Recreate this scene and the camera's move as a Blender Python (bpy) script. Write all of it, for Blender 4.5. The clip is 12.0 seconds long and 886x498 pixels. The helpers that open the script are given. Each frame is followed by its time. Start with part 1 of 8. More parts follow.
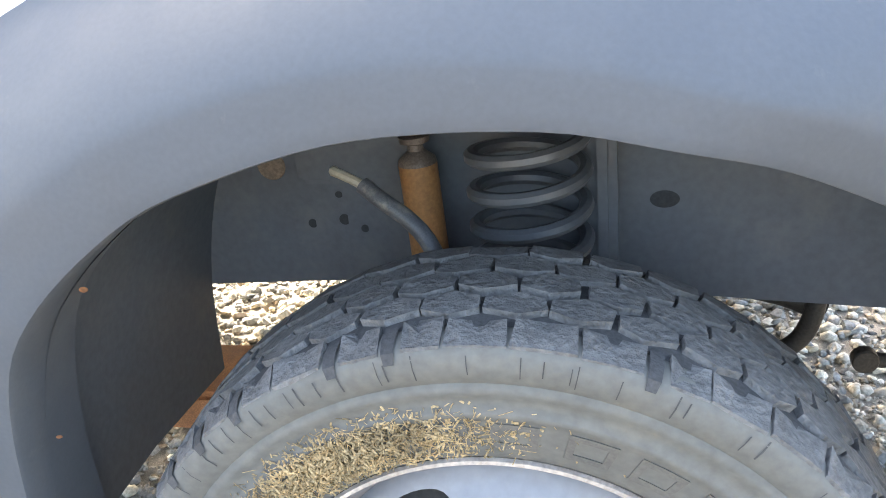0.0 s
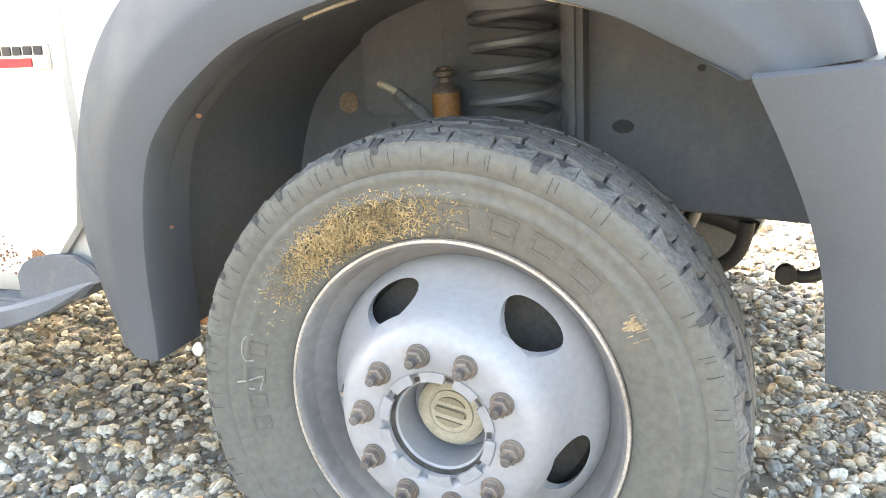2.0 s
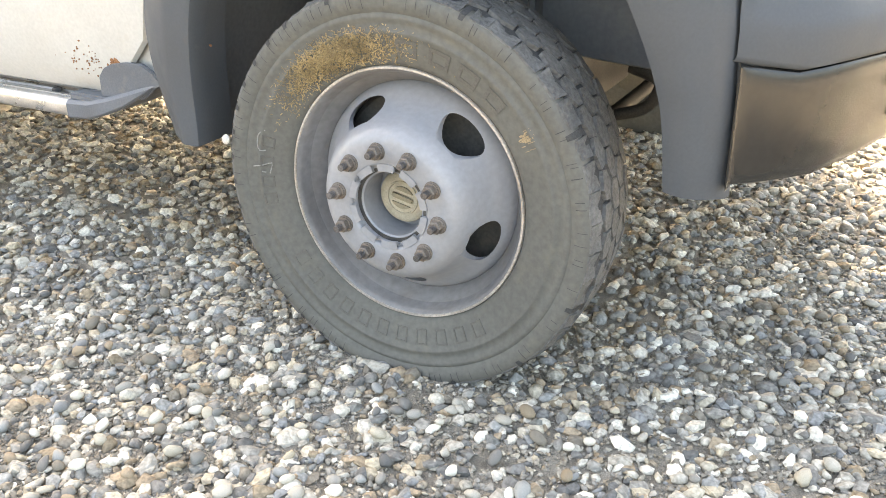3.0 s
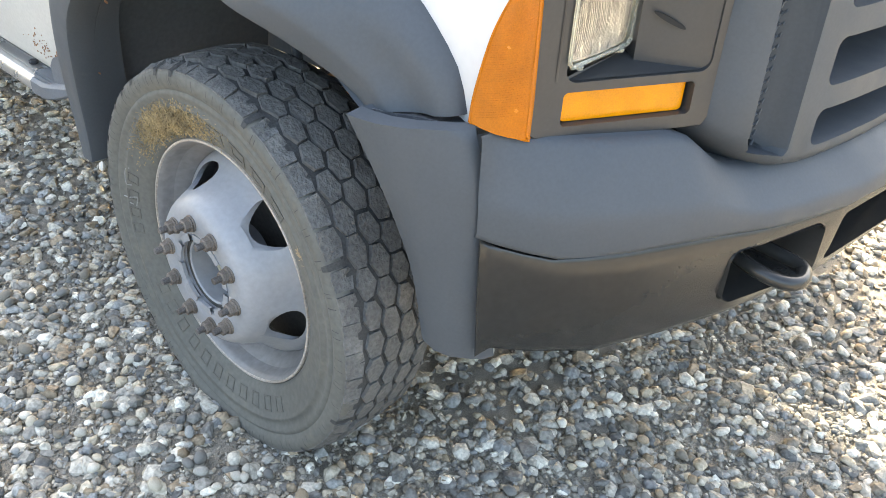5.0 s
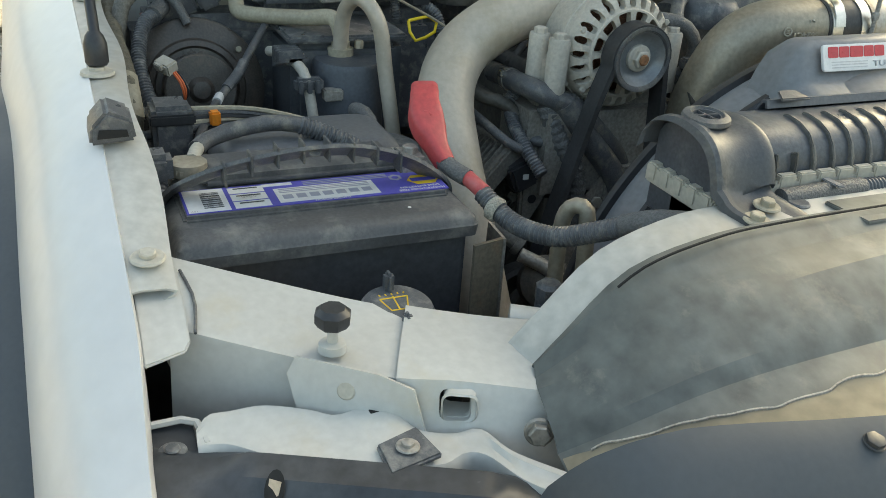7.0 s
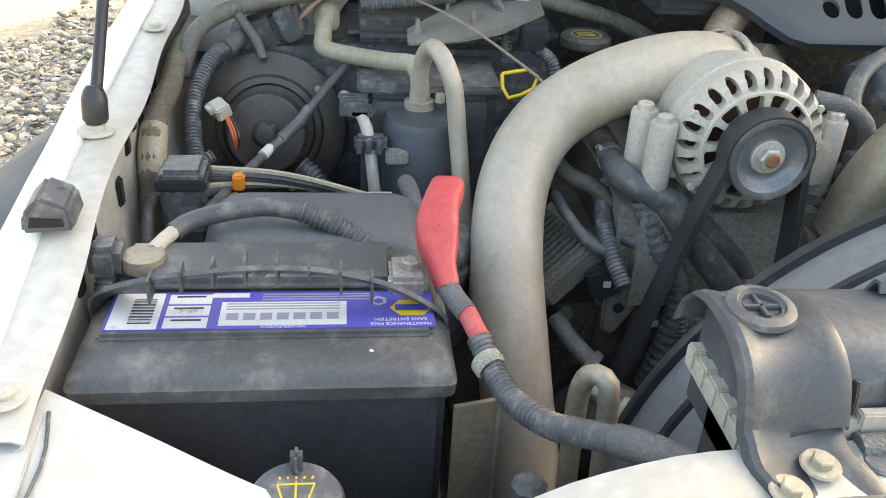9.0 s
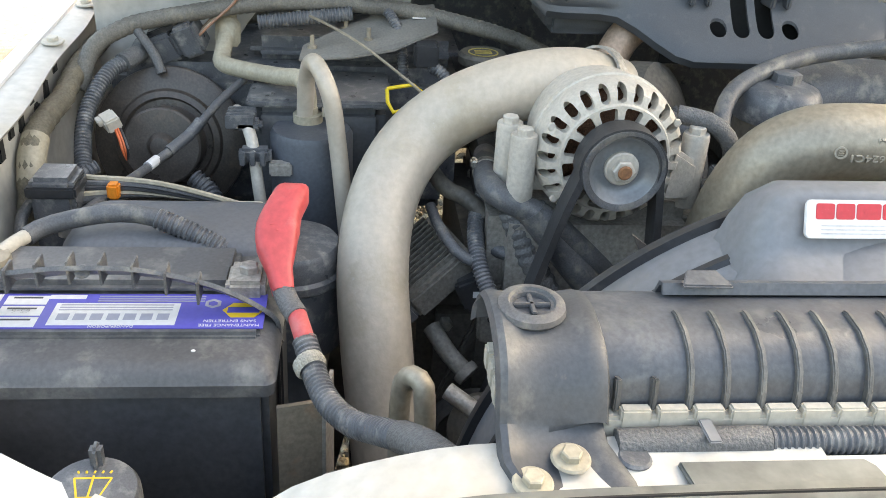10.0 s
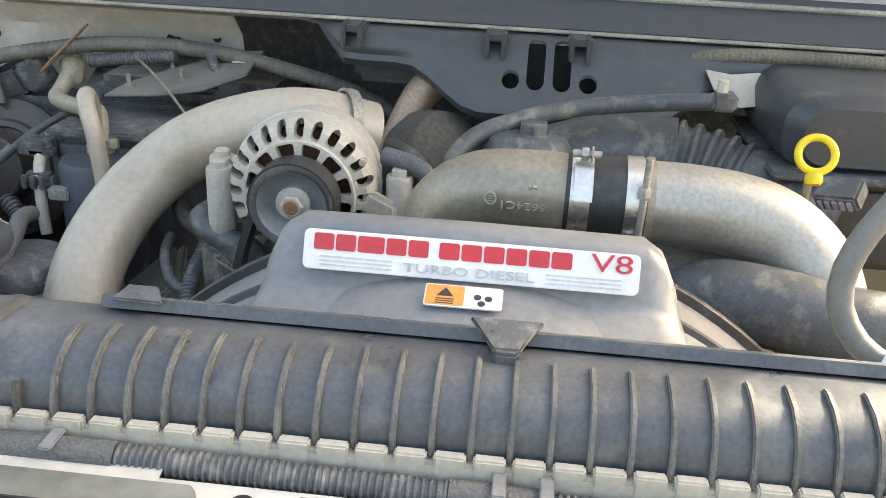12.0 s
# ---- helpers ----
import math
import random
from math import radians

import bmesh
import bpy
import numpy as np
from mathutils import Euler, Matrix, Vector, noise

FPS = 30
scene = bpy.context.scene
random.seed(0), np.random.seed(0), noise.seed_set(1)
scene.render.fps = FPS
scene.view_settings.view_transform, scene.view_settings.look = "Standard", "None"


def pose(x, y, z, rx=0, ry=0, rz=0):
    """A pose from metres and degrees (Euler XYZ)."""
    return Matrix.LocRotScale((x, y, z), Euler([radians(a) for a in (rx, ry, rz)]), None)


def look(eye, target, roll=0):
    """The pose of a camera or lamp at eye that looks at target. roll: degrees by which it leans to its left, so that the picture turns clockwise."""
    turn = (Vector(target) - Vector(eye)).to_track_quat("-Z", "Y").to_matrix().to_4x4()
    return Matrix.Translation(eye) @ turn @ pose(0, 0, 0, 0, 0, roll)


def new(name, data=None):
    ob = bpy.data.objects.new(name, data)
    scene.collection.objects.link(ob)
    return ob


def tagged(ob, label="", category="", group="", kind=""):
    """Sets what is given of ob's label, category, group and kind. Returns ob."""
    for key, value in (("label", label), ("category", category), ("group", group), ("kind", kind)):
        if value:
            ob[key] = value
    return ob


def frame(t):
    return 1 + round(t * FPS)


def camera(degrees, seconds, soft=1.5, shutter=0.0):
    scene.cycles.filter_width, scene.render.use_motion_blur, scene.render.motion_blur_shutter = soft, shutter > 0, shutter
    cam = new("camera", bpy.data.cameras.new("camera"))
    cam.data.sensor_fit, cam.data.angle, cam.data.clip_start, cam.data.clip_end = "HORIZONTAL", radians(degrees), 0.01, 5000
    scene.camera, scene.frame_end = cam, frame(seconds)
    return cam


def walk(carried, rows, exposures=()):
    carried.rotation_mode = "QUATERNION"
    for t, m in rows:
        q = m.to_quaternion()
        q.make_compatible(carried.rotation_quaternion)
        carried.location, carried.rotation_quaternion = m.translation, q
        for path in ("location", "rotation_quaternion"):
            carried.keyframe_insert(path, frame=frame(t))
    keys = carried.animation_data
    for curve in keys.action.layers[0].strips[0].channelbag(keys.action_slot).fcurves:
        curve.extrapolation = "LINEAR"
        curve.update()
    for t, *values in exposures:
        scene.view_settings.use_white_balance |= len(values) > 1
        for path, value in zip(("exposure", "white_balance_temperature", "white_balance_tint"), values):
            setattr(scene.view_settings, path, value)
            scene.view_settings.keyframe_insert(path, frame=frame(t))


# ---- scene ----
cam = camera(53.3, 12.0, soft=0.9)
PATH = [
    (0, (0.126, -0.554, 1.174), (-0.288, 1.231, 0.371), -5.8),
    (0.5, (0.207, -0.482, 1.026), (-0.354, 1.377, 0.547), -4.7),
    (1, (0.312, -0.605, 0.951), (-0.305, 1.244, 0.506), -3.9),
    (1.5, (0.395, -0.762, 0.97), (-0.291, 1.058, 0.506), -3.8),
    (2, (0.447, -0.981, 0.971), (-0.281, 0.802, 0.432), -3.1),
    (2.5, (0.573, -1.173, 0.988), (-0.188, 0.545, 0.303), -1.9),
    (2.7, (0.662, -1.235, 0.979), (-0.112, 0.463, 0.261), -0.9),
    (3, (0.836, -1.306, 1.037), (-0.009, 0.302, 0.198), -0.3),
    (3.2, (0.913, -1.321, 1.083), (0.047, 0.224, 0.153), 0.1),
    (4.8, (1.285, -0.795, 1.388), (0.245, 0.513, 0.291), 3.7),
    (5, (1.309, -0.688, 1.404), (0.181, 0.564, 0.329), 3.9),
    (5.4, (1.278, -0.477, 1.411), (0.012, 0.659, 0.359), 4.0),
    (5.5, (1.268, -0.414, 1.418), (-0.023, 0.701, 0.374), 4.0),
    (6, (1.2, -0.167, 1.453), (-0.165, 0.877, 0.43), 4.3),
    (6.3, (1.172, -0.016, 1.476), (-0.255, 0.986, 0.497), 5.0),
    (6.5, (1.152, 0.087, 1.493), (-0.337, 1.046, 0.565), 5.0),
    (7, (1.076, 0.26, 1.521), (-0.54, 1.021, 0.623), 4.4),
    (7.5, (0.961, 0.372, 1.543), (-0.739, 0.95, 0.662), 4.0),
    (7.7, (0.929, 0.404, 1.559), (-0.781, 0.93, 0.665), 4.0),
    (9.3, (0.916, 0.55, 1.576), (-0.812, 0.741, 0.588), 3.2),
    (9.5, (0.923, 0.57, 1.575), (-0.812, 0.758, 0.598), 3.2),
    (10, (0.949, 0.662, 1.574), (-0.806, 0.867, 0.637), 3.6),
    (10.5, (0.943, 0.762, 1.567), (-0.827, 0.971, 0.659), 3.6),
    (11, (0.934, 0.87, 1.556), (-0.866, 1.031, 0.7), 3.8),
    (11.5, (0.938, 0.983, 1.554), (-0.887, 1.045, 0.739), 3.6),
    (12, (0.956, 1.119, 1.562), (-0.868, 0.961, 0.756), 2.8),
]
walk(cam, [(t, look(eye, target, roll)) for t, eye, target, roll in PATH],
     exposures=[(0, 3.85, 6900, 10), (0.5, 4.6, 7400, 8), (1, 4.7, 7800, 8), (1.5, 4.4, 7900, 8), (2, 3.95, 8000, 8), (2.5, 3.5, 8200, 9), (3.2, 3.45, 8500, 10), (4.8, 3.1, 7500, 7),
                (5.5, 3.25, 7200, 6), (6, 2.8, 7300, 5), (6.5, 2.15, 7600, -3), (7, 2.0, 7900, -5), (7.5, 2.1, 7900, -2), (7.7, 2.2, 7800, 0), (9.5, 3.0, 8100, 5), (11, 3.02, 8000, 6), (12, 2.65, 7900, 6)])

# ---- world and sun ----
TO_SUN = Vector((-0.62, 0.72, 0.62)).normalized()
world = bpy.data.worlds.new("sky")
scene.world = world
world.use_nodes = True
wn = world.node_tree.nodes
sky = wn.new("ShaderNodeTexSky")
sky.sky_type, sky.sun_disc = "NISHITA", False
sky.sun_elevation = math.asin(TO_SUN.z)
sky.sun_rotation = math.atan2(TO_SUN.x, TO_SUN.y)
sky.dust_density, sky.air_density = 7.0, 1.0
world.node_tree.links.new(sky.outputs[0], wn["Background"].inputs[0])
wn["Background"].inputs[1].default_value = 0.15
sun = new("sun", bpy.data.lights.new("sun", "SUN"))
sun.data.energy, sun.data.angle, sun.data.color = 2.0, radians(0.6), (1.0, 0.95, 0.86)
sun.matrix_world = look((TO_SUN * 20)[:], (0, 0, 0))


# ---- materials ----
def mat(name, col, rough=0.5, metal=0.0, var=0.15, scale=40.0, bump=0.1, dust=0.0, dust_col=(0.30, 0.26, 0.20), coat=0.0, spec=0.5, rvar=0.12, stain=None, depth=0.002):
    m = bpy.data.materials.new(name)
    m.use_nodes = True
    nt = m.node_tree
    N, K = nt.nodes, nt.links.new
    b = N["Principled BSDF"]
    tc = N.new("ShaderNodeTexCoord")
    fine, broad = N.new("ShaderNodeTexNoise"), N.new("ShaderNodeTexNoise")
    fine.inputs["Scale"].default_value, fine.inputs["Detail"].default_value = scale * 6, 7
    broad.inputs["Scale"].default_value, broad.inputs["Detail"].default_value = scale * 0.35, 6
    for n in (fine, broad):
        K(tc.outputs["Object"], n.inputs["Vector"])
    mr = N.new("ShaderNodeMapRange")
    mr.inputs[1].default_value, mr.inputs[2].default_value = 0.3, 0.7
    mr.inputs[3].default_value, mr.inputs[4].default_value = 1 - var, 1 + var
    K(broad.outputs[0], mr.inputs[0])
    mf = N.new("ShaderNodeMapRange")
    mf.inputs[1].default_value, mf.inputs[2].default_value = 0.3, 0.7
    mf.inputs[3].default_value, mf.inputs[4].default_value = 1 - var, 1 + var
    K(fine.outputs[0], mf.inputs[0])
    mul = N.new("ShaderNodeMath")
    mul.operation = "MULTIPLY"
    K(mr.outputs[0], mul.inputs[0]), K(mf.outputs[0], mul.inputs[1])
    vm = N.new("ShaderNodeVectorMath")
    vm.operation = "SCALE"
    vm.inputs[0].default_value = col[:3]
    K(mul.outputs[0], vm.inputs["Scale"])
    last = vm.outputs[0]
    layers = ([(dust, dust_col, scale * 0.5)] if dust else []) + ([stain] if stain else [])
    for amount, c, sc in layers:
        n = N.new("ShaderNodeTexNoise")
        n.inputs["Scale"].default_value, n.inputs["Detail"].default_value, n.inputs["Roughness"].default_value = sc, 8, 0.65
        K(tc.outputs["Object"], n.inputs["Vector"])
        r = N.new("ShaderNodeMapRange")
        r.inputs[1].default_value, r.inputs[2].default_value = 0.72 - 0.45 * amount, 0.86 - 0.3 * amount
        K(n.outputs[0], r.inputs[0])
        mx = N.new("ShaderNodeMix")
        mx.data_type = "RGBA"
        mx.inputs[7].default_value = (*c, 1)
        sm = N.new("ShaderNodeMath")
        sm.operation = "MULTIPLY"
        sm.inputs[1].default_value = min(0.95, 0.45 + amount * 0.6)
        K(r.outputs[0], sm.inputs[0]), K(sm.outputs[0], mx.inputs[0]), K(last, mx.inputs[6])
        last = mx.outputs[2]
    K(last, b.inputs["Base Color"])
    rr = N.new("ShaderNodeMapRange")
    rr.inputs[1].default_value, rr.inputs[2].default_value = 0.3, 0.7
    rr.inputs[3].default_value, rr.inputs[4].default_value = max(0.03, rough - rvar), min(1, rough + rvar)
    K(broad.outputs[0], rr.inputs[0]), K(rr.outputs[0], b.inputs["Roughness"])
    b.inputs["Metallic"].default_value = metal
    b.inputs["Specular IOR Level"].default_value = spec
    b.inputs["Coat Weight"].default_value = coat
    b.inputs["Coat Roughness"].default_value = 0.08
    if bump:
        bp = N.new("ShaderNodeBump")
        bp.inputs["Strength"].default_value, bp.inputs["Distance"].default_value = bump, depth
        K(fine.outputs[0], bp.inputs["Height"]), K(bp.outputs[0], b.inputs["Normal"])
    return m


WHITE = mat("white_paint", (0.61, 0.60, 0.595), 0.36, var=0.03, scale=8, bump=0.015, coat=0.2, rvar=0.05)
WHITE_DIRTY = mat("dirty_white_paint", (0.51, 0.50, 0.47), 0.42, var=0.06, scale=20, bump=0.05, dust=0.34, dust_col=(0.47, 0.41, 0.30), coat=0.1)
CLADDING = mat("faded_grey_plastic", (0.077, 0.085, 0.095), 0.56, var=0.045, scale=30, bump=0.12, dust=0.12, dust_col=(0.17, 0.165, 0.155), spec=0.24, depth=0.0008)
VALANCE = mat("dark_satin_plastic", (0.024, 0.024, 0.023), 0.21, var=0.08, scale=12, bump=0.02, rvar=0.025, depth=0.0004)
LINER = mat("dusty_liner_plastic", (0.115, 0.124, 0.136), 0.7, var=0.09, scale=15, bump=0.15, dust=0.34, dust_col=(0.18, 0.18, 0.172))
STEEL_DARK = mat("dirty_black_steel", (0.058, 0.056, 0.053), 0.6, var=0.25, scale=25, bump=0.2, dust=0.3, dust_col=(0.13, 0.11, 0.085))
BLACK = mat("dusty_black_plastic", (0.088, 0.092, 0.100), 0.38, var=0.16, scale=140, bump=0.12, dust=0.50, dust_col=(0.285, 0.275, 0.255), stain=(0.16, (0.38, 0.37, 0.35), 70))
TANK = mat("dusty_radiator_plastic", (0.075, 0.081, 0.092), 0.38, var=0.18, scale=45, bump=0.1, dust=0.4, dust_col=(0.20, 0.197, 0.187), stain=(0.18, (0.26, 0.235, 0.20), 25))
RIBM = mat("dust_edged_rib_plastic", (0.105, 0.104, 0.100), 0.5, var=0.2, scale=60, bump=0.15, dust=0.45, dust_col=(0.22, 0.21, 0.185))
BATTERY = mat("dusty_battery_plastic", (0.075, 0.076, 0.080), 0.5, var=0.15, scale=50, bump=0.1, dust=0.5, dust_col=(0.24, 0.23, 0.21))
BLACK_CLEAN = mat("black_plastic", (0.030, 0.031, 0.034), 0.4, var=0.15, scale=40, bump=0.08, dust=0.34, dust_col=(0.125, 0.12, 0.11))
RUBBER = mat("rubber_hose", (0.085, 0.087, 0.092), 0.48, var=0.22, scale=95, bump=0.15, dust=0.48, dust_col=(0.28, 0.255, 0.21))
TYRE = mat("weathered_tyre_rubber", (0.116, 0.114, 0.110), 0.85, var=0.25, scale=22, bump=0.9, dust=0.4, dust_col=(0.26, 0.255, 0.24), stain=(0.2, (0.045, 0.045, 0.047), 70), depth=0.006)
SIDEWALL = mat("dusty_sidewall_rubber", (0.112, 0.110, 0.098), 0.8, var=0.14, scale=14, bump=0.25, dust=0.34, dust_col=(0.175, 0.160, 0.125), stain=(0.22, (0.075, 0.077, 0.072), 5))
WHEEL_PAINT = mat("grey_wheel_paint", (0.27, 0.275, 0.29), 0.42, var=0.07, scale=14, bump=0.06, dust=0.2, dust_col=(0.30, 0.27, 0.24), coat=0.05)
RUST_STEEL = mat("rusty_stud_steel", (0.20, 0.155, 0.125), 0.6, metal=0.5, var=0.3, scale=60, bump=0.3, dust=0.3, dust_col=(0.22, 0.13, 0.08))
BRASSY = mat("dusty_tan_cap", (0.36, 0.32, 0.24), 0.55, var=0.15, scale=40, bump=0.1, dust=0.25, dust_col=(0.15, 0.12, 0.08))
RUST = mat("orange_rust", (0.28, 0.13, 0.06), 0.8, var=0.35, scale=50, bump=0.4, stain=(0.4, (0.12, 0.05, 0.03), 60))
# wheel paint made darker and browner to carry the shade inside the barrel
RIM = mat("shaded_rim_paint", (0.20, 0.195, 0.195), 0.45, var=0.15, scale=10, bump=0.08, dust=0.4, dust_col=(0.13, 0.105, 0.085))
SHOCK = mat("faded_orange_shock_paint", (0.36, 0.17, 0.06), 0.6, var=0.2, scale=30, bump=0.2, stain=(0.35, (0.20, 0.07, 0.03), 60))
ALU = mat("dull_cast_aluminium", (0.49, 0.455, 0.40), 0.6, metal=0.2, var=0.12, scale=40, bump=0.4, dust=0.4, dust_col=(0.32, 0.28, 0.21))
PIPE = mat("tan_coated_pipe", (0.45, 0.395, 0.325), 0.45, metal=0.15, var=0.08, scale=22, bump=0.3, dust=0.42, dust_col=(0.32, 0.27, 0.18), stain=(0.20, (0.58, 0.56, 0.52), 110))
TAN_ALU = mat("oxidised_tan_aluminium", (0.34, 0.30, 0.235), 0.5, metal=0.5, var=0.15, scale=30, bump=0.2, dust=0.3, dust_col=(0.24, 0.19, 0.13))
BRIGHT = mat("bright_steel", (0.62, 0.60, 0.56), 0.28, metal=0.9, var=0.1, scale=40, bump=0.05)
ENGINE = mat("grimy_engine_iron", (0.080, 0.073, 0.062), 0.65, var=0.3, scale=30, bump=0.3, dust=0.45, dust_col=(0.20, 0.175, 0.135))
ENGINE_ALU = mat("grimy_alloy", (0.33, 0.31, 0.28), 0.55, metal=0.5, var=0.25, scale=40, bump=0.3, dust=0.35, dust_col=(0.17, 0.145, 0.11))
FINS = mat("grimy_fin_alloy", (0.19, 0.18, 0.16), 0.6, metal=0.3, var=0.25, scale=40, bump=0.2, dust=0.4, dust_col=(0.13, 0.11, 0.085))
SHROUD = mat("grey_shroud_plastic", (0.185, 0.19, 0.20), 0.42, var=0.1, scale=25, bump=0.08, dust=0.4, dust_col=(0.23, 0.21, 0.18))
SHIELD = mat("dusty_shield_plastic", (0.118, 0.124, 0.115), 0.55, var=0.35, scale=7, bump=0.25, dust=0.42, dust_col=(0.165, 0.155, 0.125), stain=(0.3, (0.27, 0.245, 0.20), 30))
DUST_FILM = mat("tan_dust_film", (0.24, 0.205, 0.145), 0.75, var=0.25, scale=8, bump=0.1, dust=0.3, dust_col=(0.15, 0.145, 0.125))
CREAM = mat("cream_plastic", (0.46, 0.425, 0.36), 0.5, var=0.1, scale=40, bump=0.1, dust=0.3, dust_col=(0.42, 0.36, 0.25))
RED = mat("red_terminal_plastic", (0.50, 0.065, 0.068), 0.48, var=0.12, scale=30, bump=0.1, dust=0.42, dust_col=(0.60, 0.26, 0.24))
BRACKET = mat("satin_black_steel", (0.066, 0.070, 0.077), 0.47, var=0.14, scale=60, bump=0.08, dust=0.36, dust_col=(0.19, 0.185, 0.172), stain=(0.1, (0.26, 0.17, 0.10), 60))
LABEL_BLUE = mat("violet_blue_label", (0.075, 0.07, 0.38), 0.45, var=0.08, scale=30, bump=0.0)
LABEL_WHITE = mat("white_label", (0.62, 0.61, 0.60), 0.5, var=0.06, scale=40, bump=0.0)
LABEL_GREY = mat("grey_print", (0.30, 0.30, 0.36), 0.5, var=0.05, bump=0.0)
LABEL_BLACK = mat("black_print", (0.03, 0.03, 0.035), 0.5, var=0.05, bump=0.0)
LABEL_YELLOW = mat("yellow_print", (0.75, 0.48, 0.03), 0.5, var=0.05, bump=0.0)
LABEL_RED = mat("red_print", (0.50, 0.03, 0.045), 0.4, var=0.08, bump=0.0)
LABEL_ORANGE = mat("orange_print", (0.58, 0.25, 0.06), 0.5, var=0.12, bump=0.0)
PLATE_WHITE = mat("silver_white_plate", (0.70, 0.70, 0.70), 0.35, var=0.05, scale=40, bump=0.0, dust=0.15, dust_col=(0.5, 0.46, 0.4))
YELLOW = mat("yellow_plastic", (0.72, 0.52, 0.02), 0.4, var=0.08, bump=0.05)
CARD_ORANGE = mat("orange_red_wire", (0.65, 0.14, 0.05), 0.5, var=0.05, bump=0.0)
TAPE = mat("grey_tape", (0.11, 0.11, 0.11), 0.5, var=0.25, scale=80, bump=0.5, dust=0.3, dust_col=(0.22, 0.2, 0.17), depth=0.004)
STRAW = mat("dry_straw", (0.34, 0.25, 0.13), 0.9, var=0.4, scale=60, bump=0.2)
GROUND = mat("gravel_grit", (0.29, 0.262, 0.215), 0.95, var=0.35, scale=60, bump=1.0, stain=(0.25, (0.20, 0.175, 0.14), 120), depth=0.01)
# near-black stand-in for the shade inside holes, slots and creases
DARK = mat("cavity_shade", (0.012, 0.012, 0.012), 0.8, var=0.2, bump=0.1)


def lens_mat(name, col, trans, rough, bump=0.0):
    m = mat(name, col, rough, var=0.12, scale=70, bump=bump, rvar=0.03)
    b = m.node_tree.nodes["Principled BSDF"]
    b.inputs["Transmission Weight"].default_value = trans
    b.inputs["IOR"].default_value = 1.45
    return m


AMBER = lens_mat("amber_lens", (0.62, 0.18, 0.004), 0.25, 0.25, 0.3)
AMBER_DEEP = lens_mat("deep_amber_lens", (0.95, 0.35, 0.0), 0.3, 0.18)
GLASS = lens_mat("clear_ribbed_glass", (0.97, 0.97, 0.95), 1.0, 0.05)
PALE_RIM = lens_mat("pale_lens_rim", (0.88, 0.84, 0.70), 0.75, 0.12)
MIRROR = mat("lamp_reflector", (0.97, 0.96, 0.93), 0.16, metal=1.0, var=0.05, bump=0.0, rvar=0.04)


def stone_mat(name, island, stones=True):
    m = bpy.data.materials.new(name)
    m.use_nodes = True
    N, K = m.node_tree.nodes, m.node_tree.links.new
    b = N["Principled BSDF"]
    src = N.new("ShaderNodeNewGeometry") if island else N.new("ShaderNodeObjectInfo")
    ramp = N.new("ShaderNodeValToRGB")
    ramp.color_ramp.interpolation = "CONSTANT"
    cols = [(0.36, 0.335, 0.285), (0.235, 0.225, 0.205), (0.43, 0.385, 0.305), (0.29, 0.275, 0.245), (0.52, 0.48, 0.41), (0.30, 0.245, 0.175), (0.19, 0.185, 0.172), (0.385, 0.36, 0.31),
            (0.265, 0.265, 0.258), (0.44, 0.375, 0.275), (0.33, 0.315, 0.28), (0.60, 0.565, 0.49), (0.25, 0.225, 0.185), (0.415, 0.385, 0.33), (0.35, 0.28, 0.20), (0.30, 0.30, 0.285), (0.475, 0.44, 0.37), (0.235, 0.23, 0.21)]
    if not stones:
        cols = [(a * .45 + .12, b * .45 + .105, c * .45 + .08) for a, b, c in cols]
    else:
        cols = [(max(.09, a * 1.38 - .140), max(.085, b * 1.38 - .133), max(.07, c * 1.32 - .110)) for a, b, c in cols]
        cols = [(a * .70 + (a + b + c) * .106, b * .70 + (a + b + c) * .100, c * .70 + (a + b + c) * .091) for a, b, c in cols]
    while len(ramp.color_ramp.elements) < len(cols):
        ramp.color_ramp.elements.new(0.5)
    for i, c in enumerate(cols):
        ramp.color_ramp.elements[i].position = i / len(cols)
        ramp.color_ramp.elements[i].color = (*c, 1)
    K(src.outputs["Random Per Island" if island else "Random"], ramp.inputs[0])
    tc, n = N.new("ShaderNodeTexCoord"), N.new("ShaderNodeTexNoise")
    n.inputs["Scale"].default_value, n.inputs["Detail"].default_value = 120, 5
    K(tc.outputs["Object"], n.inputs["Vector"])
    r = N.new("ShaderNodeMapRange")
    r.inputs[1].default_value, r.inputs[2].default_value, r.inputs[3].default_value, r.inputs[4].default_value = 0.3, 0.7, 0.65, 1.38
    K(n.outputs[0], r.inputs[0])
    vm = N.new("ShaderNodeVectorMath")
    vm.operation = "SCALE"
    K(ramp.outputs[0], vm.inputs[0]), K(r.outputs[0], vm.inputs["Scale"]), K(vm.outputs[0], b.inputs["Base Color"])
    b.inputs["Roughness"].default_value = 0.85
    b.inputs["Specular IOR Level"].default_value = 0.25
    bp = N.new("ShaderNodeBump")
    bp.inputs["Strength"].default_value, bp.inputs["Distance"].default_value = 0.3, 0.002
    K(n.outputs[0], bp.inputs["Height"]), K(bp.outputs[0], b.inputs["Normal"])
    return m


STONES = stone_mat("gravel_stones", True)
GRIT = stone_mat("tan_grit", True, False)
STONE_ONE = stone_mat("single_stone", False)


# ---- shape helpers ----
V = Vector


def thing(name, label, category, group="", kind="", at=(0, 0, 0)):
    ob = new(name)
    ob.empty_display_size = 0.05
    return tagged(ob, label, category, group, kind)


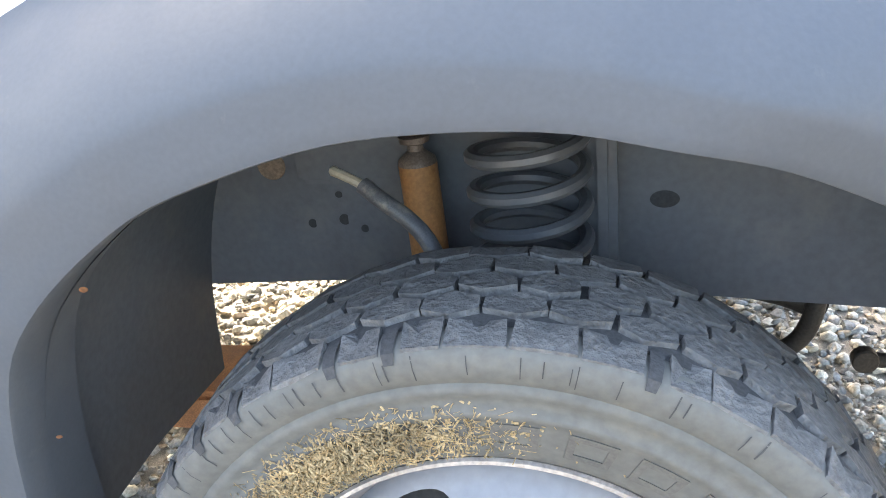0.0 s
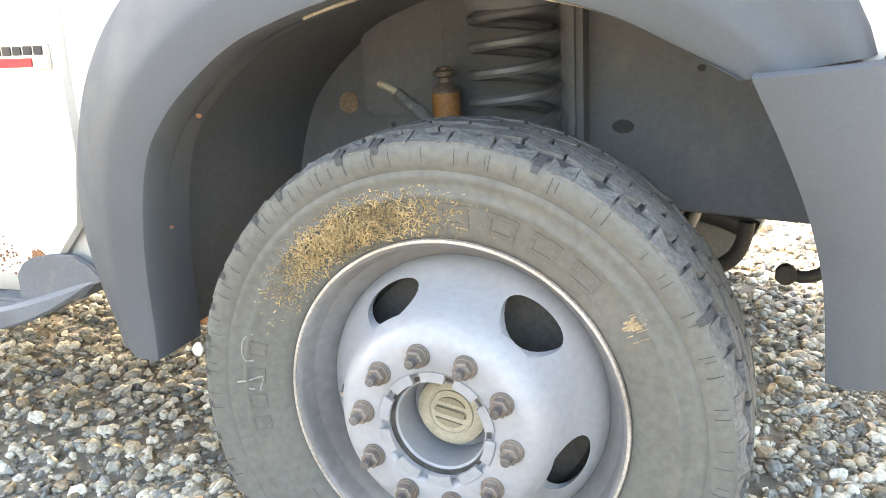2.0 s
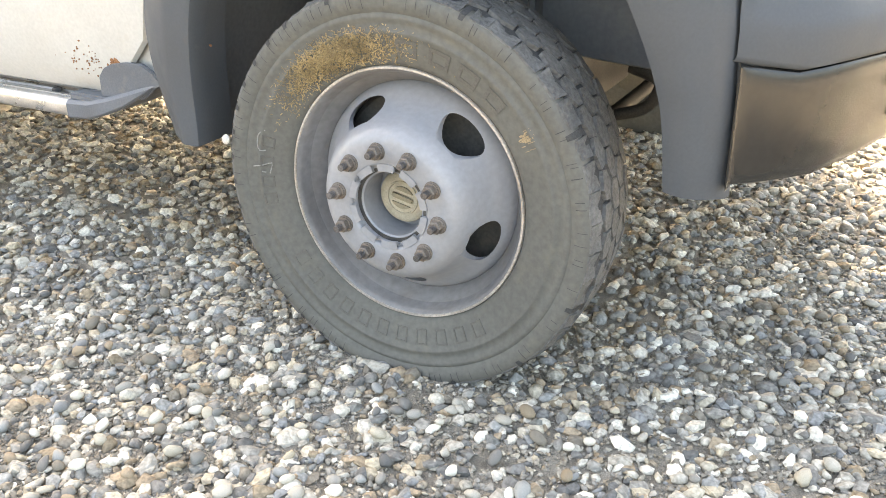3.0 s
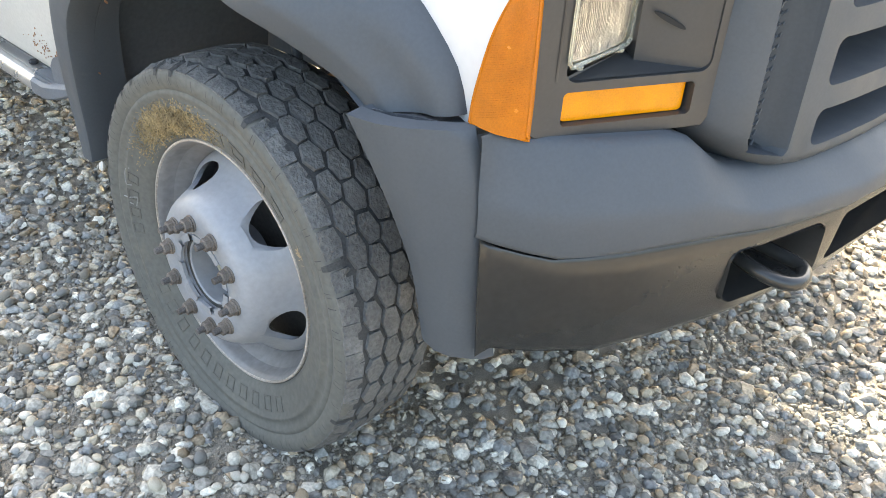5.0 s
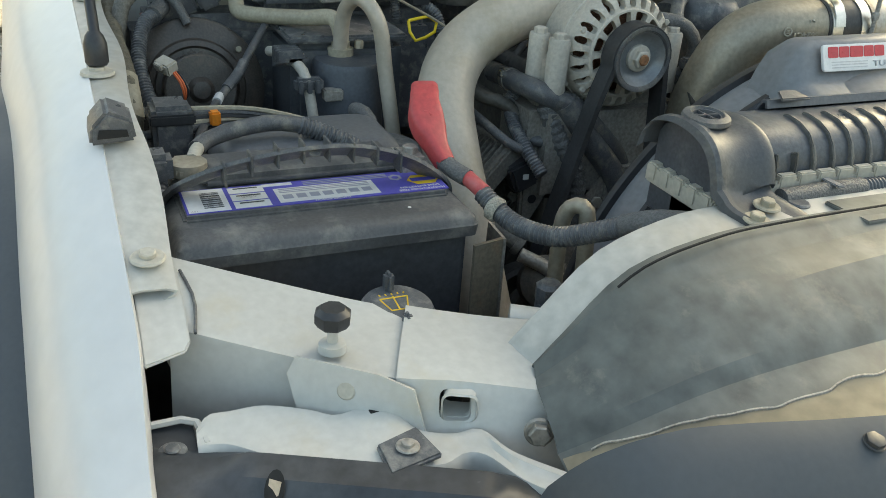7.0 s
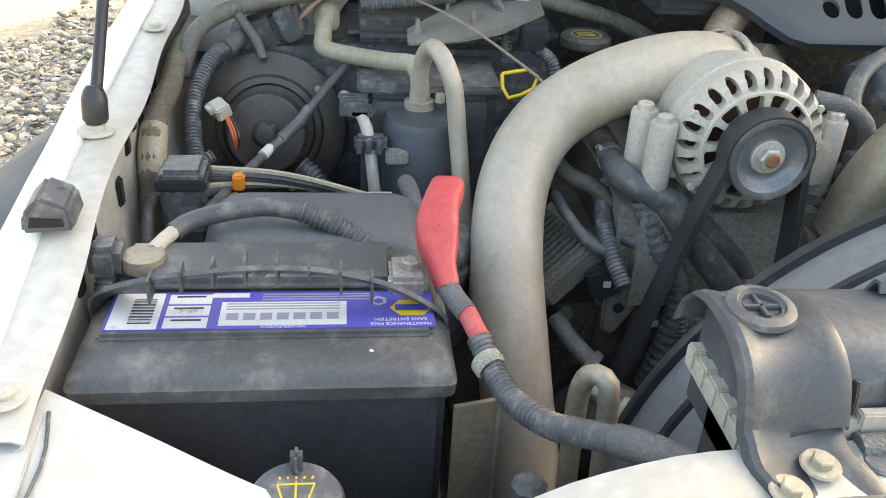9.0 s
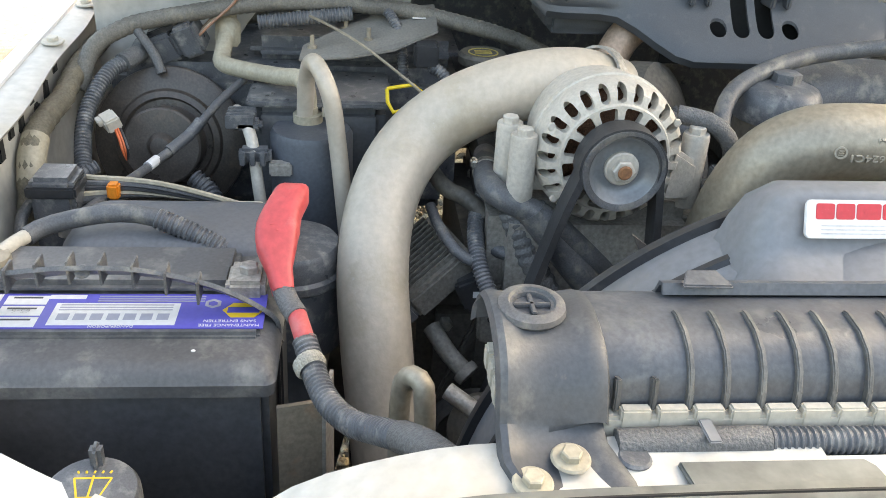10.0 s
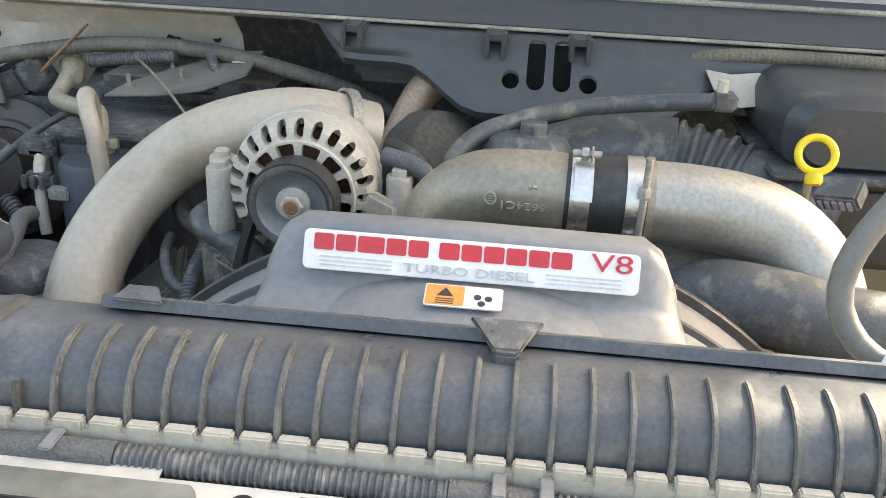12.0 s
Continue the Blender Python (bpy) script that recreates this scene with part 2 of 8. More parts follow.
def part(name, bm, material, parent, label="", sharp=38):
    bmesh.ops.recalc_face_normals(bm, faces=bm.faces)
    lim = radians(sharp)
    for f in bm.faces:
        f.smooth = True
    for e in bm.edges:
        e.smooth = len(e.link_faces) == 2 and e.calc_face_angle(0) < lim
    me = bpy.data.meshes.new(name)
    bm.to_mesh(me)
    bm.free()
    me.materials.append(material)
    ob = new(name, me)
    if parent is not None:
        ob.parent = parent
    if label:
        ob["label"] = label
    return ob


def solo(name, bm, material, label, category, group="", kind="", sharp=38):
    return tagged(part(name, bm, material, None, "", sharp), label, category, group, kind)


def curve(pts, n):
    """n points evenly along a smooth line through pts."""
    P = [V(p) for p in pts]
    P = [P[0] * 2 - P[1]] + P + [P[-1] * 2 - P[-2]]
    fine = []
    for i in range(1, len(P) - 2):
        a, b, c, d = P[i - 1:i + 3]
        for k in range(12):
            t = k / 12
            fine.append(0.5 * (2 * b + (c - a) * t + (2 * a - 5 * b + 4 * c - d) * t * t + (3 * b - a - 3 * c + d) * t ** 3))
    fine.append(P[-2].copy())
    acc = [0.0]
    for a, b in zip(fine, fine[1:]):
        acc.append(acc[-1] + (b - a).length)
    out, j = [], 0
    for i in range(n):
        s = acc[-1] * i / (n - 1)
        while j < len(acc) - 2 and acc[j + 1] < s:
            j += 1
        w = 0 if acc[j + 1] == acc[j] else (s - acc[j]) / (acc[j + 1] - acc[j])
        out.append(fine[j].lerp(fine[j + 1], w))
    return out


def loft(rows, ring=False, caps=False, bm=None):
    bm = bm or bmesh.new()
    vs = [[bm.verts.new(p) for p in r] for r in rows]
    m = len(rows[0])
    for a, b in zip(vs, vs[1:]):
        for i in range(m if ring else m - 1):
            j = (i + 1) % m
            q = [a[i], a[j], b[j], b[i]]
            if len({tuple(v.co) for v in q}) >= 3:
                try:
                    bm.faces.new(q)
                except ValueError:
                    pass
    if caps and ring:
        for r in (vs[0], vs[-1]):
            bm.faces.new(r)
    return bm


def thicken(bm, d):
    """Give an open sheet a thickness d along its normals."""
    bmesh.ops.recalc_face_normals(bm, faces=bm.faces)
    bmesh.ops.solidify(bm, geom=bm.faces[:], thickness=d)
    return bm


def tube(pts, r, seg=12, n=None, bm=None, caps=True, wavy=None):
    """A round bar or hose along pts. wavy: (pitch, depth) of its corrugation."""
    length = sum((V(b) - V(a)).length for a, b in zip(pts, pts[1:]))
    n = n or max(6, min(60, int(length / 0.012)))
    if wavy:
        n = max(n, int(length / wavy[0] * 4))
    C = curve(pts, n) if len(pts) > 2 else [V(pts[0]).lerp(V(pts[1]), i / (n - 1)) for i in range(n)]
    t0 = (C[1] - C[0]).normalized()
    u = t0.orthogonal().normalized()
    rows = []
    for i, c in enumerate(C):
        t = (C[min(i + 1, n - 1)] - C[max(i - 1, 0)]).normalized()
        u = (u - t * u.dot(t)).normalized()
        w = t.cross(u)
        rad = r(i / (n - 1)) if callable(r) else r
        if wavy:
            rad -= wavy[1] * (1 if (i % 4) in (0, 3) else 0)
        rows.append([c + (u * math.cos(2 * math.pi * k / seg) + w * math.sin(2 * math.pi * k / seg)) * rad for k in range(seg)])
    return loft(rows, True, caps, bm)


def frame_of(axis):
    w = V(axis).normalized()
    u = w.cross(V((0, 0, 1)))
    u = u.normalized() if u.length > 1e-4 else V((1, 0, 0))
    return u, w, w.cross(u) * -1


def lathe(profile, centre, axis=(0, -1, 0), seg=48, bm=None, closed=False, span=(0, 360)):
    """profile: (radius, height along the axis) pairs."""
    u, w, v = frame_of(axis)
    c = V(centre)
    rows = []
    full = span[1] - span[0] >= 360
    for k in range(seg + 1):
        a = radians(span[0] + (span[1] - span[0]) * k / seg)
        d = u * math.cos(a) + v * math.sin(a)
        rows.append([c + d * r + w * h for r, h in profile])
    bm = bm or bmesh.new()
    loft(rows, closed, False, bm)
    bmesh.ops.remove_doubles(bm, verts=bm.verts, dist=1e-5)
    return bm


def box(lo, hi, bevel=0.004, bm=None, m=None, seg=2):
    own = bmesh.new()
    bmesh.ops.create_cube(own, size=1)
    lo, hi = V(lo), V(hi)
    for v in own.verts:
        v.co = V([(lo[i] + hi[i]) / 2 + v.co[i] * (hi[i] - lo[i]) for i in range(3)])
    if bevel:
        bmesh.ops.bevel(own, geom=own.edges[:], offset=bevel, segments=seg, affect="EDGES", clamp_overlap=True)
    if m is not None:
        own.transform(m)
    if bm is None:
        return own
    tmp = bpy.data.meshes.new("tmp")
    own.to_mesh(tmp)
    own.free()
    bm.from_mesh(tmp)
    bpy.data.meshes.remove(tmp)
    return bm


def disc(centre, axis, r, h, seg=24, bevel=0.0015, bm=None):
    b = min(bevel, r * 0.4, h * 0.45)
    return lathe([(0.0, 0), (r - b, 0), (r, b), (r, h - b), (r - b, h), (0.0, h)], centre, axis, seg, bm)


def hexnut(centre, axis, r, h, bm=None):
    return lathe([(0.0, 0), (r, 0), (r, h * 0.85), (r * 0.85, h), (0.0, h)], centre, axis, 6, bm)


def slab(poly, normal, d, bevel=0.0, bm=None):
    """A flat plate: the polygon poly, d thick along normal."""
    own = bmesh.new()
    nrm = V(normal).normalized() * d
    a = [own.verts.new(V(p)) for p in poly]
    b = [own.verts.new(V(p) + nrm) for p in poly]
    own.faces.new(a), own.faces.new(b)
    for i in range(len(poly)):
        j = (i + 1) % len(poly)
        own.faces.new((a[i], a[j], b[j], b[i]))
    if bevel:
        bmesh.ops.bevel(own, geom=own.edges[:], offset=bevel, segments=2, affect="EDGES", clamp_overlap=True)
    if bm is None:
        return own
    tmp = bpy.data.meshes.new("tmp")
    own.to_mesh(tmp)
    own.free()
    bm.from_mesh(tmp)
    bpy.data.meshes.remove(tmp)
    return bm


def rounded(w, h, r, n=5):
    """Outline of a rounded rectangle about the origin, as (a, b) pairs."""
    out = []
    for cx, cy, a0 in ((w / 2 - r, h / 2 - r, 0), (-w / 2 + r, h / 2 - r, 90), (-w / 2 + r, -h / 2 + r, 180), (w / 2 - r, -h / 2 + r, 270)):
        for k in range(n + 1):
            a = radians(a0 + 90 * k / n)
            out.append((cx + r * math.cos(a), cy + r * math.sin(a)))
    return out


def carve(ob, cutters):
    """Cut the closed meshes cutters (bmeshes) out of ob for good."""
    for bm in cutters:
        bmesh.ops.recalc_face_normals(bm, faces=bm.faces)
        me = bpy.data.meshes.new("cutter")
        bm.to_mesh(me)
        bm.free()
        c = new("cutter", me)
        md = ob.modifiers.new("cut", "BOOLEAN")
        md.operation, md.solver, md.object = "DIFFERENCE", "EXACT", c
        dg = bpy.context.evaluated_depsgraph_get()
        fresh = bpy.data.meshes.new_from_object(ob.evaluated_get(dg))
        ob.modifiers.clear()
        old, ob.data = ob.data, fresh
        bpy.data.meshes.remove(old)
        bpy.data.objects.remove(c)
        bpy.data.meshes.remove(me)
    return ob


def lettering(text, size, m, material, parent, name="lettering", depth=0.0006, width=None, align="CENTER"):
    cu = bpy.data.curves.new("text", "FONT")
    cu.body, cu.size, cu.extrude, cu.align_x, cu.align_y, cu.resolution_u = text, size, depth, align, "CENTER", 3
    tmp = new("text", cu)
    bpy.context.view_layer.update()
    me = bpy.data.meshes.new_from_object(tmp.evaluated_get(bpy.context.evaluated_depsgraph_get()))
    if width:
        k = width / max(tmp.dimensions.x, 1e-6)
        me.transform(Matrix.Diagonal((k, 1, 1, 1)))
    bpy.data.objects.remove(tmp)
    bpy.data.curves.remove(cu)
    me.transform(m)
    me.materials.clear()
    me.materials.append(material)
    ob = new(name, me)
    ob.parent = parent
    return ob


def smooth(a, b, x):
    t = min(1, max(0, (x - a) / (b - a)))
    return t * t * (3 - 2 * t)


def table(pairs, x):
    for (x0, y0), (x1, y1) in zip(pairs, pairs[1:]):
        if x <= x1:
            return y0 + (y1 - y0) * max(0, (x - x0) / (x1 - x0))
    return pairs[-1][1]


MID = 1.12  # the truck's middle, across

# ---- ground ----
gr = bmesh.new()
bmesh.ops.create_grid(gr, x_segments=40, y_segments=40, size=400)
ground = solo("ground", gr, GROUND, "grey-brown gravel yard with rounded pebbles", "ground", kind="structure")

# ---- the truck ----
truck = thing("pickup_truck", "white work truck with faded grey plastic flares, bonnet open", "truck")


# wheel arch flare
FL_IN = [(-.512, .425), (-.498, .60), (-.457, .75), (-.398, .834), (-.298, .913), (-.215, .951), (-.09, .984), (.054, .988), (.147, .972), (.233, .947), (.331, .893), (.385, .862)]
FL_OUT = [(-.66, .42), (-.715, .60), (-.71, .742), (-.66, .89), (-.575, 1.0), (-.45, 1.085), (-.25, 1.145), (-.05, 1.165), (.134, 1.14), (.3, 1.083), (.41, 1.035), (.475, .985), (.515, .94), (.535, .884)]
FL_PROFILE = [(0, .210), (.012, .200), (.03, .192), (.10, .168), (.22, .132), (.36, .099), (.50, .0745), (.60, .0622), (.65, .0574), (.685, .0546), (.72, .0532), (.80, .0524), (.90, .0516), (.96, .0516), (.99, .0530), (1.0, .058), (1.0, .10), (.985, .17)]


def flare_rows(mirror=False, n=56):
    a = curve([(x, 0, z) for x, z in FL_OUT], n)
    b = curve([(x, 0, z) for x, z in FL_IN], n)
    rows = []
    for i in range(n):
        t = i / (n - 1)
        inward = 0.008 + 0.080 * smooth(0.80, 1.0, t) + 0.040 * (1 - smooth(0.0, 0.38, t))
        row = []
        for f, y in FL_PROFILE:
            p = a[i].lerp(b[i], f)
            y = y + inward * smooth(0, .5, f)
            row.append((p.x, 2 * MID - y if mirror else y, p.z))
        rows.append(row)
    return rows


for flip in (False, True):
    fl = part("wheel_arch_flare", thicken(loft(flare_rows(flip)), 0.004), CLADDING, truck, "faded grey plastic wheel arch flare", sharp=34)

# dusty raw edge of the sheet metal behind the flare's lip
lipc = [V(r[-2]) for r in flare_rows(n=80)]
part("lip_edge", tube([p + V((0, .004, -.0015)) for p in lipc if -.20 < p.x < .36], .0034, 6, n=70), mat("dusty_edge", (.24, .215, .17), .7, var=.3, scale=60, bump=.2), truck, "dusty straw-coloured arch edge")
for x, y, z, s in ((-.398, .136, .823, .0045), (-.478, .136, .645, .0035)):
    part("rust_patch", lathe([(0, .0006), (s * .6, .0006), (s, .0)], (x, y, z), (.4, -1, -.5), 9), RUST, truck)


# front fenders
def fender_rows(mirror):
    top = [(-.62, 1.31), (-.1, 1.275), (.139, 1.256), (.281, 1.238), (.445, 1.198), (.56, 1.158), (.62, 1.13), (.648, 1.118)]
    low = [(-.62, 0.80), (-.5, .98), (-.25, 1.09), (.134, 1.09), (.3, 1.03), (.42, .97), (.49, .91), (.53, .86), (.552, .888), (.560, .95), (.575, 1.01), (.595, 1.06), (.621, 1.106), (.648, 1.117)]
    rows = []
    for x in [-.62 + 1.25 * i / 67 for i in range(68)] + [.634, .638, .641, .644, .646, .6475, .648]:
        zt, zb = table(top, x), table(low, x)
        yb = .205 - .014 * smooth(.15, -.2, x) + .022 * smooth(.55, .648, x) + 0.03 * smooth(.62, .648, x)
        yt = .292 - .008 * smooth(.5, .648, x)
        if x > .634:
            yt -= .014 * (1 - math.sqrt(max(0, 1 - ((x - .634) / .014) ** 2)))
        zb = min(zb, zt - 0.001)
        row = []
        for k in range(15):
            f = k / 14
            z = zb + (zt - zb) * math.sin(f * math.pi / 2) ** 0.9
            h = zt - z
            y = yt - (yt - yb) * (1 - math.exp(-h / 0.045)) / (1 - math.exp(-max(zt - zb, .01) / 0.045)) if zt - zb > .002 else yt - (yt - yb) * (1 - f)
            row.append((x, 2 * MID - y if mirror else y, z))
        # turned down inner edge
        row.append((x, 2 * MID - yt - .002 if mirror else yt + .002, zt - .006))
        row.append((x, 2 * MID - yt - .003 if mirror else yt + .003, zt - .03 * (1 - smooth(.58, .634, x)) - .0062))
        rows.append(row)
    return rows


for flip in (False, True):
    part("fender", loft(fender_rows(flip)), WHITE, truck, "glossy white painted front fender")

# white fender edge behind the flare, and the cab side with its door
sgn = lambda y, flip: 2 * MID - y if flip else y
for flip in (False, True):
    rows = []
    for z in [0.46 + 0.05 * k for k in range(14)] + [1.16, 1.22, 1.28, 1.31]:
        x1 = -.60 - .10 * smooth(.95, .6, z) + .03 * smooth(.6, .46, z)
        bulge = .195 + .035 * ((z - .9) / .45) ** 2
        rows.append([(-.697, sgn(bulge + .012, flip), z), (-.692, sgn(bulge, flip), z), (max(x1 + .05, -.66), sgn(bulge, flip), z), (max(x1 + .06, -.65), sgn(bulge + .05, flip), z)])
    part("fender_rear", loft(rows), WHITE, truck, "white fender edge behind the arch flare")
    # cab side; its unseen run back to x=-6 is added to block sun
    rows = []
    for z, y in [(.455, .30), (.465, .25), (.49, .232), (.53, .217), (.62, .205), (.75, .196), (.95, .194), (1.15, .205), (1.3, .24), (1.36, .27), (1.9, .42), (1.98, .5), (2.0, .8)]:
        xf = -.703 - .14 * smooth(.68, .49, z) if z < 1.35 else -.79 - (z - 1.35) * .75
        rows.append([(xf, sgn(y + .012, flip), z), (xf - .008, sgn(y, flip), z), (-1.9, sgn(y, flip), z), (-6.0, sgn(y, flip), z)])
    part("cab_side", thicken(loft(rows), .002), WHITE_DIRTY, truck, "white cab door with rust along the lower edge")
# unseen roof and back wall, stretched to x=-6 to shade the ground
rows = []
for x, z in ((-.62, 1.36), (-.81, 1.40), (-1.32, 1.95), (-1.5, 2.0), (-6.0, 2.0), (-6.0, .5)):
    w = .28 if z < 1.5 else .5
    rows.append([(x, w, z), (x, MID, z + .02), (x, 2 * MID - w, z)])
part("cab_roof", loft(rows), WHITE, truck)

# door emblem: a bright plate with plain bars
emb = part("door_emblem", box((-.885, .1885, .896), (-.727, .1960, .940), .003), mat("chrome_plate", (.55, .55, .56), .22, metal=.8, bump=0), truck, "bright emblem plate with dark and red bars")
for i in range(6):
    part("emblem_bar", box((-.876 + .0235 * i, .1870, .920), (-.856 + .0235 * i, .1886, .935), .001), LABEL_BLACK, emb)
part("emblem_stripe", box((-.880, .1870, .900), (-.765, .1886, .915), .001), LABEL_RED, emb)
# rust along the cab's lower edge
rng = random.Random(3)
bm = bmesh.new()
DOOR_Y = [(.455, .30), (.465, .25), (.49, .232), (.53, .217), (.62, .205), (.75, .196)]
for k in range(150):
    near_corner = k < 105
    if near_corner:
        u = rng.random()
        x, z = -.905 + .052 * u + rng.gauss(0, .006), .508 + .040 * u + rng.gauss(0, .008)
        s = rng.uniform(.002, .0075)
    else:
        x, z = -.91 - abs(rng.gauss(0, .055)), .553 + rng.gauss(0, .020)
        s = rng.uniform(.0008, .0030)
    y0 = table(DOOR_Y, z) - .0016
    ring = [(x + s * rng.uniform(.6, 1.4) * math.cos(t), y0, z + s * rng.uniform(.5, 1.2) * math.sin(t)) for t in [2 * math.pi * i / 9 for i in range(9)]]
    slab(ring, (0, 1, .2), .003, 0, bm)
part("rust_patch", bm, RUST, truck, "rust eating the lower door edge")["kind"] = "stuff"

# running board
rows = [[(x, .280 + a * 1.08, .421 + b * (1 - .3 * smooth(.0, .07, a)) + .002 * math.cos(a * 130)) for a, b in rounded(.15, .045, .015)] for x in (-1.02, -1.6, -3.6)]
board = part("running_board", loft(rows, True, True), mat("brushed_step_metal", (.52, .52, .52), .33, metal=.8, var=.1, bump=.05), truck, "bright metal running board")
capm = mat("step_end_plastic", (.115, .127, .145), .5, var=.12, bump=.1, dust=.3, dust_col=(.20, .195, .18))
rows = []
for x, yo, zb, zt, zi in ((-1.048, .204, .398, .438, .446), (-1.040, .198, .394, .442, .452), (-.965, .196, .400, .446, .464), (-.90, .197, .421, .462, .482), (-.84, .199, .446, .480, .504), (-.78, .201, .478, .500, .524), (-.735, .203, .503, .515, .532), (-.706, .204, .519, .523, .530)):
    rows.append([(x, yo + .006, zb), (x, yo, zb + .006), (x, yo, zt - .008), (x, yo + .008, zt), (x + .01, .262, zi), (x + .01, .345, zi), (x + .01, .350, zb + .004)])
part("end_cap", loft(rows, True, True), capm, board, "blue-grey plastic step end", sharp=24)
fin = slab([(-.925, .214, .462), (-.918, .209, .513), (-.897, .208, .537), (-.865, .207, .551), (-.819, .206, .559), (-.765, .206, .560), (-.733, .206, .543), (-.709, .206, .521), (-.78, .212, .47)], (0, 1, 0), .014, .003)
part("cap_fin", fin, capm, board, "raised wedge of the step end")
for k in range(3):
    part("cap_step", box((-1.036 + .034 * k, .208 + .036 * k, .440 + .009 * k), (-.87 + .02 * k, .262 + .030 * k, .462 + .009 * k), .006), capm, board)
for x, y in ((-1.13, .252), (-1.02, .262)):
    part("step_bolt", hexnut((x, y, .443), (0, 0, 1), .013, .010), BLACK_CLEAN, board)
for k in range(3):
    part("tread_rib", box((-2.6, .225 + .035 * k, .442), (-1.05, .238 + .035 * k, .447), .003), board.data.materials[0], board)
part("rocker_panel", box((-1.9, .236, .49), (-.64, .275, 1.05), .02), WHITE_DIRTY, truck, "white sill behind the step")
# inner arch: liner, frame rail, bulkhead
bm = bmesh.new()
n = 40
inn = curve([(x, 0, z) for x, z in FL_IN], n)
rows = []
for y, k in ((.13, 1.0), (.22, 1.03), (.40, 1.04), (.62, 1.02)):
    rows.append([(p.x * k - (.0 if y < .2 else .02), y, p.z * (1 + (k - 1) * .5)) for p in inn])
loft(rows, bm=bm)
ARCH_DARK = mat("shaded_liner_plastic", (0.085, 0.094, 0.104), 0.7, var=0.12, scale=15, bump=0.15, dust=0.3, dust_col=(0.13, 0.128, 0.12))
part("arch_liner", bm, ARCH_DARK, truck, "dark dusty wheel arch liner")
PP = [(-.62, .63), (-.36, .615), (-.10, .575), (.10, .548), (.30, .540), (.66, .535)]
foot = lambda x: table([(-.62, .575), (-.36, .590), (-.10, .612), (.10, .612), (.30, .598), (.80, .565)], x)
rows = [[(x, y, z) for x, y in PP] for z in (1.06, .95, .80, .70, .64)]
rows.append([(x, y, foot(x) + .006) for x, y in PP])
rows.append([(x, y + .012, foot(x)) for x, y in PP])
rows.append([(x, y + .06, foot(x)) for x, y in PP])
part("inner_panel", loft(rows), LINER, truck, "dark dusty inner arch panel")
rail = part("frame_rail", box((-5.9, .66, .60), (.80, .72, .76), .012), STEEL_DARK, truck, "black steel frame rail")
part("oil_pan", box((-.33, .74, .36), (.10, 1.45, .76), .03), STEEL_DARK, truck, "grimy black oil pan")
part("front_crossmember", box((.44, .86, .56), (.62, 1.38, .70), .015), STEEL_DARK, truck)
part("rust_patch", disc((-.392, .617, .785), (0, -1, 0), .022, .003, 20), mat("brown_cap", (.20, .145, .10), .7, var=.3, bump=.2), truck, "round rusty cap")
# holes in the inner panel: flat dark ellipses stand for their shade
plug = mat("panel_hole_shade", (.032, .034, .037), .7, var=.2, bump=.2)
panel_y = lambda x: table(PP, x)
for x, z, rx, rz in ((.171, .748, .019, .012), (-.286, .703, .0085, .0085), (-.34, .694, .007, .007), (-.29, .742, .006, .005), (-.255, .690, .006, .006), (.085, .865, .020, .016), (.30, .845, .007, .006), (-.205, .806, .018, .016)):
    ring = [(x + rx * math.cos(t), panel_y(x) - .0008, z + rz * math.sin(t)) for t in [2 * math.pi * i / 20 for i in range(20)]]
    part("panel_hole", slab(ring, (0, 1, 0), .003, 0), plug, truck)
part("panel_step", box((-.345, .585, .762), (-.16, .612, 1.05), .010), LINER, truck)
# far rail, and axle beam
part("frame_rail", box((-5.9, 1.64, .58), (.80, 1.70, .74), .012), STEEL_DARK, truck)
axle = part("axle", tube([(.0, .22, .388), (0, .5, .37), (0, MID, .37), (0, 1.75, .37), (0, 2.0, .388)], .05, 16), STEEL_DARK, truck)
part("steering_rod", tube([(.17, .35, .40), (.2, .8, .40), (.22, 1.7, .42)], .02, 10), STEEL_DARK, truck)
bm = tube([(.378, .60, .574), (.374, .60, .545), (.360, .60, .512), (.33, .60, .488), (.28, .60, .472)], .014, 12)
tube([(.30, .62, .585), (.345, .62, .572), (.39, .62, .55)], .020, 12, bm=bm)
tube([(.44, .60, .487), (.47, .60, .478), (.50, .60, .486), (.52, .62, .50)], .011, 10, bm=bm)
disc((.445, .60, .485), (0, -1, 0), .018, .02, 16, .002, bm)
part("sway_bar_link", bm, mat("dark_grimed_steel", (.055, .050, .042), .6, metal=.3, var=.25, bump=.3), truck, "grimy dark sway bar link")
part("radius_arm", box((-.98, .73, .215), (-.58, .925, .300), .012), RUST, truck, "rust-brown steel radius arm")
# shock absorber
sh0, sh1 = V((-.138, .53, .52)), V((-.148, .53, .812))
shock = part("shock_absorber", tube([sh0, sh1], .0262, 20), SHOCK, truck, "rusty orange shock absorber")
d = (sh1 - sh0).normalized()
bm = lathe([(0, 0), (.0262, 0), (.025, .006), (.011, .018), (.010, .026), (.020, .030), (.021, .038), (.014, .041), (.012, .046), (.0, .047)], sh1, d, 20)
part("shock_top", bm, RUST_STEEL, shock, "rusty tapered shock top")
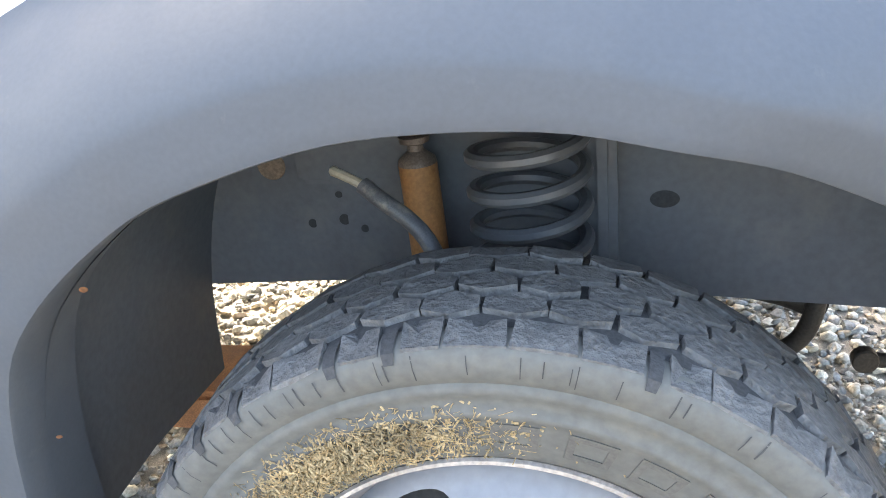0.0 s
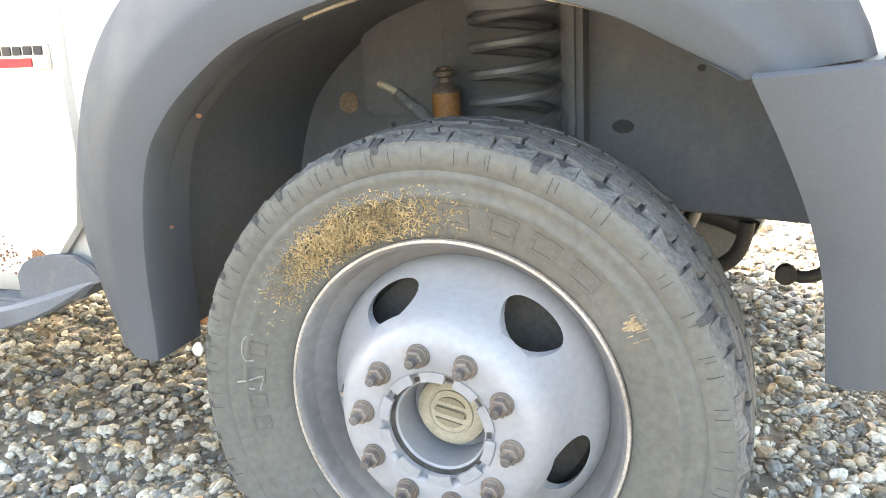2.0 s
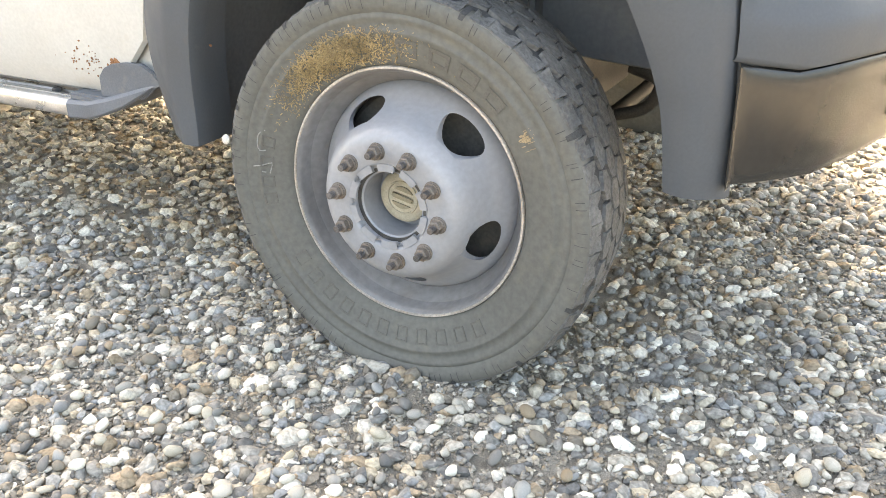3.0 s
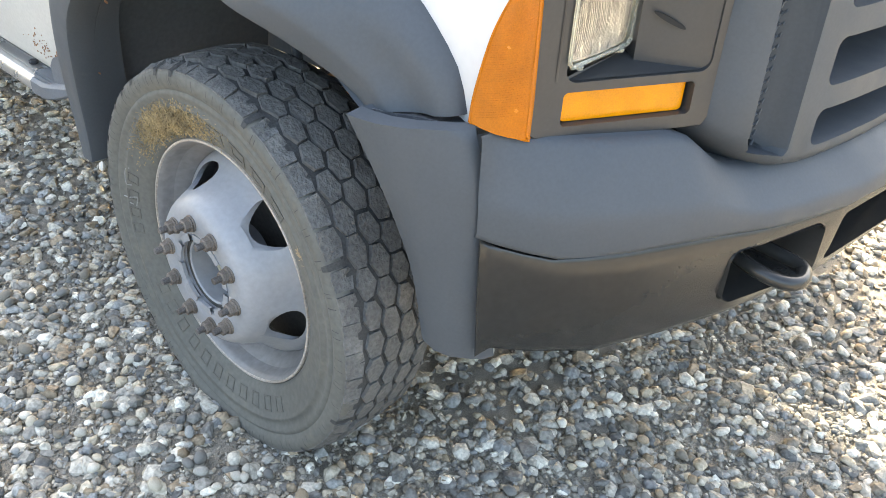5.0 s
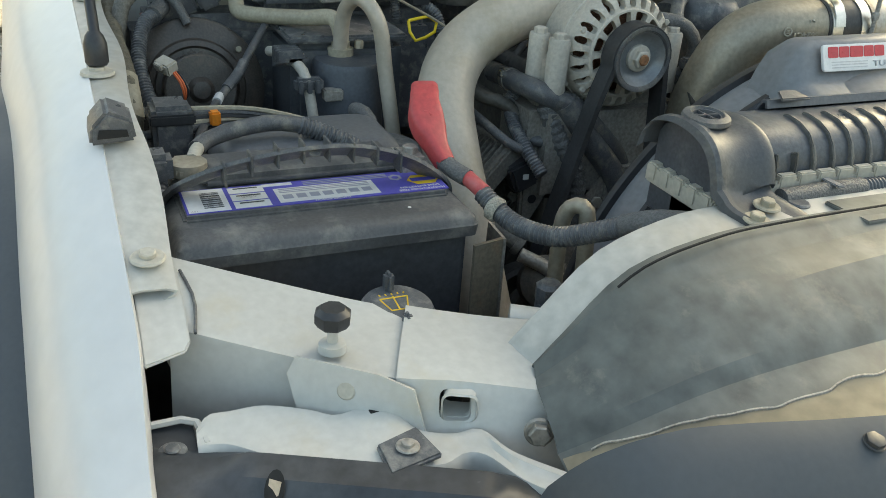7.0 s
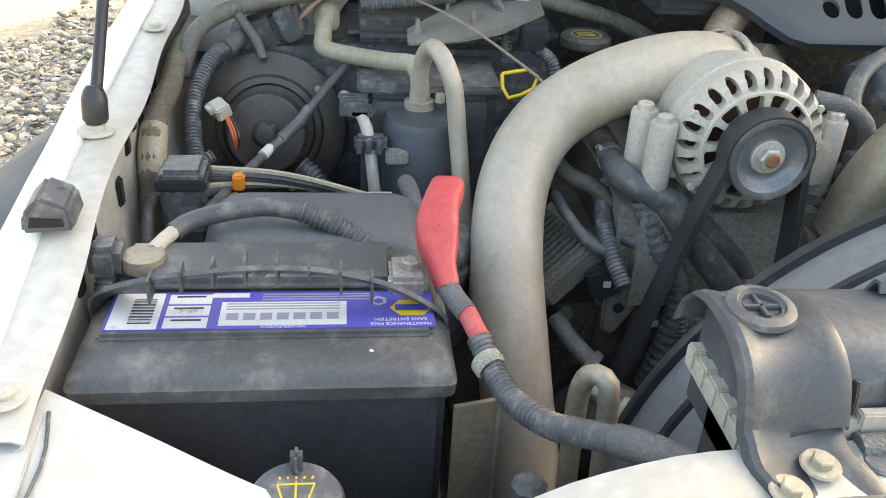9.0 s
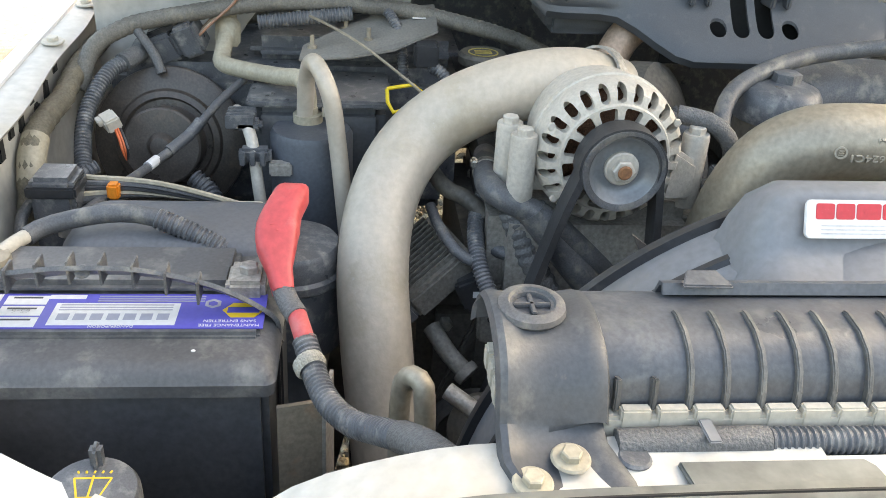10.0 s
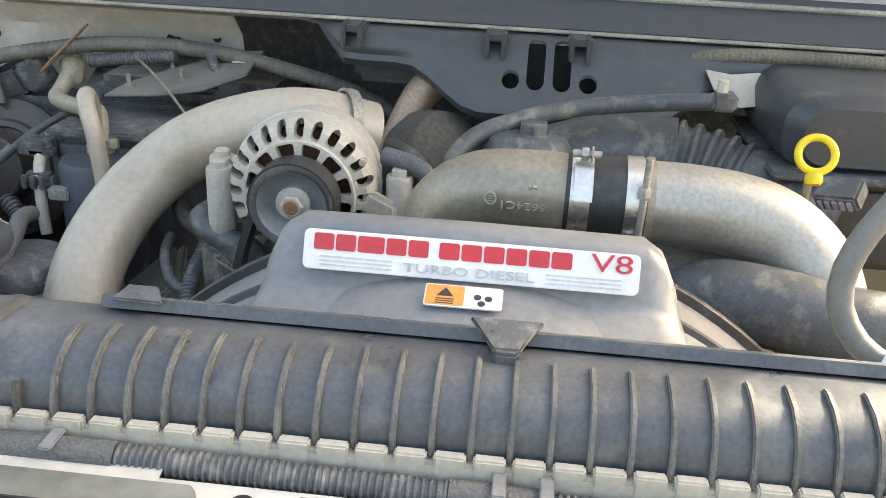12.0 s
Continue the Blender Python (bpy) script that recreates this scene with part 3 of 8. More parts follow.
# coil spring
SPRING = mat("dusty_spring_paint", (0.078, 0.084, 0.092), 0.42, var=0.1, scale=30, bump=0.15, dust=0.4, dust_col=(0.115, 0.118, 0.12))
pts = []
for k in range(8 * 14 + 1):
    a = 2 * math.pi * k / 14
    pts.append((.008 + .068 * math.cos(a), .45 + .068 * math.sin(a), .60 + .36 * k / 112))
part("coil_spring", tube(pts, .0092, 8, n=340), SPRING, truck, "dark coil spring")
part("spring_seat", lathe([(0, 0), (.075, 0), (.08, .01), (.08, .03), (.0, .03)], (.008, .45, .955), (0, 0, 1), 24), LINER, truck)
part("spring_post", box((.075, .49, .60), (.112, .58, 1.0), .012), LINER, truck)
part("brake_hose", tube([(-.192, .42, .822), (-.170, .41, .808), (-.133, .40, .783), (-.108, .39, .755), (-.09, .385, .70), (-.085, .38, .62)], .011, 10), RUBBER, truck)
part("brake_line", tube([(-.236, .45, .832), (-.226, .42, .840), (-.212, .42, .834), (-.192, .42, .822)], .006, 8), BRASSY, truck)

# ---- wheel ----
WC = V((-.004, 0, .388))
RT = .421
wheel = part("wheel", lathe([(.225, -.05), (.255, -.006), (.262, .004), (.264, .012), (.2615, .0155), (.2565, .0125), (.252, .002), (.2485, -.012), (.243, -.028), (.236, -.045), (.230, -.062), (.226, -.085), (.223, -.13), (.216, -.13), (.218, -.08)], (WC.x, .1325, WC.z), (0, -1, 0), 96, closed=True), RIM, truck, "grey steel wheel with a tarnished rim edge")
part("rim_edge", lathe([(.2655, .0118), (.2640, .0165), (.2600, .0168), (.2585, .0130)], (WC.x, .1325, WC.z), (0, -1, 0), 96, closed=True), mat("worn_rim_edge", (.42, .38, .34), .5, metal=.4, var=.25, scale=30, bump=.15, stain=(.3, (.22, .12, .07), 60)), wheel, "worn bright rim edge")
# tyre carcass: radius, y
carcass = [(.252, .140), (.262, .1275), (.269, .117), (.276, .1115), (.288, .107), (.300, .103), (.318, .0975), (.327, .0945), (.332, .0905), (.337, .0905), (.341, .0935), (.352, .0915), (.358, .0875), (.364, .0875), (.368, .0900), (.376, .0855), (.386, .0830), (.398, .0835), (.406, .088), (.410, .101),
           (.412, .186), (.410, .262), (.402, .288), (.390, .312), (.37, .326), (.32, .331), (.27, .312), (.252, .294)]
SIDE = [(r, y) for r, y in carcass[:19]]
tyre = part("tyre", lathe([(r, -y) for r, y in carcass], (WC.x, 0, WC.z), (0, -1, 0), 128), SIDEWALL, wheel, "dusty worn all-terrain tyre", sharp=60)
# dark rubber: the shade of deeper grooves is put into its colour
mat_notch = mat("groove_shade_rubber", (.05, .05, .05), .9, var=.25, bump=.4)
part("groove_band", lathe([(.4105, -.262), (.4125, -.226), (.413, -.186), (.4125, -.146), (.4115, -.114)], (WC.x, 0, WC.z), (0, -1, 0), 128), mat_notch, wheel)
# raised tread blocks in zigzag rows
bm = bmesh.new()
NB, rowv = 44, [(.090, .124), (.128, .164), (.168, .204), (.208, .244), (.248, .284), (.288, .322)]
da = 2 * math.pi / NB
tr = random.Random(5)
# deep shoulder slots: every block along the rear half, some further round
SLOTS = [k for k in range(NB) if 14 < k < 32 or k in (12, 13, 3, 8, 35, 38, 41)]
for ri, (v0, v1) in enumerate(rowv):
    off = da * .5 * (ri % 2)
    for k in range(NB):
        a0 = k * da + off
        edge = ri in (0, 5)
        lo_, hi_ = tr.uniform(.20, .30), tr.uniform(.20, .30)
        pk = tr.uniform(-.10, .10)
        shape = [(-.475, -lo_), (pk, -.53), (.475, -hi_), (.475, lo_), (-pk, .53), (-.475, hi_)]
        if ri == 0:
            shape = [(-.48, -.52), (.0, -.53), (.48, -.52), (.48, .25), (0, .525), (-.48, .25)]
            if k in SLOTS:
                shape = [(-.47, -.52), (-.0, -.53), (.16, -.52), (.20, .29), (0, .60), (-.46, .31)]
        if ri == 5:
            shape = [(-.47, .52), (.0, .53), (.47, .52), (.47, -.25), (0, -.525), (-.47, -.25)]
        loop_lo, loop_hi = [], []
        fit_ = tr.uniform(.955, 1.02)
        sag = tr.uniform(-.0016, .0008)
        for p, q in shape:
            a = a0 + p * da * fit_ + tr.uniform(-.045, .045) * da
            vv = (v0 + v1) / 2 + q * (.0386 + tr.uniform(-.0018, .0008))
            top = RT + sag - .004 * ((vv - .186) / .1) ** 2 - (.009 if edge and abs(q) > .5 else 0) - .016 * smooth(.268, .318, vv) + tr.uniform(-.0012, .0008)
            for rad, lst in ((min(.405 if not (edge and abs(q) > .5) else .396, top - .012), loop_lo), (top, loop_hi)):
                shrink = 1 if lst is loop_lo else .985
                aa = a0 + (a - a0) * shrink
                lst.append(bm.verts.new((WC.x + math.cos(aa) * rad, vv, WC.z + math.sin(aa) * rad)))
        mid_ = bm.verts.new(sum((v.co for v in loop_hi), V((0, 0, 0))) / 6 + V((math.cos(a0), 0, math.sin(a0))) * tr.uniform(-.0006, .0012))
        for i in range(6):
            j = (i + 1) % 6
            bm.faces.new((loop_hi[i], loop_hi[j], mid_))
            bm.faces.new((loop_lo[i], loop_lo[j], loop_hi[j], loop_hi[i]))
part("tread", bm, TYRE, wheel, "cracked weathered tread blocks", sharp=30)
# thin dark strips on the shoulder for shaded cuts between the slots
bm = bmesh.new()
for k in range(NB * 3):
    a = k * da / 3 + tr.uniform(-.02, .02)
    if tr.random() < .35:
        continue
    r0, r1, hw = tr.uniform(.376, .384), tr.uniform(.397, .403), tr.uniform(.0010, .0022)
    loft([[(WC.x + math.cos(a + s_ * hw) * rad, table(SIDE, rad) - .0012, WC.z + math.sin(a + s_ * hw) * rad) for s_ in (-1, 1)] for rad in (r0, (r0 + r1) / 2, r1)], bm=bm)
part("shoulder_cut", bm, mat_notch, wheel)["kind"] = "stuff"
# floors of the shoulder slots, coloured dark in place of deep shade
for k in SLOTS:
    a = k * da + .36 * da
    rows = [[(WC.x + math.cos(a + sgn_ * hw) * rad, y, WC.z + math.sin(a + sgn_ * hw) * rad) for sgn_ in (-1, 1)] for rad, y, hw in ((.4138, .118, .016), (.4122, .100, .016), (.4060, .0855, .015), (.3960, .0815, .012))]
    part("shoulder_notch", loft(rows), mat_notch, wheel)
# moulded sidewall marks: outlined bars where the brand stood, and rows of bars
bm = bmesh.new()
def side_bar(bm, ang, r0, r1, wide, proud=.0012):
    rows = []
    for rad in (r0, r1):
        y = table(SIDE, rad) - proud
        rows.append([(WC.x + math.cos(radians(ang + s)) * rad, y, WC.z + math.sin(radians(ang + s)) * rad) for s in (wide / 2, 0, -wide / 2)])
    loft(rows, bm=bm)
MARK = mat("sidewall_mark_rubber", (.105, .100, .088), .8, var=.15, bump=.2, dust=.3, dust_col=(.16, .145, .115))

def side_frame(ang, r0, r1, wide, t):
    """An outlined block moulded on the sidewall."""
    bm = bmesh.new()
    def at(s, rad, proud):
        y = table(SIDE, rad) - proud
        return V((WC.x + math.cos(radians(ang + s)) * rad, y, WC.z + math.sin(radians(ang + s)) * rad))
    ta = math.degrees(t / .3)
    w, rm = wide / 2, (r0 + r1) / 2
    outer = [(-w, r0), (0, r0), (w, r0), (w, rm), (w, r1), (0, r1), (-w, r1), (-w, rm)]
    inner = [(s * (1 - ta / w), rm + (r - rm) * (1 - t / (r1 - rm))) for s, r in outer]
    return loft([[at(s, r, 0) for s, r in outer], [at(s, r, .0014) for s, r in outer], [at(s, r, .0014) for s, r in inner], [at(s, r, 0) for s, r in inner]], True)


for a in (97, 85, 72, 60, 48):
    part("sidewall_bar", side_frame(a, .288, .322, 8.2, .0075), MARK, wheel)
for i in range(11):
    part("sidewall_bar", side_frame(216 + i * 9.0, .289, .321, 5.0, .0032), MARK, wheel)
for a in (166, 174, 182, 189):
    part("sidewall_bar", side_frame(a, .305, .332, 4.5, .003), MARK, wheel)
scm = mat("pale_scuff", (.34, .26, .16), .85, var=.3, scale=60, bump=.1)
sr = random.Random(17)
bm = bmesh.new()
for k in range(26):
    r0 = sr.uniform(.300, .322)
    side_bar(bm, 31.5 + sr.gauss(0, 1.5), r0, r0 + sr.uniform(.006, .02), sr.uniform(.15, .55), .0010)
part("scuff", bm, scm, wheel, "tan scuff mark")["kind"] = "stuff"
chk = mat("faint_chalk", (.26, .255, .24), .9, var=.3, scale=80, bump=.1)
for stroke in ([(-.316, .492), (-.334, .482), (-.340, .461), (-.334, .447), (-.321, .447)], [(-.355, .408), (-.333, .413), (-.311, .419), (-.314, .407), (-.318, .395)], [(-.334, .399), (-.326, .397)]):
    pts = [V((x, table(SIDE, math.hypot(x - WC.x, z - WC.z)) - .0002, z)) for x, z in stroke]
    part("chalk_mark", tube(pts, .0014, 6, n=12), chk, wheel)
part("lodged_stone", lathe([(0, -.008), (.007, -.006), (.0115, 0), (.008, .005), (0, .007)], (-.410, .076, .464), (-.3, -1, .2), 9), mat("pale_stone", (.6, .57, .52), .8, bump=.1), wheel, "pale pebble stuck in the tread")
# disc
face = [(.0845, .066), (.087, .0625), (.092, .0605), (.128, .0605), (.138, .0625), (.147, .068), (.155, .077), (.162, .089), (.168, .103), (.175, .120), (.183, .136), (.192, .149), (.202, .160), (.212, .1685), (.220, .178), (.2245, .190)]
prof = [(r, -y) for r, y in face] + [(r - .004, -y - .011) for r, y in reversed(face[3:])] + [(.079, -.0725), (.079, -.125), (.0845, -.125)]
dsc = part("wheel_disc", lathe(prof, (WC.x, 0, WC.z), (0, -1, 0), 96, closed=True), WHEEL_PAINT, wheel, "grey painted convex steel disc")
cuts = []
for k in range(5):
    a = radians(49 + 72 * k)
    c = V((math.cos(a), 0, math.sin(a)))
    tg = V((-math.sin(a), 0, math.cos(a)))
    ring = [[WC + V((0, y, 0)) + c * (.1845 + .0225 * math.cos(t)) + tg * (.051 * math.sin(t)) for t in [2 * math.pi * i / 28 for i in range(28)]] for y in (.10, .24)]
    cuts.append(loft(ring, True, True))
carve(dsc, cuts)
for p in dsc.data.polygons:
    p.use_smooth = True
dsc.data.set_sharp_from_angle(angle=radians(40))
# castellated ring round the hub hole
for k in range(10):
    bm = bmesh.new()
    a0, a1 = 36 * k + 4, 36 * k + 30
    lathe([(.0735, 0), (.0885, 0), (.0885, .007), (.0735, .007)], (WC.x, .0665, WC.z), (0, -1, 0), 6, bm, closed=True, span=(a0, a1))
    part("hub_tooth", bm, WHEEL_PAINT, wheel)
# dark ring put behind the teeth as the shade in their gaps
part("hub_gap", lathe([(.071, 0), (.0845, 0), (.0845, .003), (.071, .003)], (WC.x, .080, WC.z), (0, -1, 0), 48, closed=True), STEEL_DARK, wheel)
part("bearing_sleeve", lathe([(.072, 0), (.0732, .0), (.0732, .055), (.072, .055)], (WC.x, .135, WC.z), (0, -1, 0), 48, closed=True), WHEEL_PAINT, wheel)
hub = part("hub", lathe([(0, 0), (.074, 0), (.074, .10), (.070, .103), (.067, .10), (.067, .035), (0, .035)], (WC.x, .180, WC.z), (0, -1, 0), 40), WHEEL_PAINT, wheel)
cap = part("hub_cap", lathe([(0, 0), (.054, 0), (.055, .004), (.053, .012), (.046, .016), (.036, .016), (.035, .0185), (.033, .0185), (.032, .015), (0, .0145)], (WC.x, .135, WC.z), (0, -1, 0), 48), BRASSY, wheel, "dusty tan hub cap with a plain bar emblem")
bm = bmesh.new()
box((-.020, .1165, -.005), (.020, .1205, .005), .002, bm)
for s in (-1, 1):
    slab([(s * .021 * math.cos(t), .1165, .019 * math.sin(t)) for t in [math.pi * (.2 + .6 * i / 8) for i in range(9)]], (0, 1, 0), .004, 0, bm) if s == 1 else slab([(.021 * math.cos(t), .1165, -.019 * math.sin(t)) for t in [math.pi * (.2 + .6 * i / 8) for i in range(9)]], (0, 1, 0), .004, 0, bm)
bm.transform(Matrix.Translation((WC.x, .1185, WC.z)) @ Matrix.Rotation(radians(12), 4, "Y") @ Matrix.Diagonal((1.25, 1, 1.25, 1)) @ Matrix.Translation((0, -.1185, 0)))
part("emblem_bar", bm, mat("cap_emblem", (.22, .19, .13), .6, bump=.1), wheel)
# studs and nuts
NUT = mat("rust_dusted_nut", (.17, .145, .125), .6, metal=.4, var=.25, scale=60, bump=.3, dust=.35, dust_col=(.19, .12, .075))
STUD = mat("dark_stud_steel", (.13, .12, .115), .5, metal=.6, var=.3, scale=60, bump=.3, dust=.3, dust_col=(.15, .09, .06))
for k in range(10):
    a = radians(136 - 36 * k)
    c = V((WC.x + .1135 * math.cos(a), .0615, WC.z + .1135 * math.sin(a)))
    bm = lathe([(0, 0), (.0170, 0), (.0178, .002), (.0170, .0045), (.0150, .005), (.0160, .0065), (.0155, .0085), (.0135, .009), (0, .009)], c, (0, -1, 0), 22)
    nut = part("wheel_nut", bm, NUT, wheel, "rusty wheel nut on a long stud")
    bm = bmesh.new()
    hexnut(c + V((0, -.009, 0)), (0, -1, 0), .0138, .0125, bm)
    part("nut_hex", bm, NUT, nut)
    part("stud", lathe([(0, 0), (.0072, 0), (.0072, .002), (.0066, .0025), (.0072, .0045), (.0066, .006), (.0072, .008), (.0066, .0095), (.0072, .0115), (.0066, .013), (.0070, .015), (.0062, .0162), (0, .0165)], c + V((0, -.021, 0)), (0, -1, 0), 14), STUD, nut)
part("valve_stem", tube([(-.200, .165, .395), (-.192, .145, .392), (-.186, .128, .390)], .0055, 8), BRIGHT, wheel)
part("brake_drum", lathe([(0, 0), (.205, 0), (.21, .01), (.21, .095), (.20, .105), (0, .105)], (WC.x, .315, WC.z), (0, -1, 0), 40), STEEL_DARK, truck)
# far front wheel and rear wheels, plain dark tyres in the shade
far = lathe([(.05, 0), (.25, 0), (.26, -.01), (.35, -.03), (.40, -.01), (.41, .03), (.41, .17), (.39, .2), (.3, .21), (.05, .2)], (WC.x, 2.0, WC.z), (0, 1, 0), 40)
part("tyre", far, SIDEWALL, truck)

# dried grass cake on the sidewall
bm = bmesh.new()
gs = random.Random(8)
for k in range(4200):
    ang = gs.gauss(117, 13) if gs.random() < .80 else gs.uniform(82, 150)
    rad = gs.gauss(.308, .018)
    if not .268 < rad < .35:
        continue
    thick = .016 * math.exp(-((ang - 116) / 16) ** 2 - ((rad - .305) / .028) ** 2)
    y = table(SIDE, rad) - gs.random() * thick - .0005
    a = radians(ang)
    c = V((WC.x + math.cos(a) * rad, y, WC.z + math.sin(a) * rad))
    L = gs.uniform(.002, .007) if gs.random() < .88 else gs.uniform(.008, .02)
    dv = V((gs.gauss(0, 1), gs.gauss(0, .35), gs.gauss(0, 1))).normalized()
    ww = dv.cross(V((gs.gauss(0, 1), gs.gauss(0, 1), gs.gauss(0, 1)))).normalized() * gs.uniform(.0004, .0011)
    w2 = dv.cross(ww).normalized() * .0005
    q = [bm.verts.new(c + s * dv * L / 2 + t) for s in (-1, 1) for t in (ww, -ww, w2)]
    bm.faces.new((q[0], q[1], q[4], q[3])), bm.faces.new((q[1], q[2], q[5], q[4])), bm.faces.new((q[2], q[0], q[3], q[5]))
solo("dried_grass", bm, STRAW, "clump of dry grass clippings stuck to the tyre", "dried grass", kind="stuff")

# ---- bumper ----
PLAN = [(.174, .590), (.19, .625), (.24, .69), (.32, .755), (.45, .81), (.6, .865), (.8, .915), (1.12, .945)]


def plan_x(y):
    return table(PLAN, min(y, 2 * MID - y))


ys = [.176, .180, .188, .2, .22, .25, .29, .34, .4, .44, .47, .49, .51, .53, .56, .6, .65, .7, .8, .9, 1.0, 1.12]
ys = ys + [2 * MID - y for y in reversed(ys[:-1])]


def btop(y):
    y = min(y, 2 * MID - y)
    return table([(.17, .875), (.46, .858), (.53, .80), (.58, .775), (1.12, .765)], y)


def seam_z(y):
    return table([(.17, .713), (.21, .700), (.25, .691), (.33, .697), (.45, .694), (.55, .688), (.68, .676), (1.12, .668)], min(y, 2 * MID - y))


rows = []
for y in ys:
    x, zt = plan_x(y), btop(y)
    low = seam_z(y)
    h = zt - low
    bk = .588 if min(y, 2 * MID - y) < .35 else .5
    rows.append([(max(x - .16, bk), y, zt + .002), (max(x - .070, bk + .001), y, zt), (max(x - .058, bk + .002), y, zt - .005), (max(x - .050, bk + .003), y, zt - .012), (max(x - .007, bk + .004), y, low + h * .46), (max(x - .002, bk + .005), y, low + h * .40), (x, y, low + h * .32), (x + .001, y, low + .01), (x - .002, y, low + .002), (x - .012, y, low)])
bump = part("bumper_cover", loft(rows), CLADDING, truck, "faded grey plastic bumper cover", sharp=60)
rows = []
for y in ys:
    x = plan_x(y)
    yy = min(y, 2 * MID - y)
    bot = table([(.17, .482), (.3, .478), (.5, .482), (.8, .495), (1.12, .51)], yy)
    sz = seam_z(y)
    bx_ = max(x - .10, .592 + (.7 - .5) * .05)
    rows.append([(max(x - .05, bx_), y, sz - .0005), (max(x - .012, bx_ + .001), y, sz - .0045), (max(x - .008, bx_ + .002), y, sz - .010), (max(x - .007, bx_ + .003), y, sz - .04), (max(x - .012, bx_ + .003), y + .004 * (y < .3), .58), (max(x - .024, bx_ + .003), y + .012 * (y < .3), bot + .03), (max(x - .039, bx_ + .002), y + .014 * (y < .3), bot + .008), (max(x - .06, bx_ + .001), y + .014 * (y < .3), bot), (bx_, y + .014 * (y < .3), bot + .01), (bx_, y, sz - .01)])
val = part("lower_valance", loft(rows, True, True), VALANCE, truck, "dark satin lower bumper valance", sharp=50)


def slot_cutter(yc, zc, w, h, tilt=0, deep=.25):
    ol = rounded(w, h, min(w, h) * .22, 4)
    return loft([[(x, yc + a, zc + b + a * tilt) for a, b in ol] for x in (plan_x(yc) - deep, plan_x(yc) + deep)], True, True)


carve(val, [slot_cutter(.652, .600, .222, .105, .02), slot_cutter(2 * MID - .652, .600, .222, .105, -.02), slot_cutter(1.12, .60, .62, .105)])
val.data.set_sharp_from_angle(angle=radians(45))
# recess lining of the tow hook holes
for yc in (.652, 2 * MID - .652):
    ol = rounded(.222, .105, .022, 4)
    rows = [[(plan_x(yc + a) - dx, yc + a * k, .600 + b * k) for a, b in ol] for dx, k in ((.004, 1.0), (.03, .99), (.12, .93))]
    part("hook_recess", loft(rows, True), VALANCE, truck)
    hook = tube([(.78, yc - .03, .605), (.86, yc - .052, .603), (.905, yc - .048, .600), (.924, yc - .025, .597), (.922, yc + .005, .597), (.895, yc + .028, .600), (.78, yc + .03, .605)], .0135, 14)
    part("tow_hook", hook, VALANCE, truck, "black steel tow hook loop")
bm = box((.70, .45, .53), (.78, 1.79, .69), .02)
part("bumper_beam", bm, STEEL_DARK, truck)

# corner pieces between flare and bumper
for flip in (False, True):
    rear = curve([(.398, .092, .868), (.437, .114, .78), (.470, .134, .69), (.490, .153, .60), (.500, .172, .470)], 20)
    frnt = curve([(.562, .168, .878), (.583, .174, .80), (.590, .178, .71), (.596, .194, .60), (.600, .220, .458)], 20)
    rows = []
    for a, b in zip(rear, frnt):
        row = [a + V((.012, .05, 0)), a + V((.002, .008, 0)), a.copy()]
        for f in (.12, .35, .6, .85, 1):
            p = a.lerp(b, f)
            p.y -= .022 * math.sin(math.pi * f) + .01 * f * (1 - f)
            row.append(p)
        row.append(b + V((.004, .02, 0)))
        rows.append([(p.x, sgn(p.y, flip), p.z) for p in row])
    top = [(x, y + (.03 if not flip else -.03), z + .004) for x, y, z in rows[0]]
    part("bumper_corner", loft([top] + rows), CLADDING, truck, "grey plastic corner piece ahead of the tyre", sharp=55)
    part("corner_filler", slab([(.40, sgn(.13, flip), .868), (.56, sgn(.20, flip), .872), (.62, sgn(.40, flip), .868), (.40, sgn(.40, flip), .868)], (0, 0, -1), .01), BLACK, truck)
RAIL_WHITE = mat("grimy_white_paint", (0.455, 0.44, 0.405), 0.5, var=0.12, scale=14, bump=0.1, dust=0.5, dust_col=(0.42, 0.37, 0.28), stain=(0.16, (0.30, 0.25, 0.18), 40))
# ---- headlamp surround ----
TOPBLACK = mat("scratched_black_plastic", (0.035, 0.038, 0.044), 0.34, var=0.25, scale=14, bump=0.1, dust=0.34, dust_col=(0.11, 0.115, 0.12), stain=(0.12, (0.24, 0.24, 0.24), 55))
SURROUND = mat("dark_textured_plastic", (0.042, 0.042, 0.043), 0.40, var=0.06, scale=30, bump=0.15, dust=0.15, dust_col=(0.10, 0.095, 0.085), depth=0.0006)
TAN_CLIP = mat("tan_clip", (.42, .34, .25), .6, var=.2, bump=.1)
BL0, BL1 = V((.624, .232, 0)), V((.757, .508, 0))
BU = (BL1 - BL0)
BNRM = V((BU.y, -BU.x, 0)).normalized()


def bez(u, z, d=0.0, flip=False):
    p = BL0 + BU * u - BNRM * d
    return V((p.x, sgn(p.y, flip), z))


def pane(u0, u1, z0, z1, r, n=5):
    """Rounded outline on the lamp surround, in its own (u, z)."""
    L = BU.length
    return [((u0 + u1) / 2 + a / L, (z0 + z1) / 2 + b) for a, b in rounded((u1 - u0) * L, z1 - z0, r, n)]


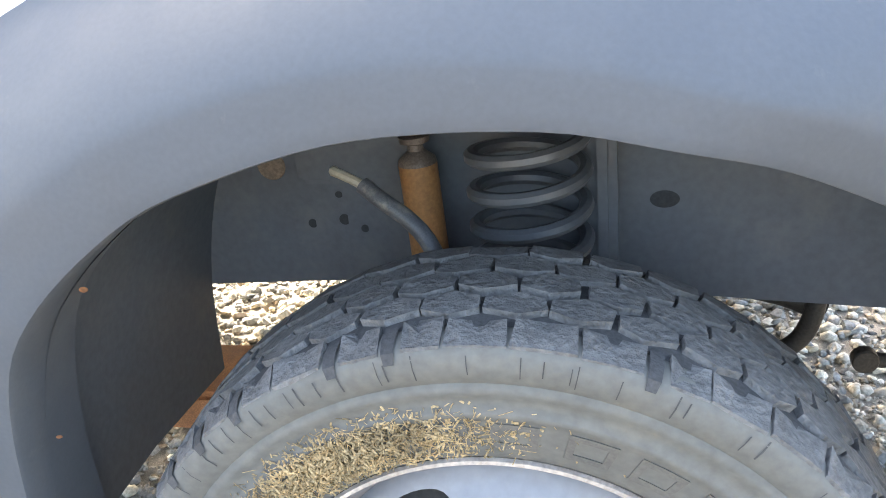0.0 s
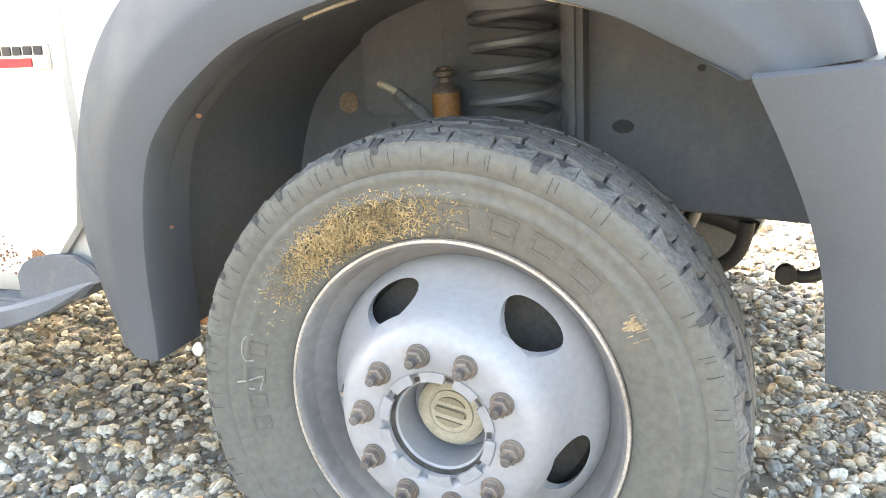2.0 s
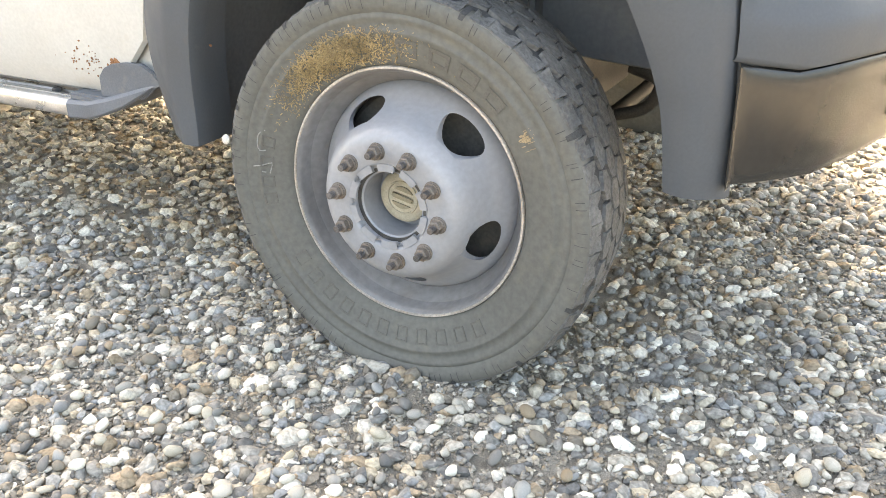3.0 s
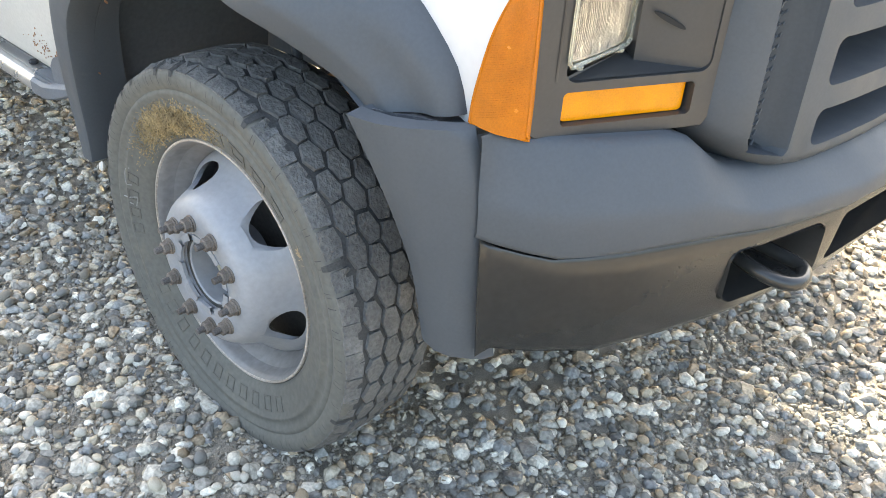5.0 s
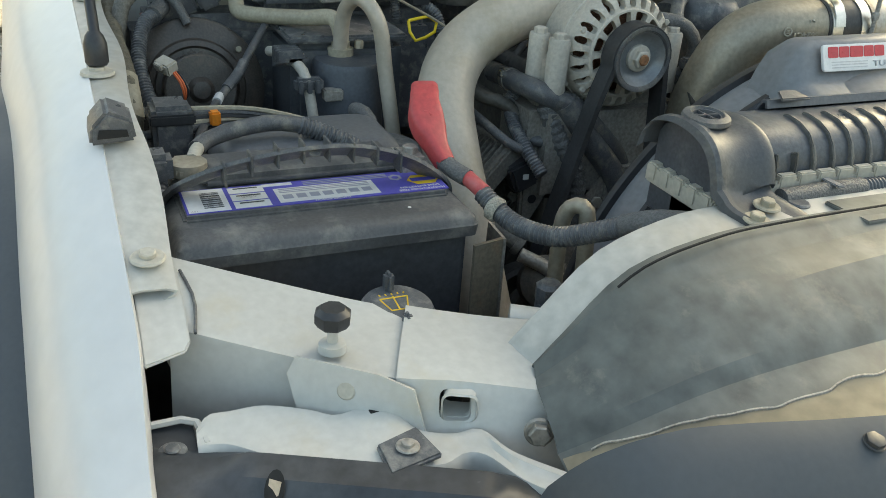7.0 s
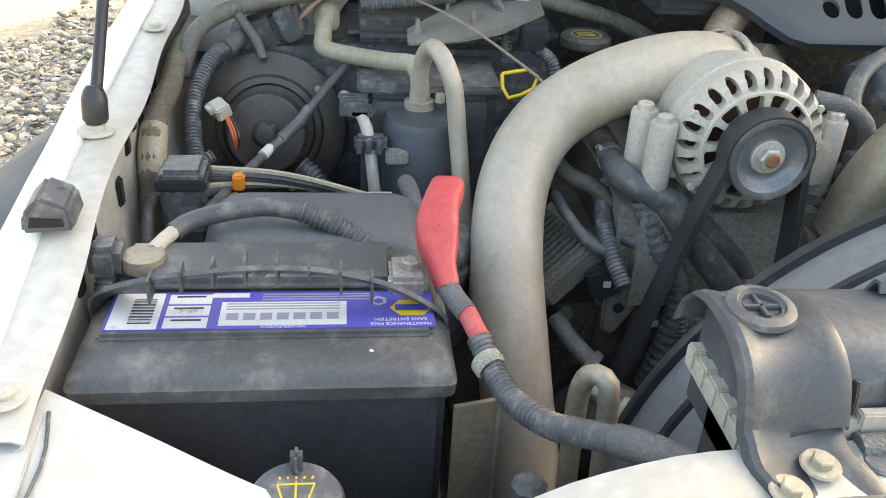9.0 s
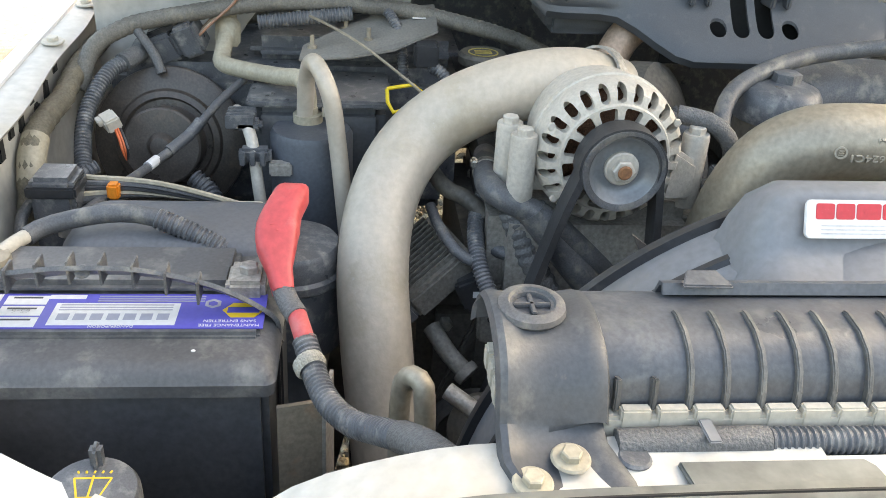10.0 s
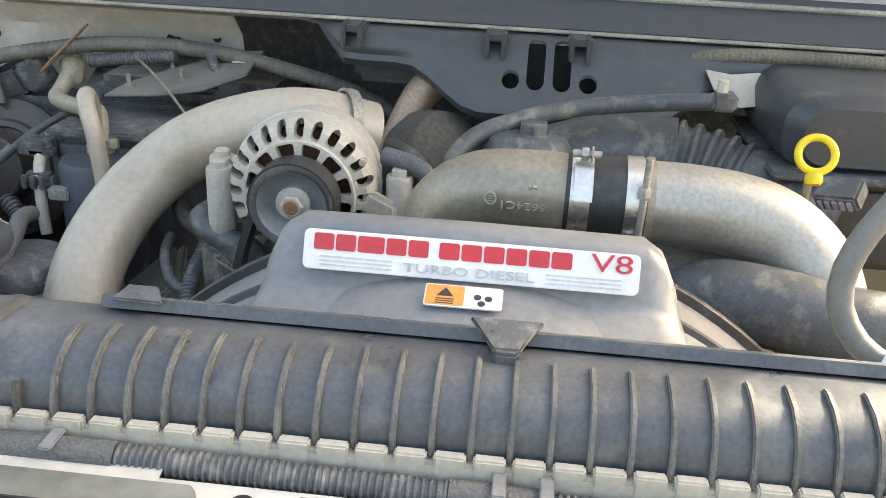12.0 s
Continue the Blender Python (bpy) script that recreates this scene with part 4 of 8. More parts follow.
for flip in (False, True):
    edge = [(.0, .872), (.05, .862), (.5, .855), (.97, .858), (1.0, .87), (1.0, 1.09), (.975, 1.107), (.8, 1.112), (.2, 1.117), (.10, 1.110), (.0, 1.098)]
    rows = [[bez(u, z, d, flip) for u, z in edge] for d in (.05, .012)]
    inner = [(u + (.5 - u) * .02, z + (.985 - z) * .03) for u, z in edge]
    rows += [[bez(u, z, .003, flip) for u, z in [(u + (.5 - u) * .008, z + (.985 - z) * .012) for u, z in edge]], [bez(u, z, .0, flip) for u, z in inner]]
    bz = part("lamp_surround", loft(rows, True, True), SURROUND, truck, "dark grey plastic headlamp surround")
    up = pane(.165, .945, .948, 1.090, .018)
    lo = pane(.165, .875, .882, .934, .008)
    carve(bz, [loft([[bez(u, z, d, flip) for u, z in o] for d in (-.05, .10)], True, True) for o in (up, lo)])
    bz.data.set_sharp_from_angle(angle=radians(35))
    # recess of the headlamp: floor, roof, slanted side wall
    bk_l, bk_r = V((.640, sgn(.262, flip), 0)), V((.638, sgn(.432, flip), 0))
    at = lambda p, z: V((p.x, p.y, z))
    bm = loft([[at(bk_l, .952), at(bk_r, .962)], [bez(.17, .949, .006, flip), bez(.94, .949, .006, flip)]])
    loft([[at(bk_l, 1.098), at(bk_r, 1.090)], [bez(.17, 1.090, .006, flip), bez(.94, 1.090, .006, flip)]], bm=bm)
    loft([[at(bk_r, .962), at(bk_r, 1.09)], [bez(.6, .955, .045, flip), bez(.6, 1.09, .045, flip)], [bez(.945, .949, .004, flip), bez(.945, 1.09, .004, flip)]], bm=bm)
    loft([[at(bk_l, .952), at(bk_l, 1.098)], [bez(.165, .949, .004, flip), bez(.165, 1.09, .004, flip)]], bm=bm)
    loft([[at(bk_l, .952) - V((.03, 0, 0)), at(bk_l, 1.098) - V((.03, 0, 0))], [at(bk_r, .962) - V((.03, 0, 0)), at(bk_r, 1.09) - V((.03, 0, 0))]], bm=bm)
    part("lamp_recess", bm, SURROUND, bz, "dark grey plastic recess")
    # adjuster slot in the slanted wall
    a, b = bez(.62, 1.035, .036, flip), bez(.82, 1.005, .016, flip)
    dirn = (b - a).normalized()
    ol = [(a + b) / 2 + dirn * (.028 * math.cos(t)) + V((0, 0, .0042 * math.sin(t))) for t in [2 * math.pi * i / 20 for i in range(20)]]
    nn = V((.55, sgn(-.83, flip) - sgn(0, flip) if flip else -.83, 0))
    slot = part("adjuster_slot", slab(ol, nn, .003), DARK, bz)
    # headlamp
    lamp = part("headlamp", loft([[V((x, sgn(.3495 + a * k, flip), 1.032 + b * k + a * .04)) for a, b in rounded(.146, .116, .012)] for x, k in ((.60, .6), (.632, .97), (.646, 1.0), (.648, .97))], True), mat("aged_lamp_housing", (.55, .5, .38), .4, var=.15, bump=.05), truck, "rectangular headlamp with ribbed clear glass")
    rows = []
    for i in range(9):
        f = i / 8
        rows.append([V((.585 + .055 * f ** 1.6, sgn(.3495 + a * (.25 + .72 * f), flip), 1.032 + b * (.25 + .70 * f) + a * .04)) for a, b in rounded(.146, .116, .014, 6)])
    part("reflector", loft(rows, True, True), MIRROR, lamp, "silvery reflector bowl")
    bm = bmesh.new()
    NY, NZ = 84, 30
    rows = []
    for i in range(NY + 1):
        a = -.071 + .142 * i / NY
        row = []
        for j in range(NZ + 1):
            b = -.055 + .110 * j / NZ
            bulge = .012 * (1 - (a / .075) ** 2) * (1 - (b / .06) ** 2)
            rib = .00040 * (i % 2) + .0004 * ((j // 8 + i // 12) % 2)
            row.append(V((.647 + bulge + rib + (.0003 if j % 10 == 0 else 0), sgn(.3495 + a, flip), 1.032 + b + a * .04)))
        rows.append(row)
    gl = part("glass", loft(rows), GLASS, lamp, "clear ribbed glass", sharp=20)
    gl.visible_shadow = False
    rim = [V((.650, sgn(.3495 + a, flip), 1.032 + b + a * .04)) for a, b in rounded(.148, .116, .013, 5)]
    part("lens_rim", tube(rim + [rim[0]], .0032, 6, n=90), PALE_RIM, lamp, "pale translucent lens rim")
    for a in (-.052, .046):
        c = V((.652, sgn(.3495 + a, flip), .971 + a * .04))
        part("locating_nub", lathe([(0, -.004), (.005, -.003), (.006, .002), (.003, .004), (0, .004)], c, (0, 0, 1), 10), PALE_RIM, lamp)
    # tinted cap added inside the bowl to give yellow reflections
    part("bulb_shield", lathe([(0, .018), (.008, .017), (.013, .012), (.015, .0), (.013, -.006)], (.612, sgn(.3495, flip), 1.032), (1, 0, 0), 20), mat("amber_tinted_chrome", (.85, .62, .30), .25, metal=.9, var=.1, bump=.05), lamp, "added amber cap for the lamp's yellow reflections")
    # turn signal
    rows = [[bez(u + (.52 - u) * (1 - k), .908 + (z - .908) * k, d, flip) for u, z in lo] for d, k in ((.05, .9), (.018, .96), (.014, .94))]
    sig = part("turn_signal", loft(rows, True, True), AMBER_DEEP, truck, "bright amber turn signal lens")
    back = part("signal_back", slab([bez(.15, .88, .055, flip), bez(.89, .88, .055, flip), bez(.89, .937, .055, flip), bez(.15, .937, .055, flip)], BNRM, .004), mat("signal_reflector", (.85, .7, .4), .2, metal=.6, bump=.0), truck)
    bm = bmesh.new()
    for k in range(12):
        p, q = bez(.22 + .05 * k, .889, .030, flip), bez(.22 + .05 * k, .929, .030, flip)
        tube([p, q], .003, 6, n=3, bm=bm)
    part("lens_rib", bm, AMBER_DEEP, sig)
    part("signal_sill", slab([bez(.17, .876, .004, flip), bez(.87, .876, .004, flip), bez(.9, .881, .03, flip), bez(.17, .881, .03, flip)], (0, 0, 1), .003), mat("brown_grey_sill", (.10, .08, .075), .5, bump=.05), bz)
    # corner marker lens
    left = curve([(.548, .193, .884), (.548, .198, .92), (.556, .203, .97), (.569, .207, 1.02), (.588, .213, 1.065), (.606, .220, 1.095), (.620, .226, 1.109)], 26)
    right = curve([(.626, .238, .868), (.6265, .237, .92), (.626, .236, .97), (.6255, .235, 1.02), (.625, .233, 1.065), (.6235, .231, 1.095), (.621, .227, 1.109)], 26)
    rows = []
    for a, b in zip(left, right):
        row = [a + V((.004, .012, 0))]
        for f in (0, .04, .1, .3, .5, .7, .9, .96, 1):
            p = a.lerp(b, f) + V((.35, -.9, 0)) * (.013 * math.sin(math.pi * f) + (.004 if .03 < f < .97 else 0) + .003)
            row.append(p)
        row.append(b + V((-.004, .012, 0)))
        rows.append([V((p.x, sgn(p.y, flip), p.z)) for p in row])
    mk = part("marker_lamp", loft(rows), AMBER, truck, "amber corner marker lens with fine ribbing")
    edge_pts = [r[2] for r in rows[:25]] + [r[-3] for r in reversed(rows[:25])]
    part("lens_border", tube(edge_pts + [edge_pts[0]], .0020, 6, n=110), AMBER, mk, "raised amber border")
    bm = bmesh.new()
    at_row = lambda g, c: rows[int(g)][c].lerp(rows[min(int(g) + 1, 25)][c], g - int(g))
    for q in range(56):
        g = 1 + q * .37
        if g + 3.2 < 23.5:
            tube([at_row(g, 3), at_row(g + .8, 4), at_row(g + 1.6, 5), at_row(g + 2.4, 6), at_row(g + 3.2, 7)], .0006, 4, n=8, bm=bm, caps=False)
    part("lens_rib", bm, AMBER, mk)
    # surround top: black panel running back, raised in the middle
    rows = []
    for u in [0.10 + .90 * i / 24 for i in range(25)]:
        hump = .010 * smooth(.22, .34, u) * smooth(.98, .84, u)
        rows.append([bez(u, 1.106, .006, flip), bez(u, 1.113, .012, flip), bez(u, 1.116, .022, flip), bez(u, 1.117, .030, flip), bez(u, 1.118 + hump, .040, flip), bez(u, 1.120 + hump, .062, flip), bez(u, 1.118 + hump * .3, .072, flip), bez(u, 1.09, .075, flip)])
    tp = part("surround_top", thicken(loft(rows), .003), TOPBLACK, truck, "dusty black plastic panel above the headlamp")
    on_top = lambda u, d, up: bez(u, 1.1175 + max(0, d - .030) * 1.10 + up, d, flip)
    part("locating_hole", slab([on_top(.40 + .021 * math.cos(t), .033 + .0085 * math.sin(t), .0036) for t in [2 * math.pi * i / 16 for i in range(16)]], (0, 0, 1), .0012), DARK, tp)
    part("hole_clip", slab([on_top(u, d, .0049) for u, d in ((.386, .030), (.410, .029), (.413, .036), (.387, .037))], (0, 0, 1), .0006), TAN_CLIP, tp, "tan clip inside the hole")
    # white support ledge behind it: a pressed strip with an uneven outline
    REAR = [(.574, .320, 1.126), (.562, .330, 1.128), (.562, .345, 1.128), (.563, .37, 1.128), (.577, .400, 1.127), (.587, .416, 1.126), (.588, .442, 1.130), (.597, .456, 1.130), (.617, .466, 1.124), (.629, .489, 1.123), (.632, .510, 1.124), (.664, .520, 1.126), (.702, .548, 1.128)]
    FRNT = [(.586, .319, 1.122), (.588, .328, 1.123), (.592, .340, 1.123), (.612, .362, 1.124), (.624, .385, 1.124), (.634, .402, 1.124), (.645, .424, 1.126), (.652, .442, 1.126), (.657, .470, 1.123), (.650, .490, 1.122), (.659, .503, 1.123), (.690, .515, 1.124), (.722, .538, 1.125)]
    ra, fa = [p.copy() for p in curve(REAR, 50)], [p.copy() for p in curve(FRNT, 50)]
    rows = []
    for a, b in zip(ra, fa):
        row = [a - V((.003, 0, .028)), a - V((.001, 0, .003)), a, a.lerp(b, .3) + V((0, 0, .0015)), a.lerp(b, .55) - V((0, 0, .001)), a.lerp(b, .93), b, b + V((.003, 0, -.004)), b + V((.004, 0, -.03))]
        rows.append([V((p.x, sgn(p.y, flip), p.z)) for p in row])
    led = part("support_ledge", loft(rows), WHITE_DIRTY, truck, "white painted steel ledge behind the lamp")
    Q = lambda x, y, z: V((x, sgn(y, flip), z))
    part("ledge_slot", box(Q(.596, .444, 1.1275) - V((.003, .006, 0)), Q(.596, .444, 1.1305) + V((.003, .006, 0)), .0005), DARK, led)
    part("retainer", slab([Q(.633, .430, 1.127), Q(.625, .462, 1.129), Q(.655, .470, 1.126), Q(.663, .430, 1.125)], (0, 0, 1), .005, .0015), BLACK, truck, "dusty black plastic retainer clip")
    c = Q(.643, .449, 1.132)
    bm = disc(c, (0, 0, 1), .0085, .002, 16)
    hexnut(c + V((0, 0, .002)), (0, 0, 1), .0045, .003, bm)
    part("retainer_screw", bm, ENGINE_ALU, truck)
    rows = []
    for x, y in ((.552, .291), (.543, .306), (.545, .321), (.586, .319), (.606, .321), (.652, .322), (.648, .289)):
        rows.append((x, y))
    part("surround_tab", slab([Q(x, y, 1.113 - (.004 if x > .6 else 0)) for x, y in rows], (0, 0, 1), .004, .001), TOPBLACK, truck)
    part("tab_lip", tube([Q(.553, .288, 1.121), Q(.556, .320, 1.122), Q(.585, .326, 1.121)], .003, 6), WHITE_DIRTY, truck)
    bm = disc(Q(.581, .303, 1.117), (0, 0, 1), .010, .002, 18)
    disc(Q(.581, .303, 1.119), (0, 0, 1), .0055, .0025, 12, .001, bm)
    part("tab_screw", bm, BLACK, truck)

# ---- grille surround ----
GX = [(.50, .795), (.55, .812), (.60, .826), (.65, .842), (.75, .865), (.9, .88), (1.12, .888)]
GTOP = [(.502, .93), (.505, 1.06), (.510, 1.11), (.516, 1.145), (.526, 1.172), (.545, 1.19), (.57, 1.20), (.63, 1.205), (.8, 1.207), (1.12, 1.212)]
GBOT = [(.502, .86), (.510, .84), (.53, .82), (.56, .797), (.60, .77), (.64, .75), (.68, .742), (1.12, .735)]
gy = [.502, .504, .507, .511, .516, .522, .53, .545, .56, .58, .60, .62, .64, .66, .69, .73, .8, .9, 1.0, 1.12]
gy = gy + [2 * MID - y for y in reversed(gy[:-1])]
rows = []
for y in gy:
    m = min(y, 2 * MID - y)
    x = table(GX, m) - 1.25 * (.048 - math.sqrt(max(0, .048 ** 2 - max(0, .550 - m) ** 2)))
    zt, zb = table(GTOP, m), table(GBOT, m)
    row = [(.70, y, zb + .002)]
    H = zt - zb
    for f, dx in ((0, .10), (.008, .075), (.03, .035), (.06, .012), (.10, .0), (.3, 0), (.5, 0), (.7, 0), (.80, .0), (.86, .004), (.91, .012), (.95, .024), (.98, .040), (.995, .054), (1.0, .064)):
        row.append((max(.702, x - dx * min(1, H / .3)), y, zb + H * f))
    row += [(max(.701, x - .068), y, zt - .006), (max(.7005, x - .07), y, zt - .05 * min(1, H / .3)), (.70, y, zt - .12 * min(1, H / .3))]
    rows.append(row)
gr = part("grille_surround", loft(rows, True, True), CLADDING, truck, "massive faded grey plastic grille surround", sharp=60)
cuts = []
for flip in (False, True):
    poly = [(.549, .842), (.575, .808), (.636, .795), (.644, .806), (.641, 1.095), (.632, 1.108), (.556, 1.113), (.542, 1.10)]
    cuts.append(loft([[(x, sgn(a, flip), b) for a, b in poly] for x in (.60, 1.0)], True, True))
for z0, z1 in ((.80, .865), (.905, .985), (1.03, 1.105)):
    for y0, y1 in ((.695, 1.545),):
        cuts.append(loft([[(x, (y0 + y1) / 2 + a, (z0 + z1) / 2 + b) for a, b in rounded(y1 - y0, z1 - z0, .018, 4)] for x in (.60, 1.0)], True, True))
carve(gr, cuts)
for p in gr.data.polygons:
    p.use_smooth = True
gr.data.set_sharp_from_angle(angle=radians(40))
for flip in (False, True):
    # inner wall of the tall opening, and its honeycomb mesh
    rows = [[(.836, sgn(.644, flip), .785), (.838, sgn(.642, flip), 1.108)], [(.812, sgn(.642, flip), .79), (.813, sgn(.640, flip), 1.105)], [(.796, sgn(.636, flip), .80), (.797, sgn(.634, flip), 1.10)], [(.780, sgn(.624, flip), .81), (.782, sgn(.622, flip), 1.10)], [(.762, sgn(.620, flip), .81), (.764, sgn(.617, flip), 1.10)]]
    part("grille_inner_wall", loft(rows), CLADDING, truck)
    bm = bmesh.new()
    s = .0105
    for i in range(7):
        for j in range(18):
            cy, cz = .540 + i * s * 1.5, .80 + j * s * 1.74 + (s * .87 if i % 2 else 0)
            if cz > 1.10 or (cy < .565 and cz < .865) or (cy < .60 and cz < .835):
                continue
            ring = [V((.766 + (cy - .54) * .2, sgn(cy + s * .98 * math.cos(t), flip), cz + s * .98 * math.sin(t))) for t in [math.pi * k / 3 for k in range(6)]]
            for k in range(3):
                tube([ring[k], ring[k + 1]], .0024, 5, n=2, bm=bm, caps=False)
    part("honeycomb_mesh", bm, CLADDING, truck, "black honeycomb grille mesh")
part("grille_screw", hexnut((.803, .681, 1.2010), (.25, 0, 1), .0062, .003, disc((.803, .681, 1.2000), (.25, 0, 1), .0072, .0012, 20)), SURROUND, truck, "black round screw head")
# black sheet added for the shade seen through the openings
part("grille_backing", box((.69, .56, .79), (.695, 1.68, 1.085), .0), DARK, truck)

# ---- sight shield and core support ----
re = curve([(.607, .562, 1.153), (.610, .580, 1.176), (.608, .63, 1.222), (.606, .70, 1.2405), (.602, .77, 1.2435), (.601, .9, 1.2455), (.601, 1.12, 1.2465)], 30)
md = curve([(.632, .553, 1.145), (.652, .588, 1.172), (.662, .64, 1.201), (.664, .71, 1.220), (.662, .80, 1.229), (.660, .92, 1.233), (.660, 1.12, 1.236)], 30)
fr = curve([(.735, .538, 1.128), (.750, .585, 1.156), (.766, .65, 1.176), (.784, .75, 1.187), (.796, .92, 1.193), (.80, 1.12, 1.197)], 30)
rows = []
for a, b, c in zip(re, md, fr):
    row = [a - V((.004, 0, .012)), a, a.lerp(b, .15) + V((0, 0, .003)), a.lerp(b, .5), b + V((0, 0, .004)), b.lerp(c, .35) - V((0, 0, .003)), b.lerp(c, .45) - V((0, 0, .009)), b.lerp(c, .7) - V((0, 0, .009)), c, c - V((0, 0, .02))]
    rows.append(row)
full = rows + [[V((p[0], 2 * MID - p[1], p[2])) for p in r] for r in reversed(rows[:-1])]
shield = part("sight_shield", thicken(loft(full), .003), SHIELD, truck, "dust-stained grey plastic shield above the grille", sharp=14)


def on_shield(i, f):
    lift = table([(0, .004), (.35, -.003), (.45, -.009), (.7, -.009), (1, 0)], f)
    return md[i].lerp(fr[i], f) + V((0, 0, lift + .0036))


film, line = [], []
for k in range(58):
    s_ = k / 2
    i0 = int(s_)
    wob = .03 * noise.noise(V((k * .55, 3.3, 0))) + .022 * noise.noise(V((k * 1.7, 1.3, 0)))
    edge_f = table([(0, .52), (3, .60), (7, .70), (12, .64), (18, .58), (29, .60)], s_) + wob
    up = [on_shield(i0, f).lerp(on_shield(i0 + 1, f), s_ - i0) for f in [edge_f + (.99 - edge_f) * q for q in (0, .12, .3, .5, .75, 1)]]
    film.append(up)
    line.append(up[0] + V((0, 0, .0004)))
part("dust_film", loft(film), DUST_FILM, shield, "tan dust washed down to the lower edge")
for a, b in ((2, 24), (28, 52)):
    part("tide_mark", tube(line[a:b], .0011, 5, n=120), mat("chalky_tide_mark", (.36, .34, .30), .9, var=.3, scale=80, bump=.2), shield, "chalky tide mark")
part("rear_crease", tube([p + V((.012, 0, .0045)) for p in re[4:29]], .0011, 5), DARK, shield)

for flip in (False, True):
    A = curve([(.425, .325, 1.186), (.455, .395, 1.170), (.492, .47, 1.157), (.525, .55, 1.147), (.55, .62, 1.142)], 26)
    B = curve([(.50, .315, 1.166), (.545, .395, 1.153), (.588, .455, 1.151), (.606, .50, 1.150), (.632, .565, 1.144)], 26)
    C = curve([(.51, .31, 1.05), (.562, .405, 1.085), (.612, .46, 1.094), (.636, .512, 1.098), (.662, .57, 1.09)], 26)
    rows = []
    for a, b, c in zip(A, B, C):
        row = [a - V((.004, 0, .07)), a - V((.002, 0, .006)), a, a.lerp(b, .5) + V((0, 0, .002)), a.lerp(b, .93), b, b.lerp(c, .08), b.lerp(c, .5), c]
        rows.append([V((p.x, sgn(p.y, flip), p.z)) for p in row])
    cs = part("core_support", thicken(loft(rows), .003), WHITE_DIRTY, truck, "white painted radiator core support")
    P = lambda x, y, z: V((x, sgn(y, flip), z))
    slv = []
    for k in range(15, 26):
        a, b, c = A[k], B[k], C[k]
        up = V((.0012, 0, .0042))
        out = V((.0045, -.0012, .001))
        row = [a + up - V((.002, 0, .01)), a + up, a.lerp(b, .5) + up + V((0, 0, .002)), a.lerp(b, .93) + up, b + V((.0035, -.001, .003)), b.lerp(c, .08) + out, b.lerp(c, .5) + out, b.lerp(c, .97) + out]
        slv.append([V((p.x, sgn(p.y, flip), p.z)) for p in row])
    sl = part("support_sleeve", thicken(loft(slv), .002), WHITE_DIRTY, truck, "white sleeve welded over the core support")
    part("rolled_end", tube([P(.525, .585, 1.140), P(.536, .606, 1.139), P(.545, .622, 1.138)], .013, 14), WHITE_DIRTY, truck)
    ol = rounded(.023, .021, .005, 3)
    if not flip:
        carve(cs, [loft([[V((.603, .500, 1.137)) + V((.30, .95, 0)).normalized() * a + V((0, 0, b)) + V((.95, -.30, 0)).normalized() * d for a, b in ol] for d in (-.06, .06)], True, True)])
        carve(sl, [loft([[V((.603, .500, 1.137)) + V((.30, .95, 0)).normalized() * a + V((0, 0, b)) + V((.95, -.30, 0)).normalized() * d for a, b in ol] for d in (-.06, .06)], True, True)])
        cs.data.set_sharp_from_angle(angle=radians(38))
        sl.data.set_sharp_from_angle(angle=radians(38))
        ring = [[V((.6185, .498, 1.137)) + V((.42, .9, 0)).normalized() * a * k + V((0, 0, b * k)) + V((.9, -.42, 0)).normalized() * d for a, b in ol] for d, k in ((0.002, 1.16), (.0035, 1.05), (-.02, 1.0))]
        part("hole_flange", loft(ring, True), WHITE_DIRTY, cs)
    # doubler plate with a knob and a screw
    part("doubler_plate", slab([P(.551, .397, 1.158), P(.590, .447, 1.157), P(.606, .468, 1.150), P(.622, .474, 1.116), P(.612, .462, 1.106), P(.568, .396, 1.112), P(.553, .390, 1.146)], P(.75, -.55, .3) - P(0, 0, 0), .003), WHITE_DIRTY, truck)
    bm = disc(P(.580, .426, 1.141), P(.75, -.55, .3) - P(0, 0, 0), .0075, .003, 18)
    part("plate_screw", bm, CREAM, truck)
    knob = part("hood_bumper", lathe([(0, 0), (.0115, 0), (.0138, .004), (.0138, .011), (.0095, .015), (0, .016)], P(.55, .424, 1.178), (0, 0, 1), 8), BLACK_CLEAN, truck, "black rubber hood stop on a threaded stud")
    part("stud", lathe([(0, 0), (.011, 0), (.010, .006), (.004, .007), (.004, .022), (0, .022)], P(.55, .424, 1.157), (0, 0, 1), 16), WHITE_DIRTY, knob)
    bm = disc(P(.652, .546, 1.128), (.8, -.4, .2), .011, .003, 20)
    hexnut(P(.6545, .545, 1.1285), (.8, -.4, .2), .0082, .007, bm)
    part("support_bolt", bm, ENGINE_ALU, truck, "dull hex bolt")
    # radiator support top, white with punched holes
    yspan = (.775, MID)
    rows = []
    for k in range(12):
        y = yspan[0] + (yspan[1] - yspan[0]) * k / 11
        rows.append([P(.5705, y, 1.215), P(.571, y, 1.2365), P(.574, y, 1.2395), P(.60, y, 1.238), P(.62, y, 1.234), P(.625, y, 1.20)])
    sup = part("radiator_support", thicken(loft(rows), .002), WHITE_DIRTY, truck, "white radiator support rail")
    for y in (.985, 1.06):
        part("support_hole", disc(P(.588, y, 1.2385), (0, 0, 1), .0065, .0022, 18, .0), DARK, sup)
    part("air_deflector", slab([P(.582, .845, 1.2405), P(.582, .955, 1.2405), P(.588, .96, 1.2405), P(.625, .965, 1.240), P(.625, .85, 1.240)], (0, 0, 1), .004, .001), SHIELD, truck, "dusty grey plastic deflector")
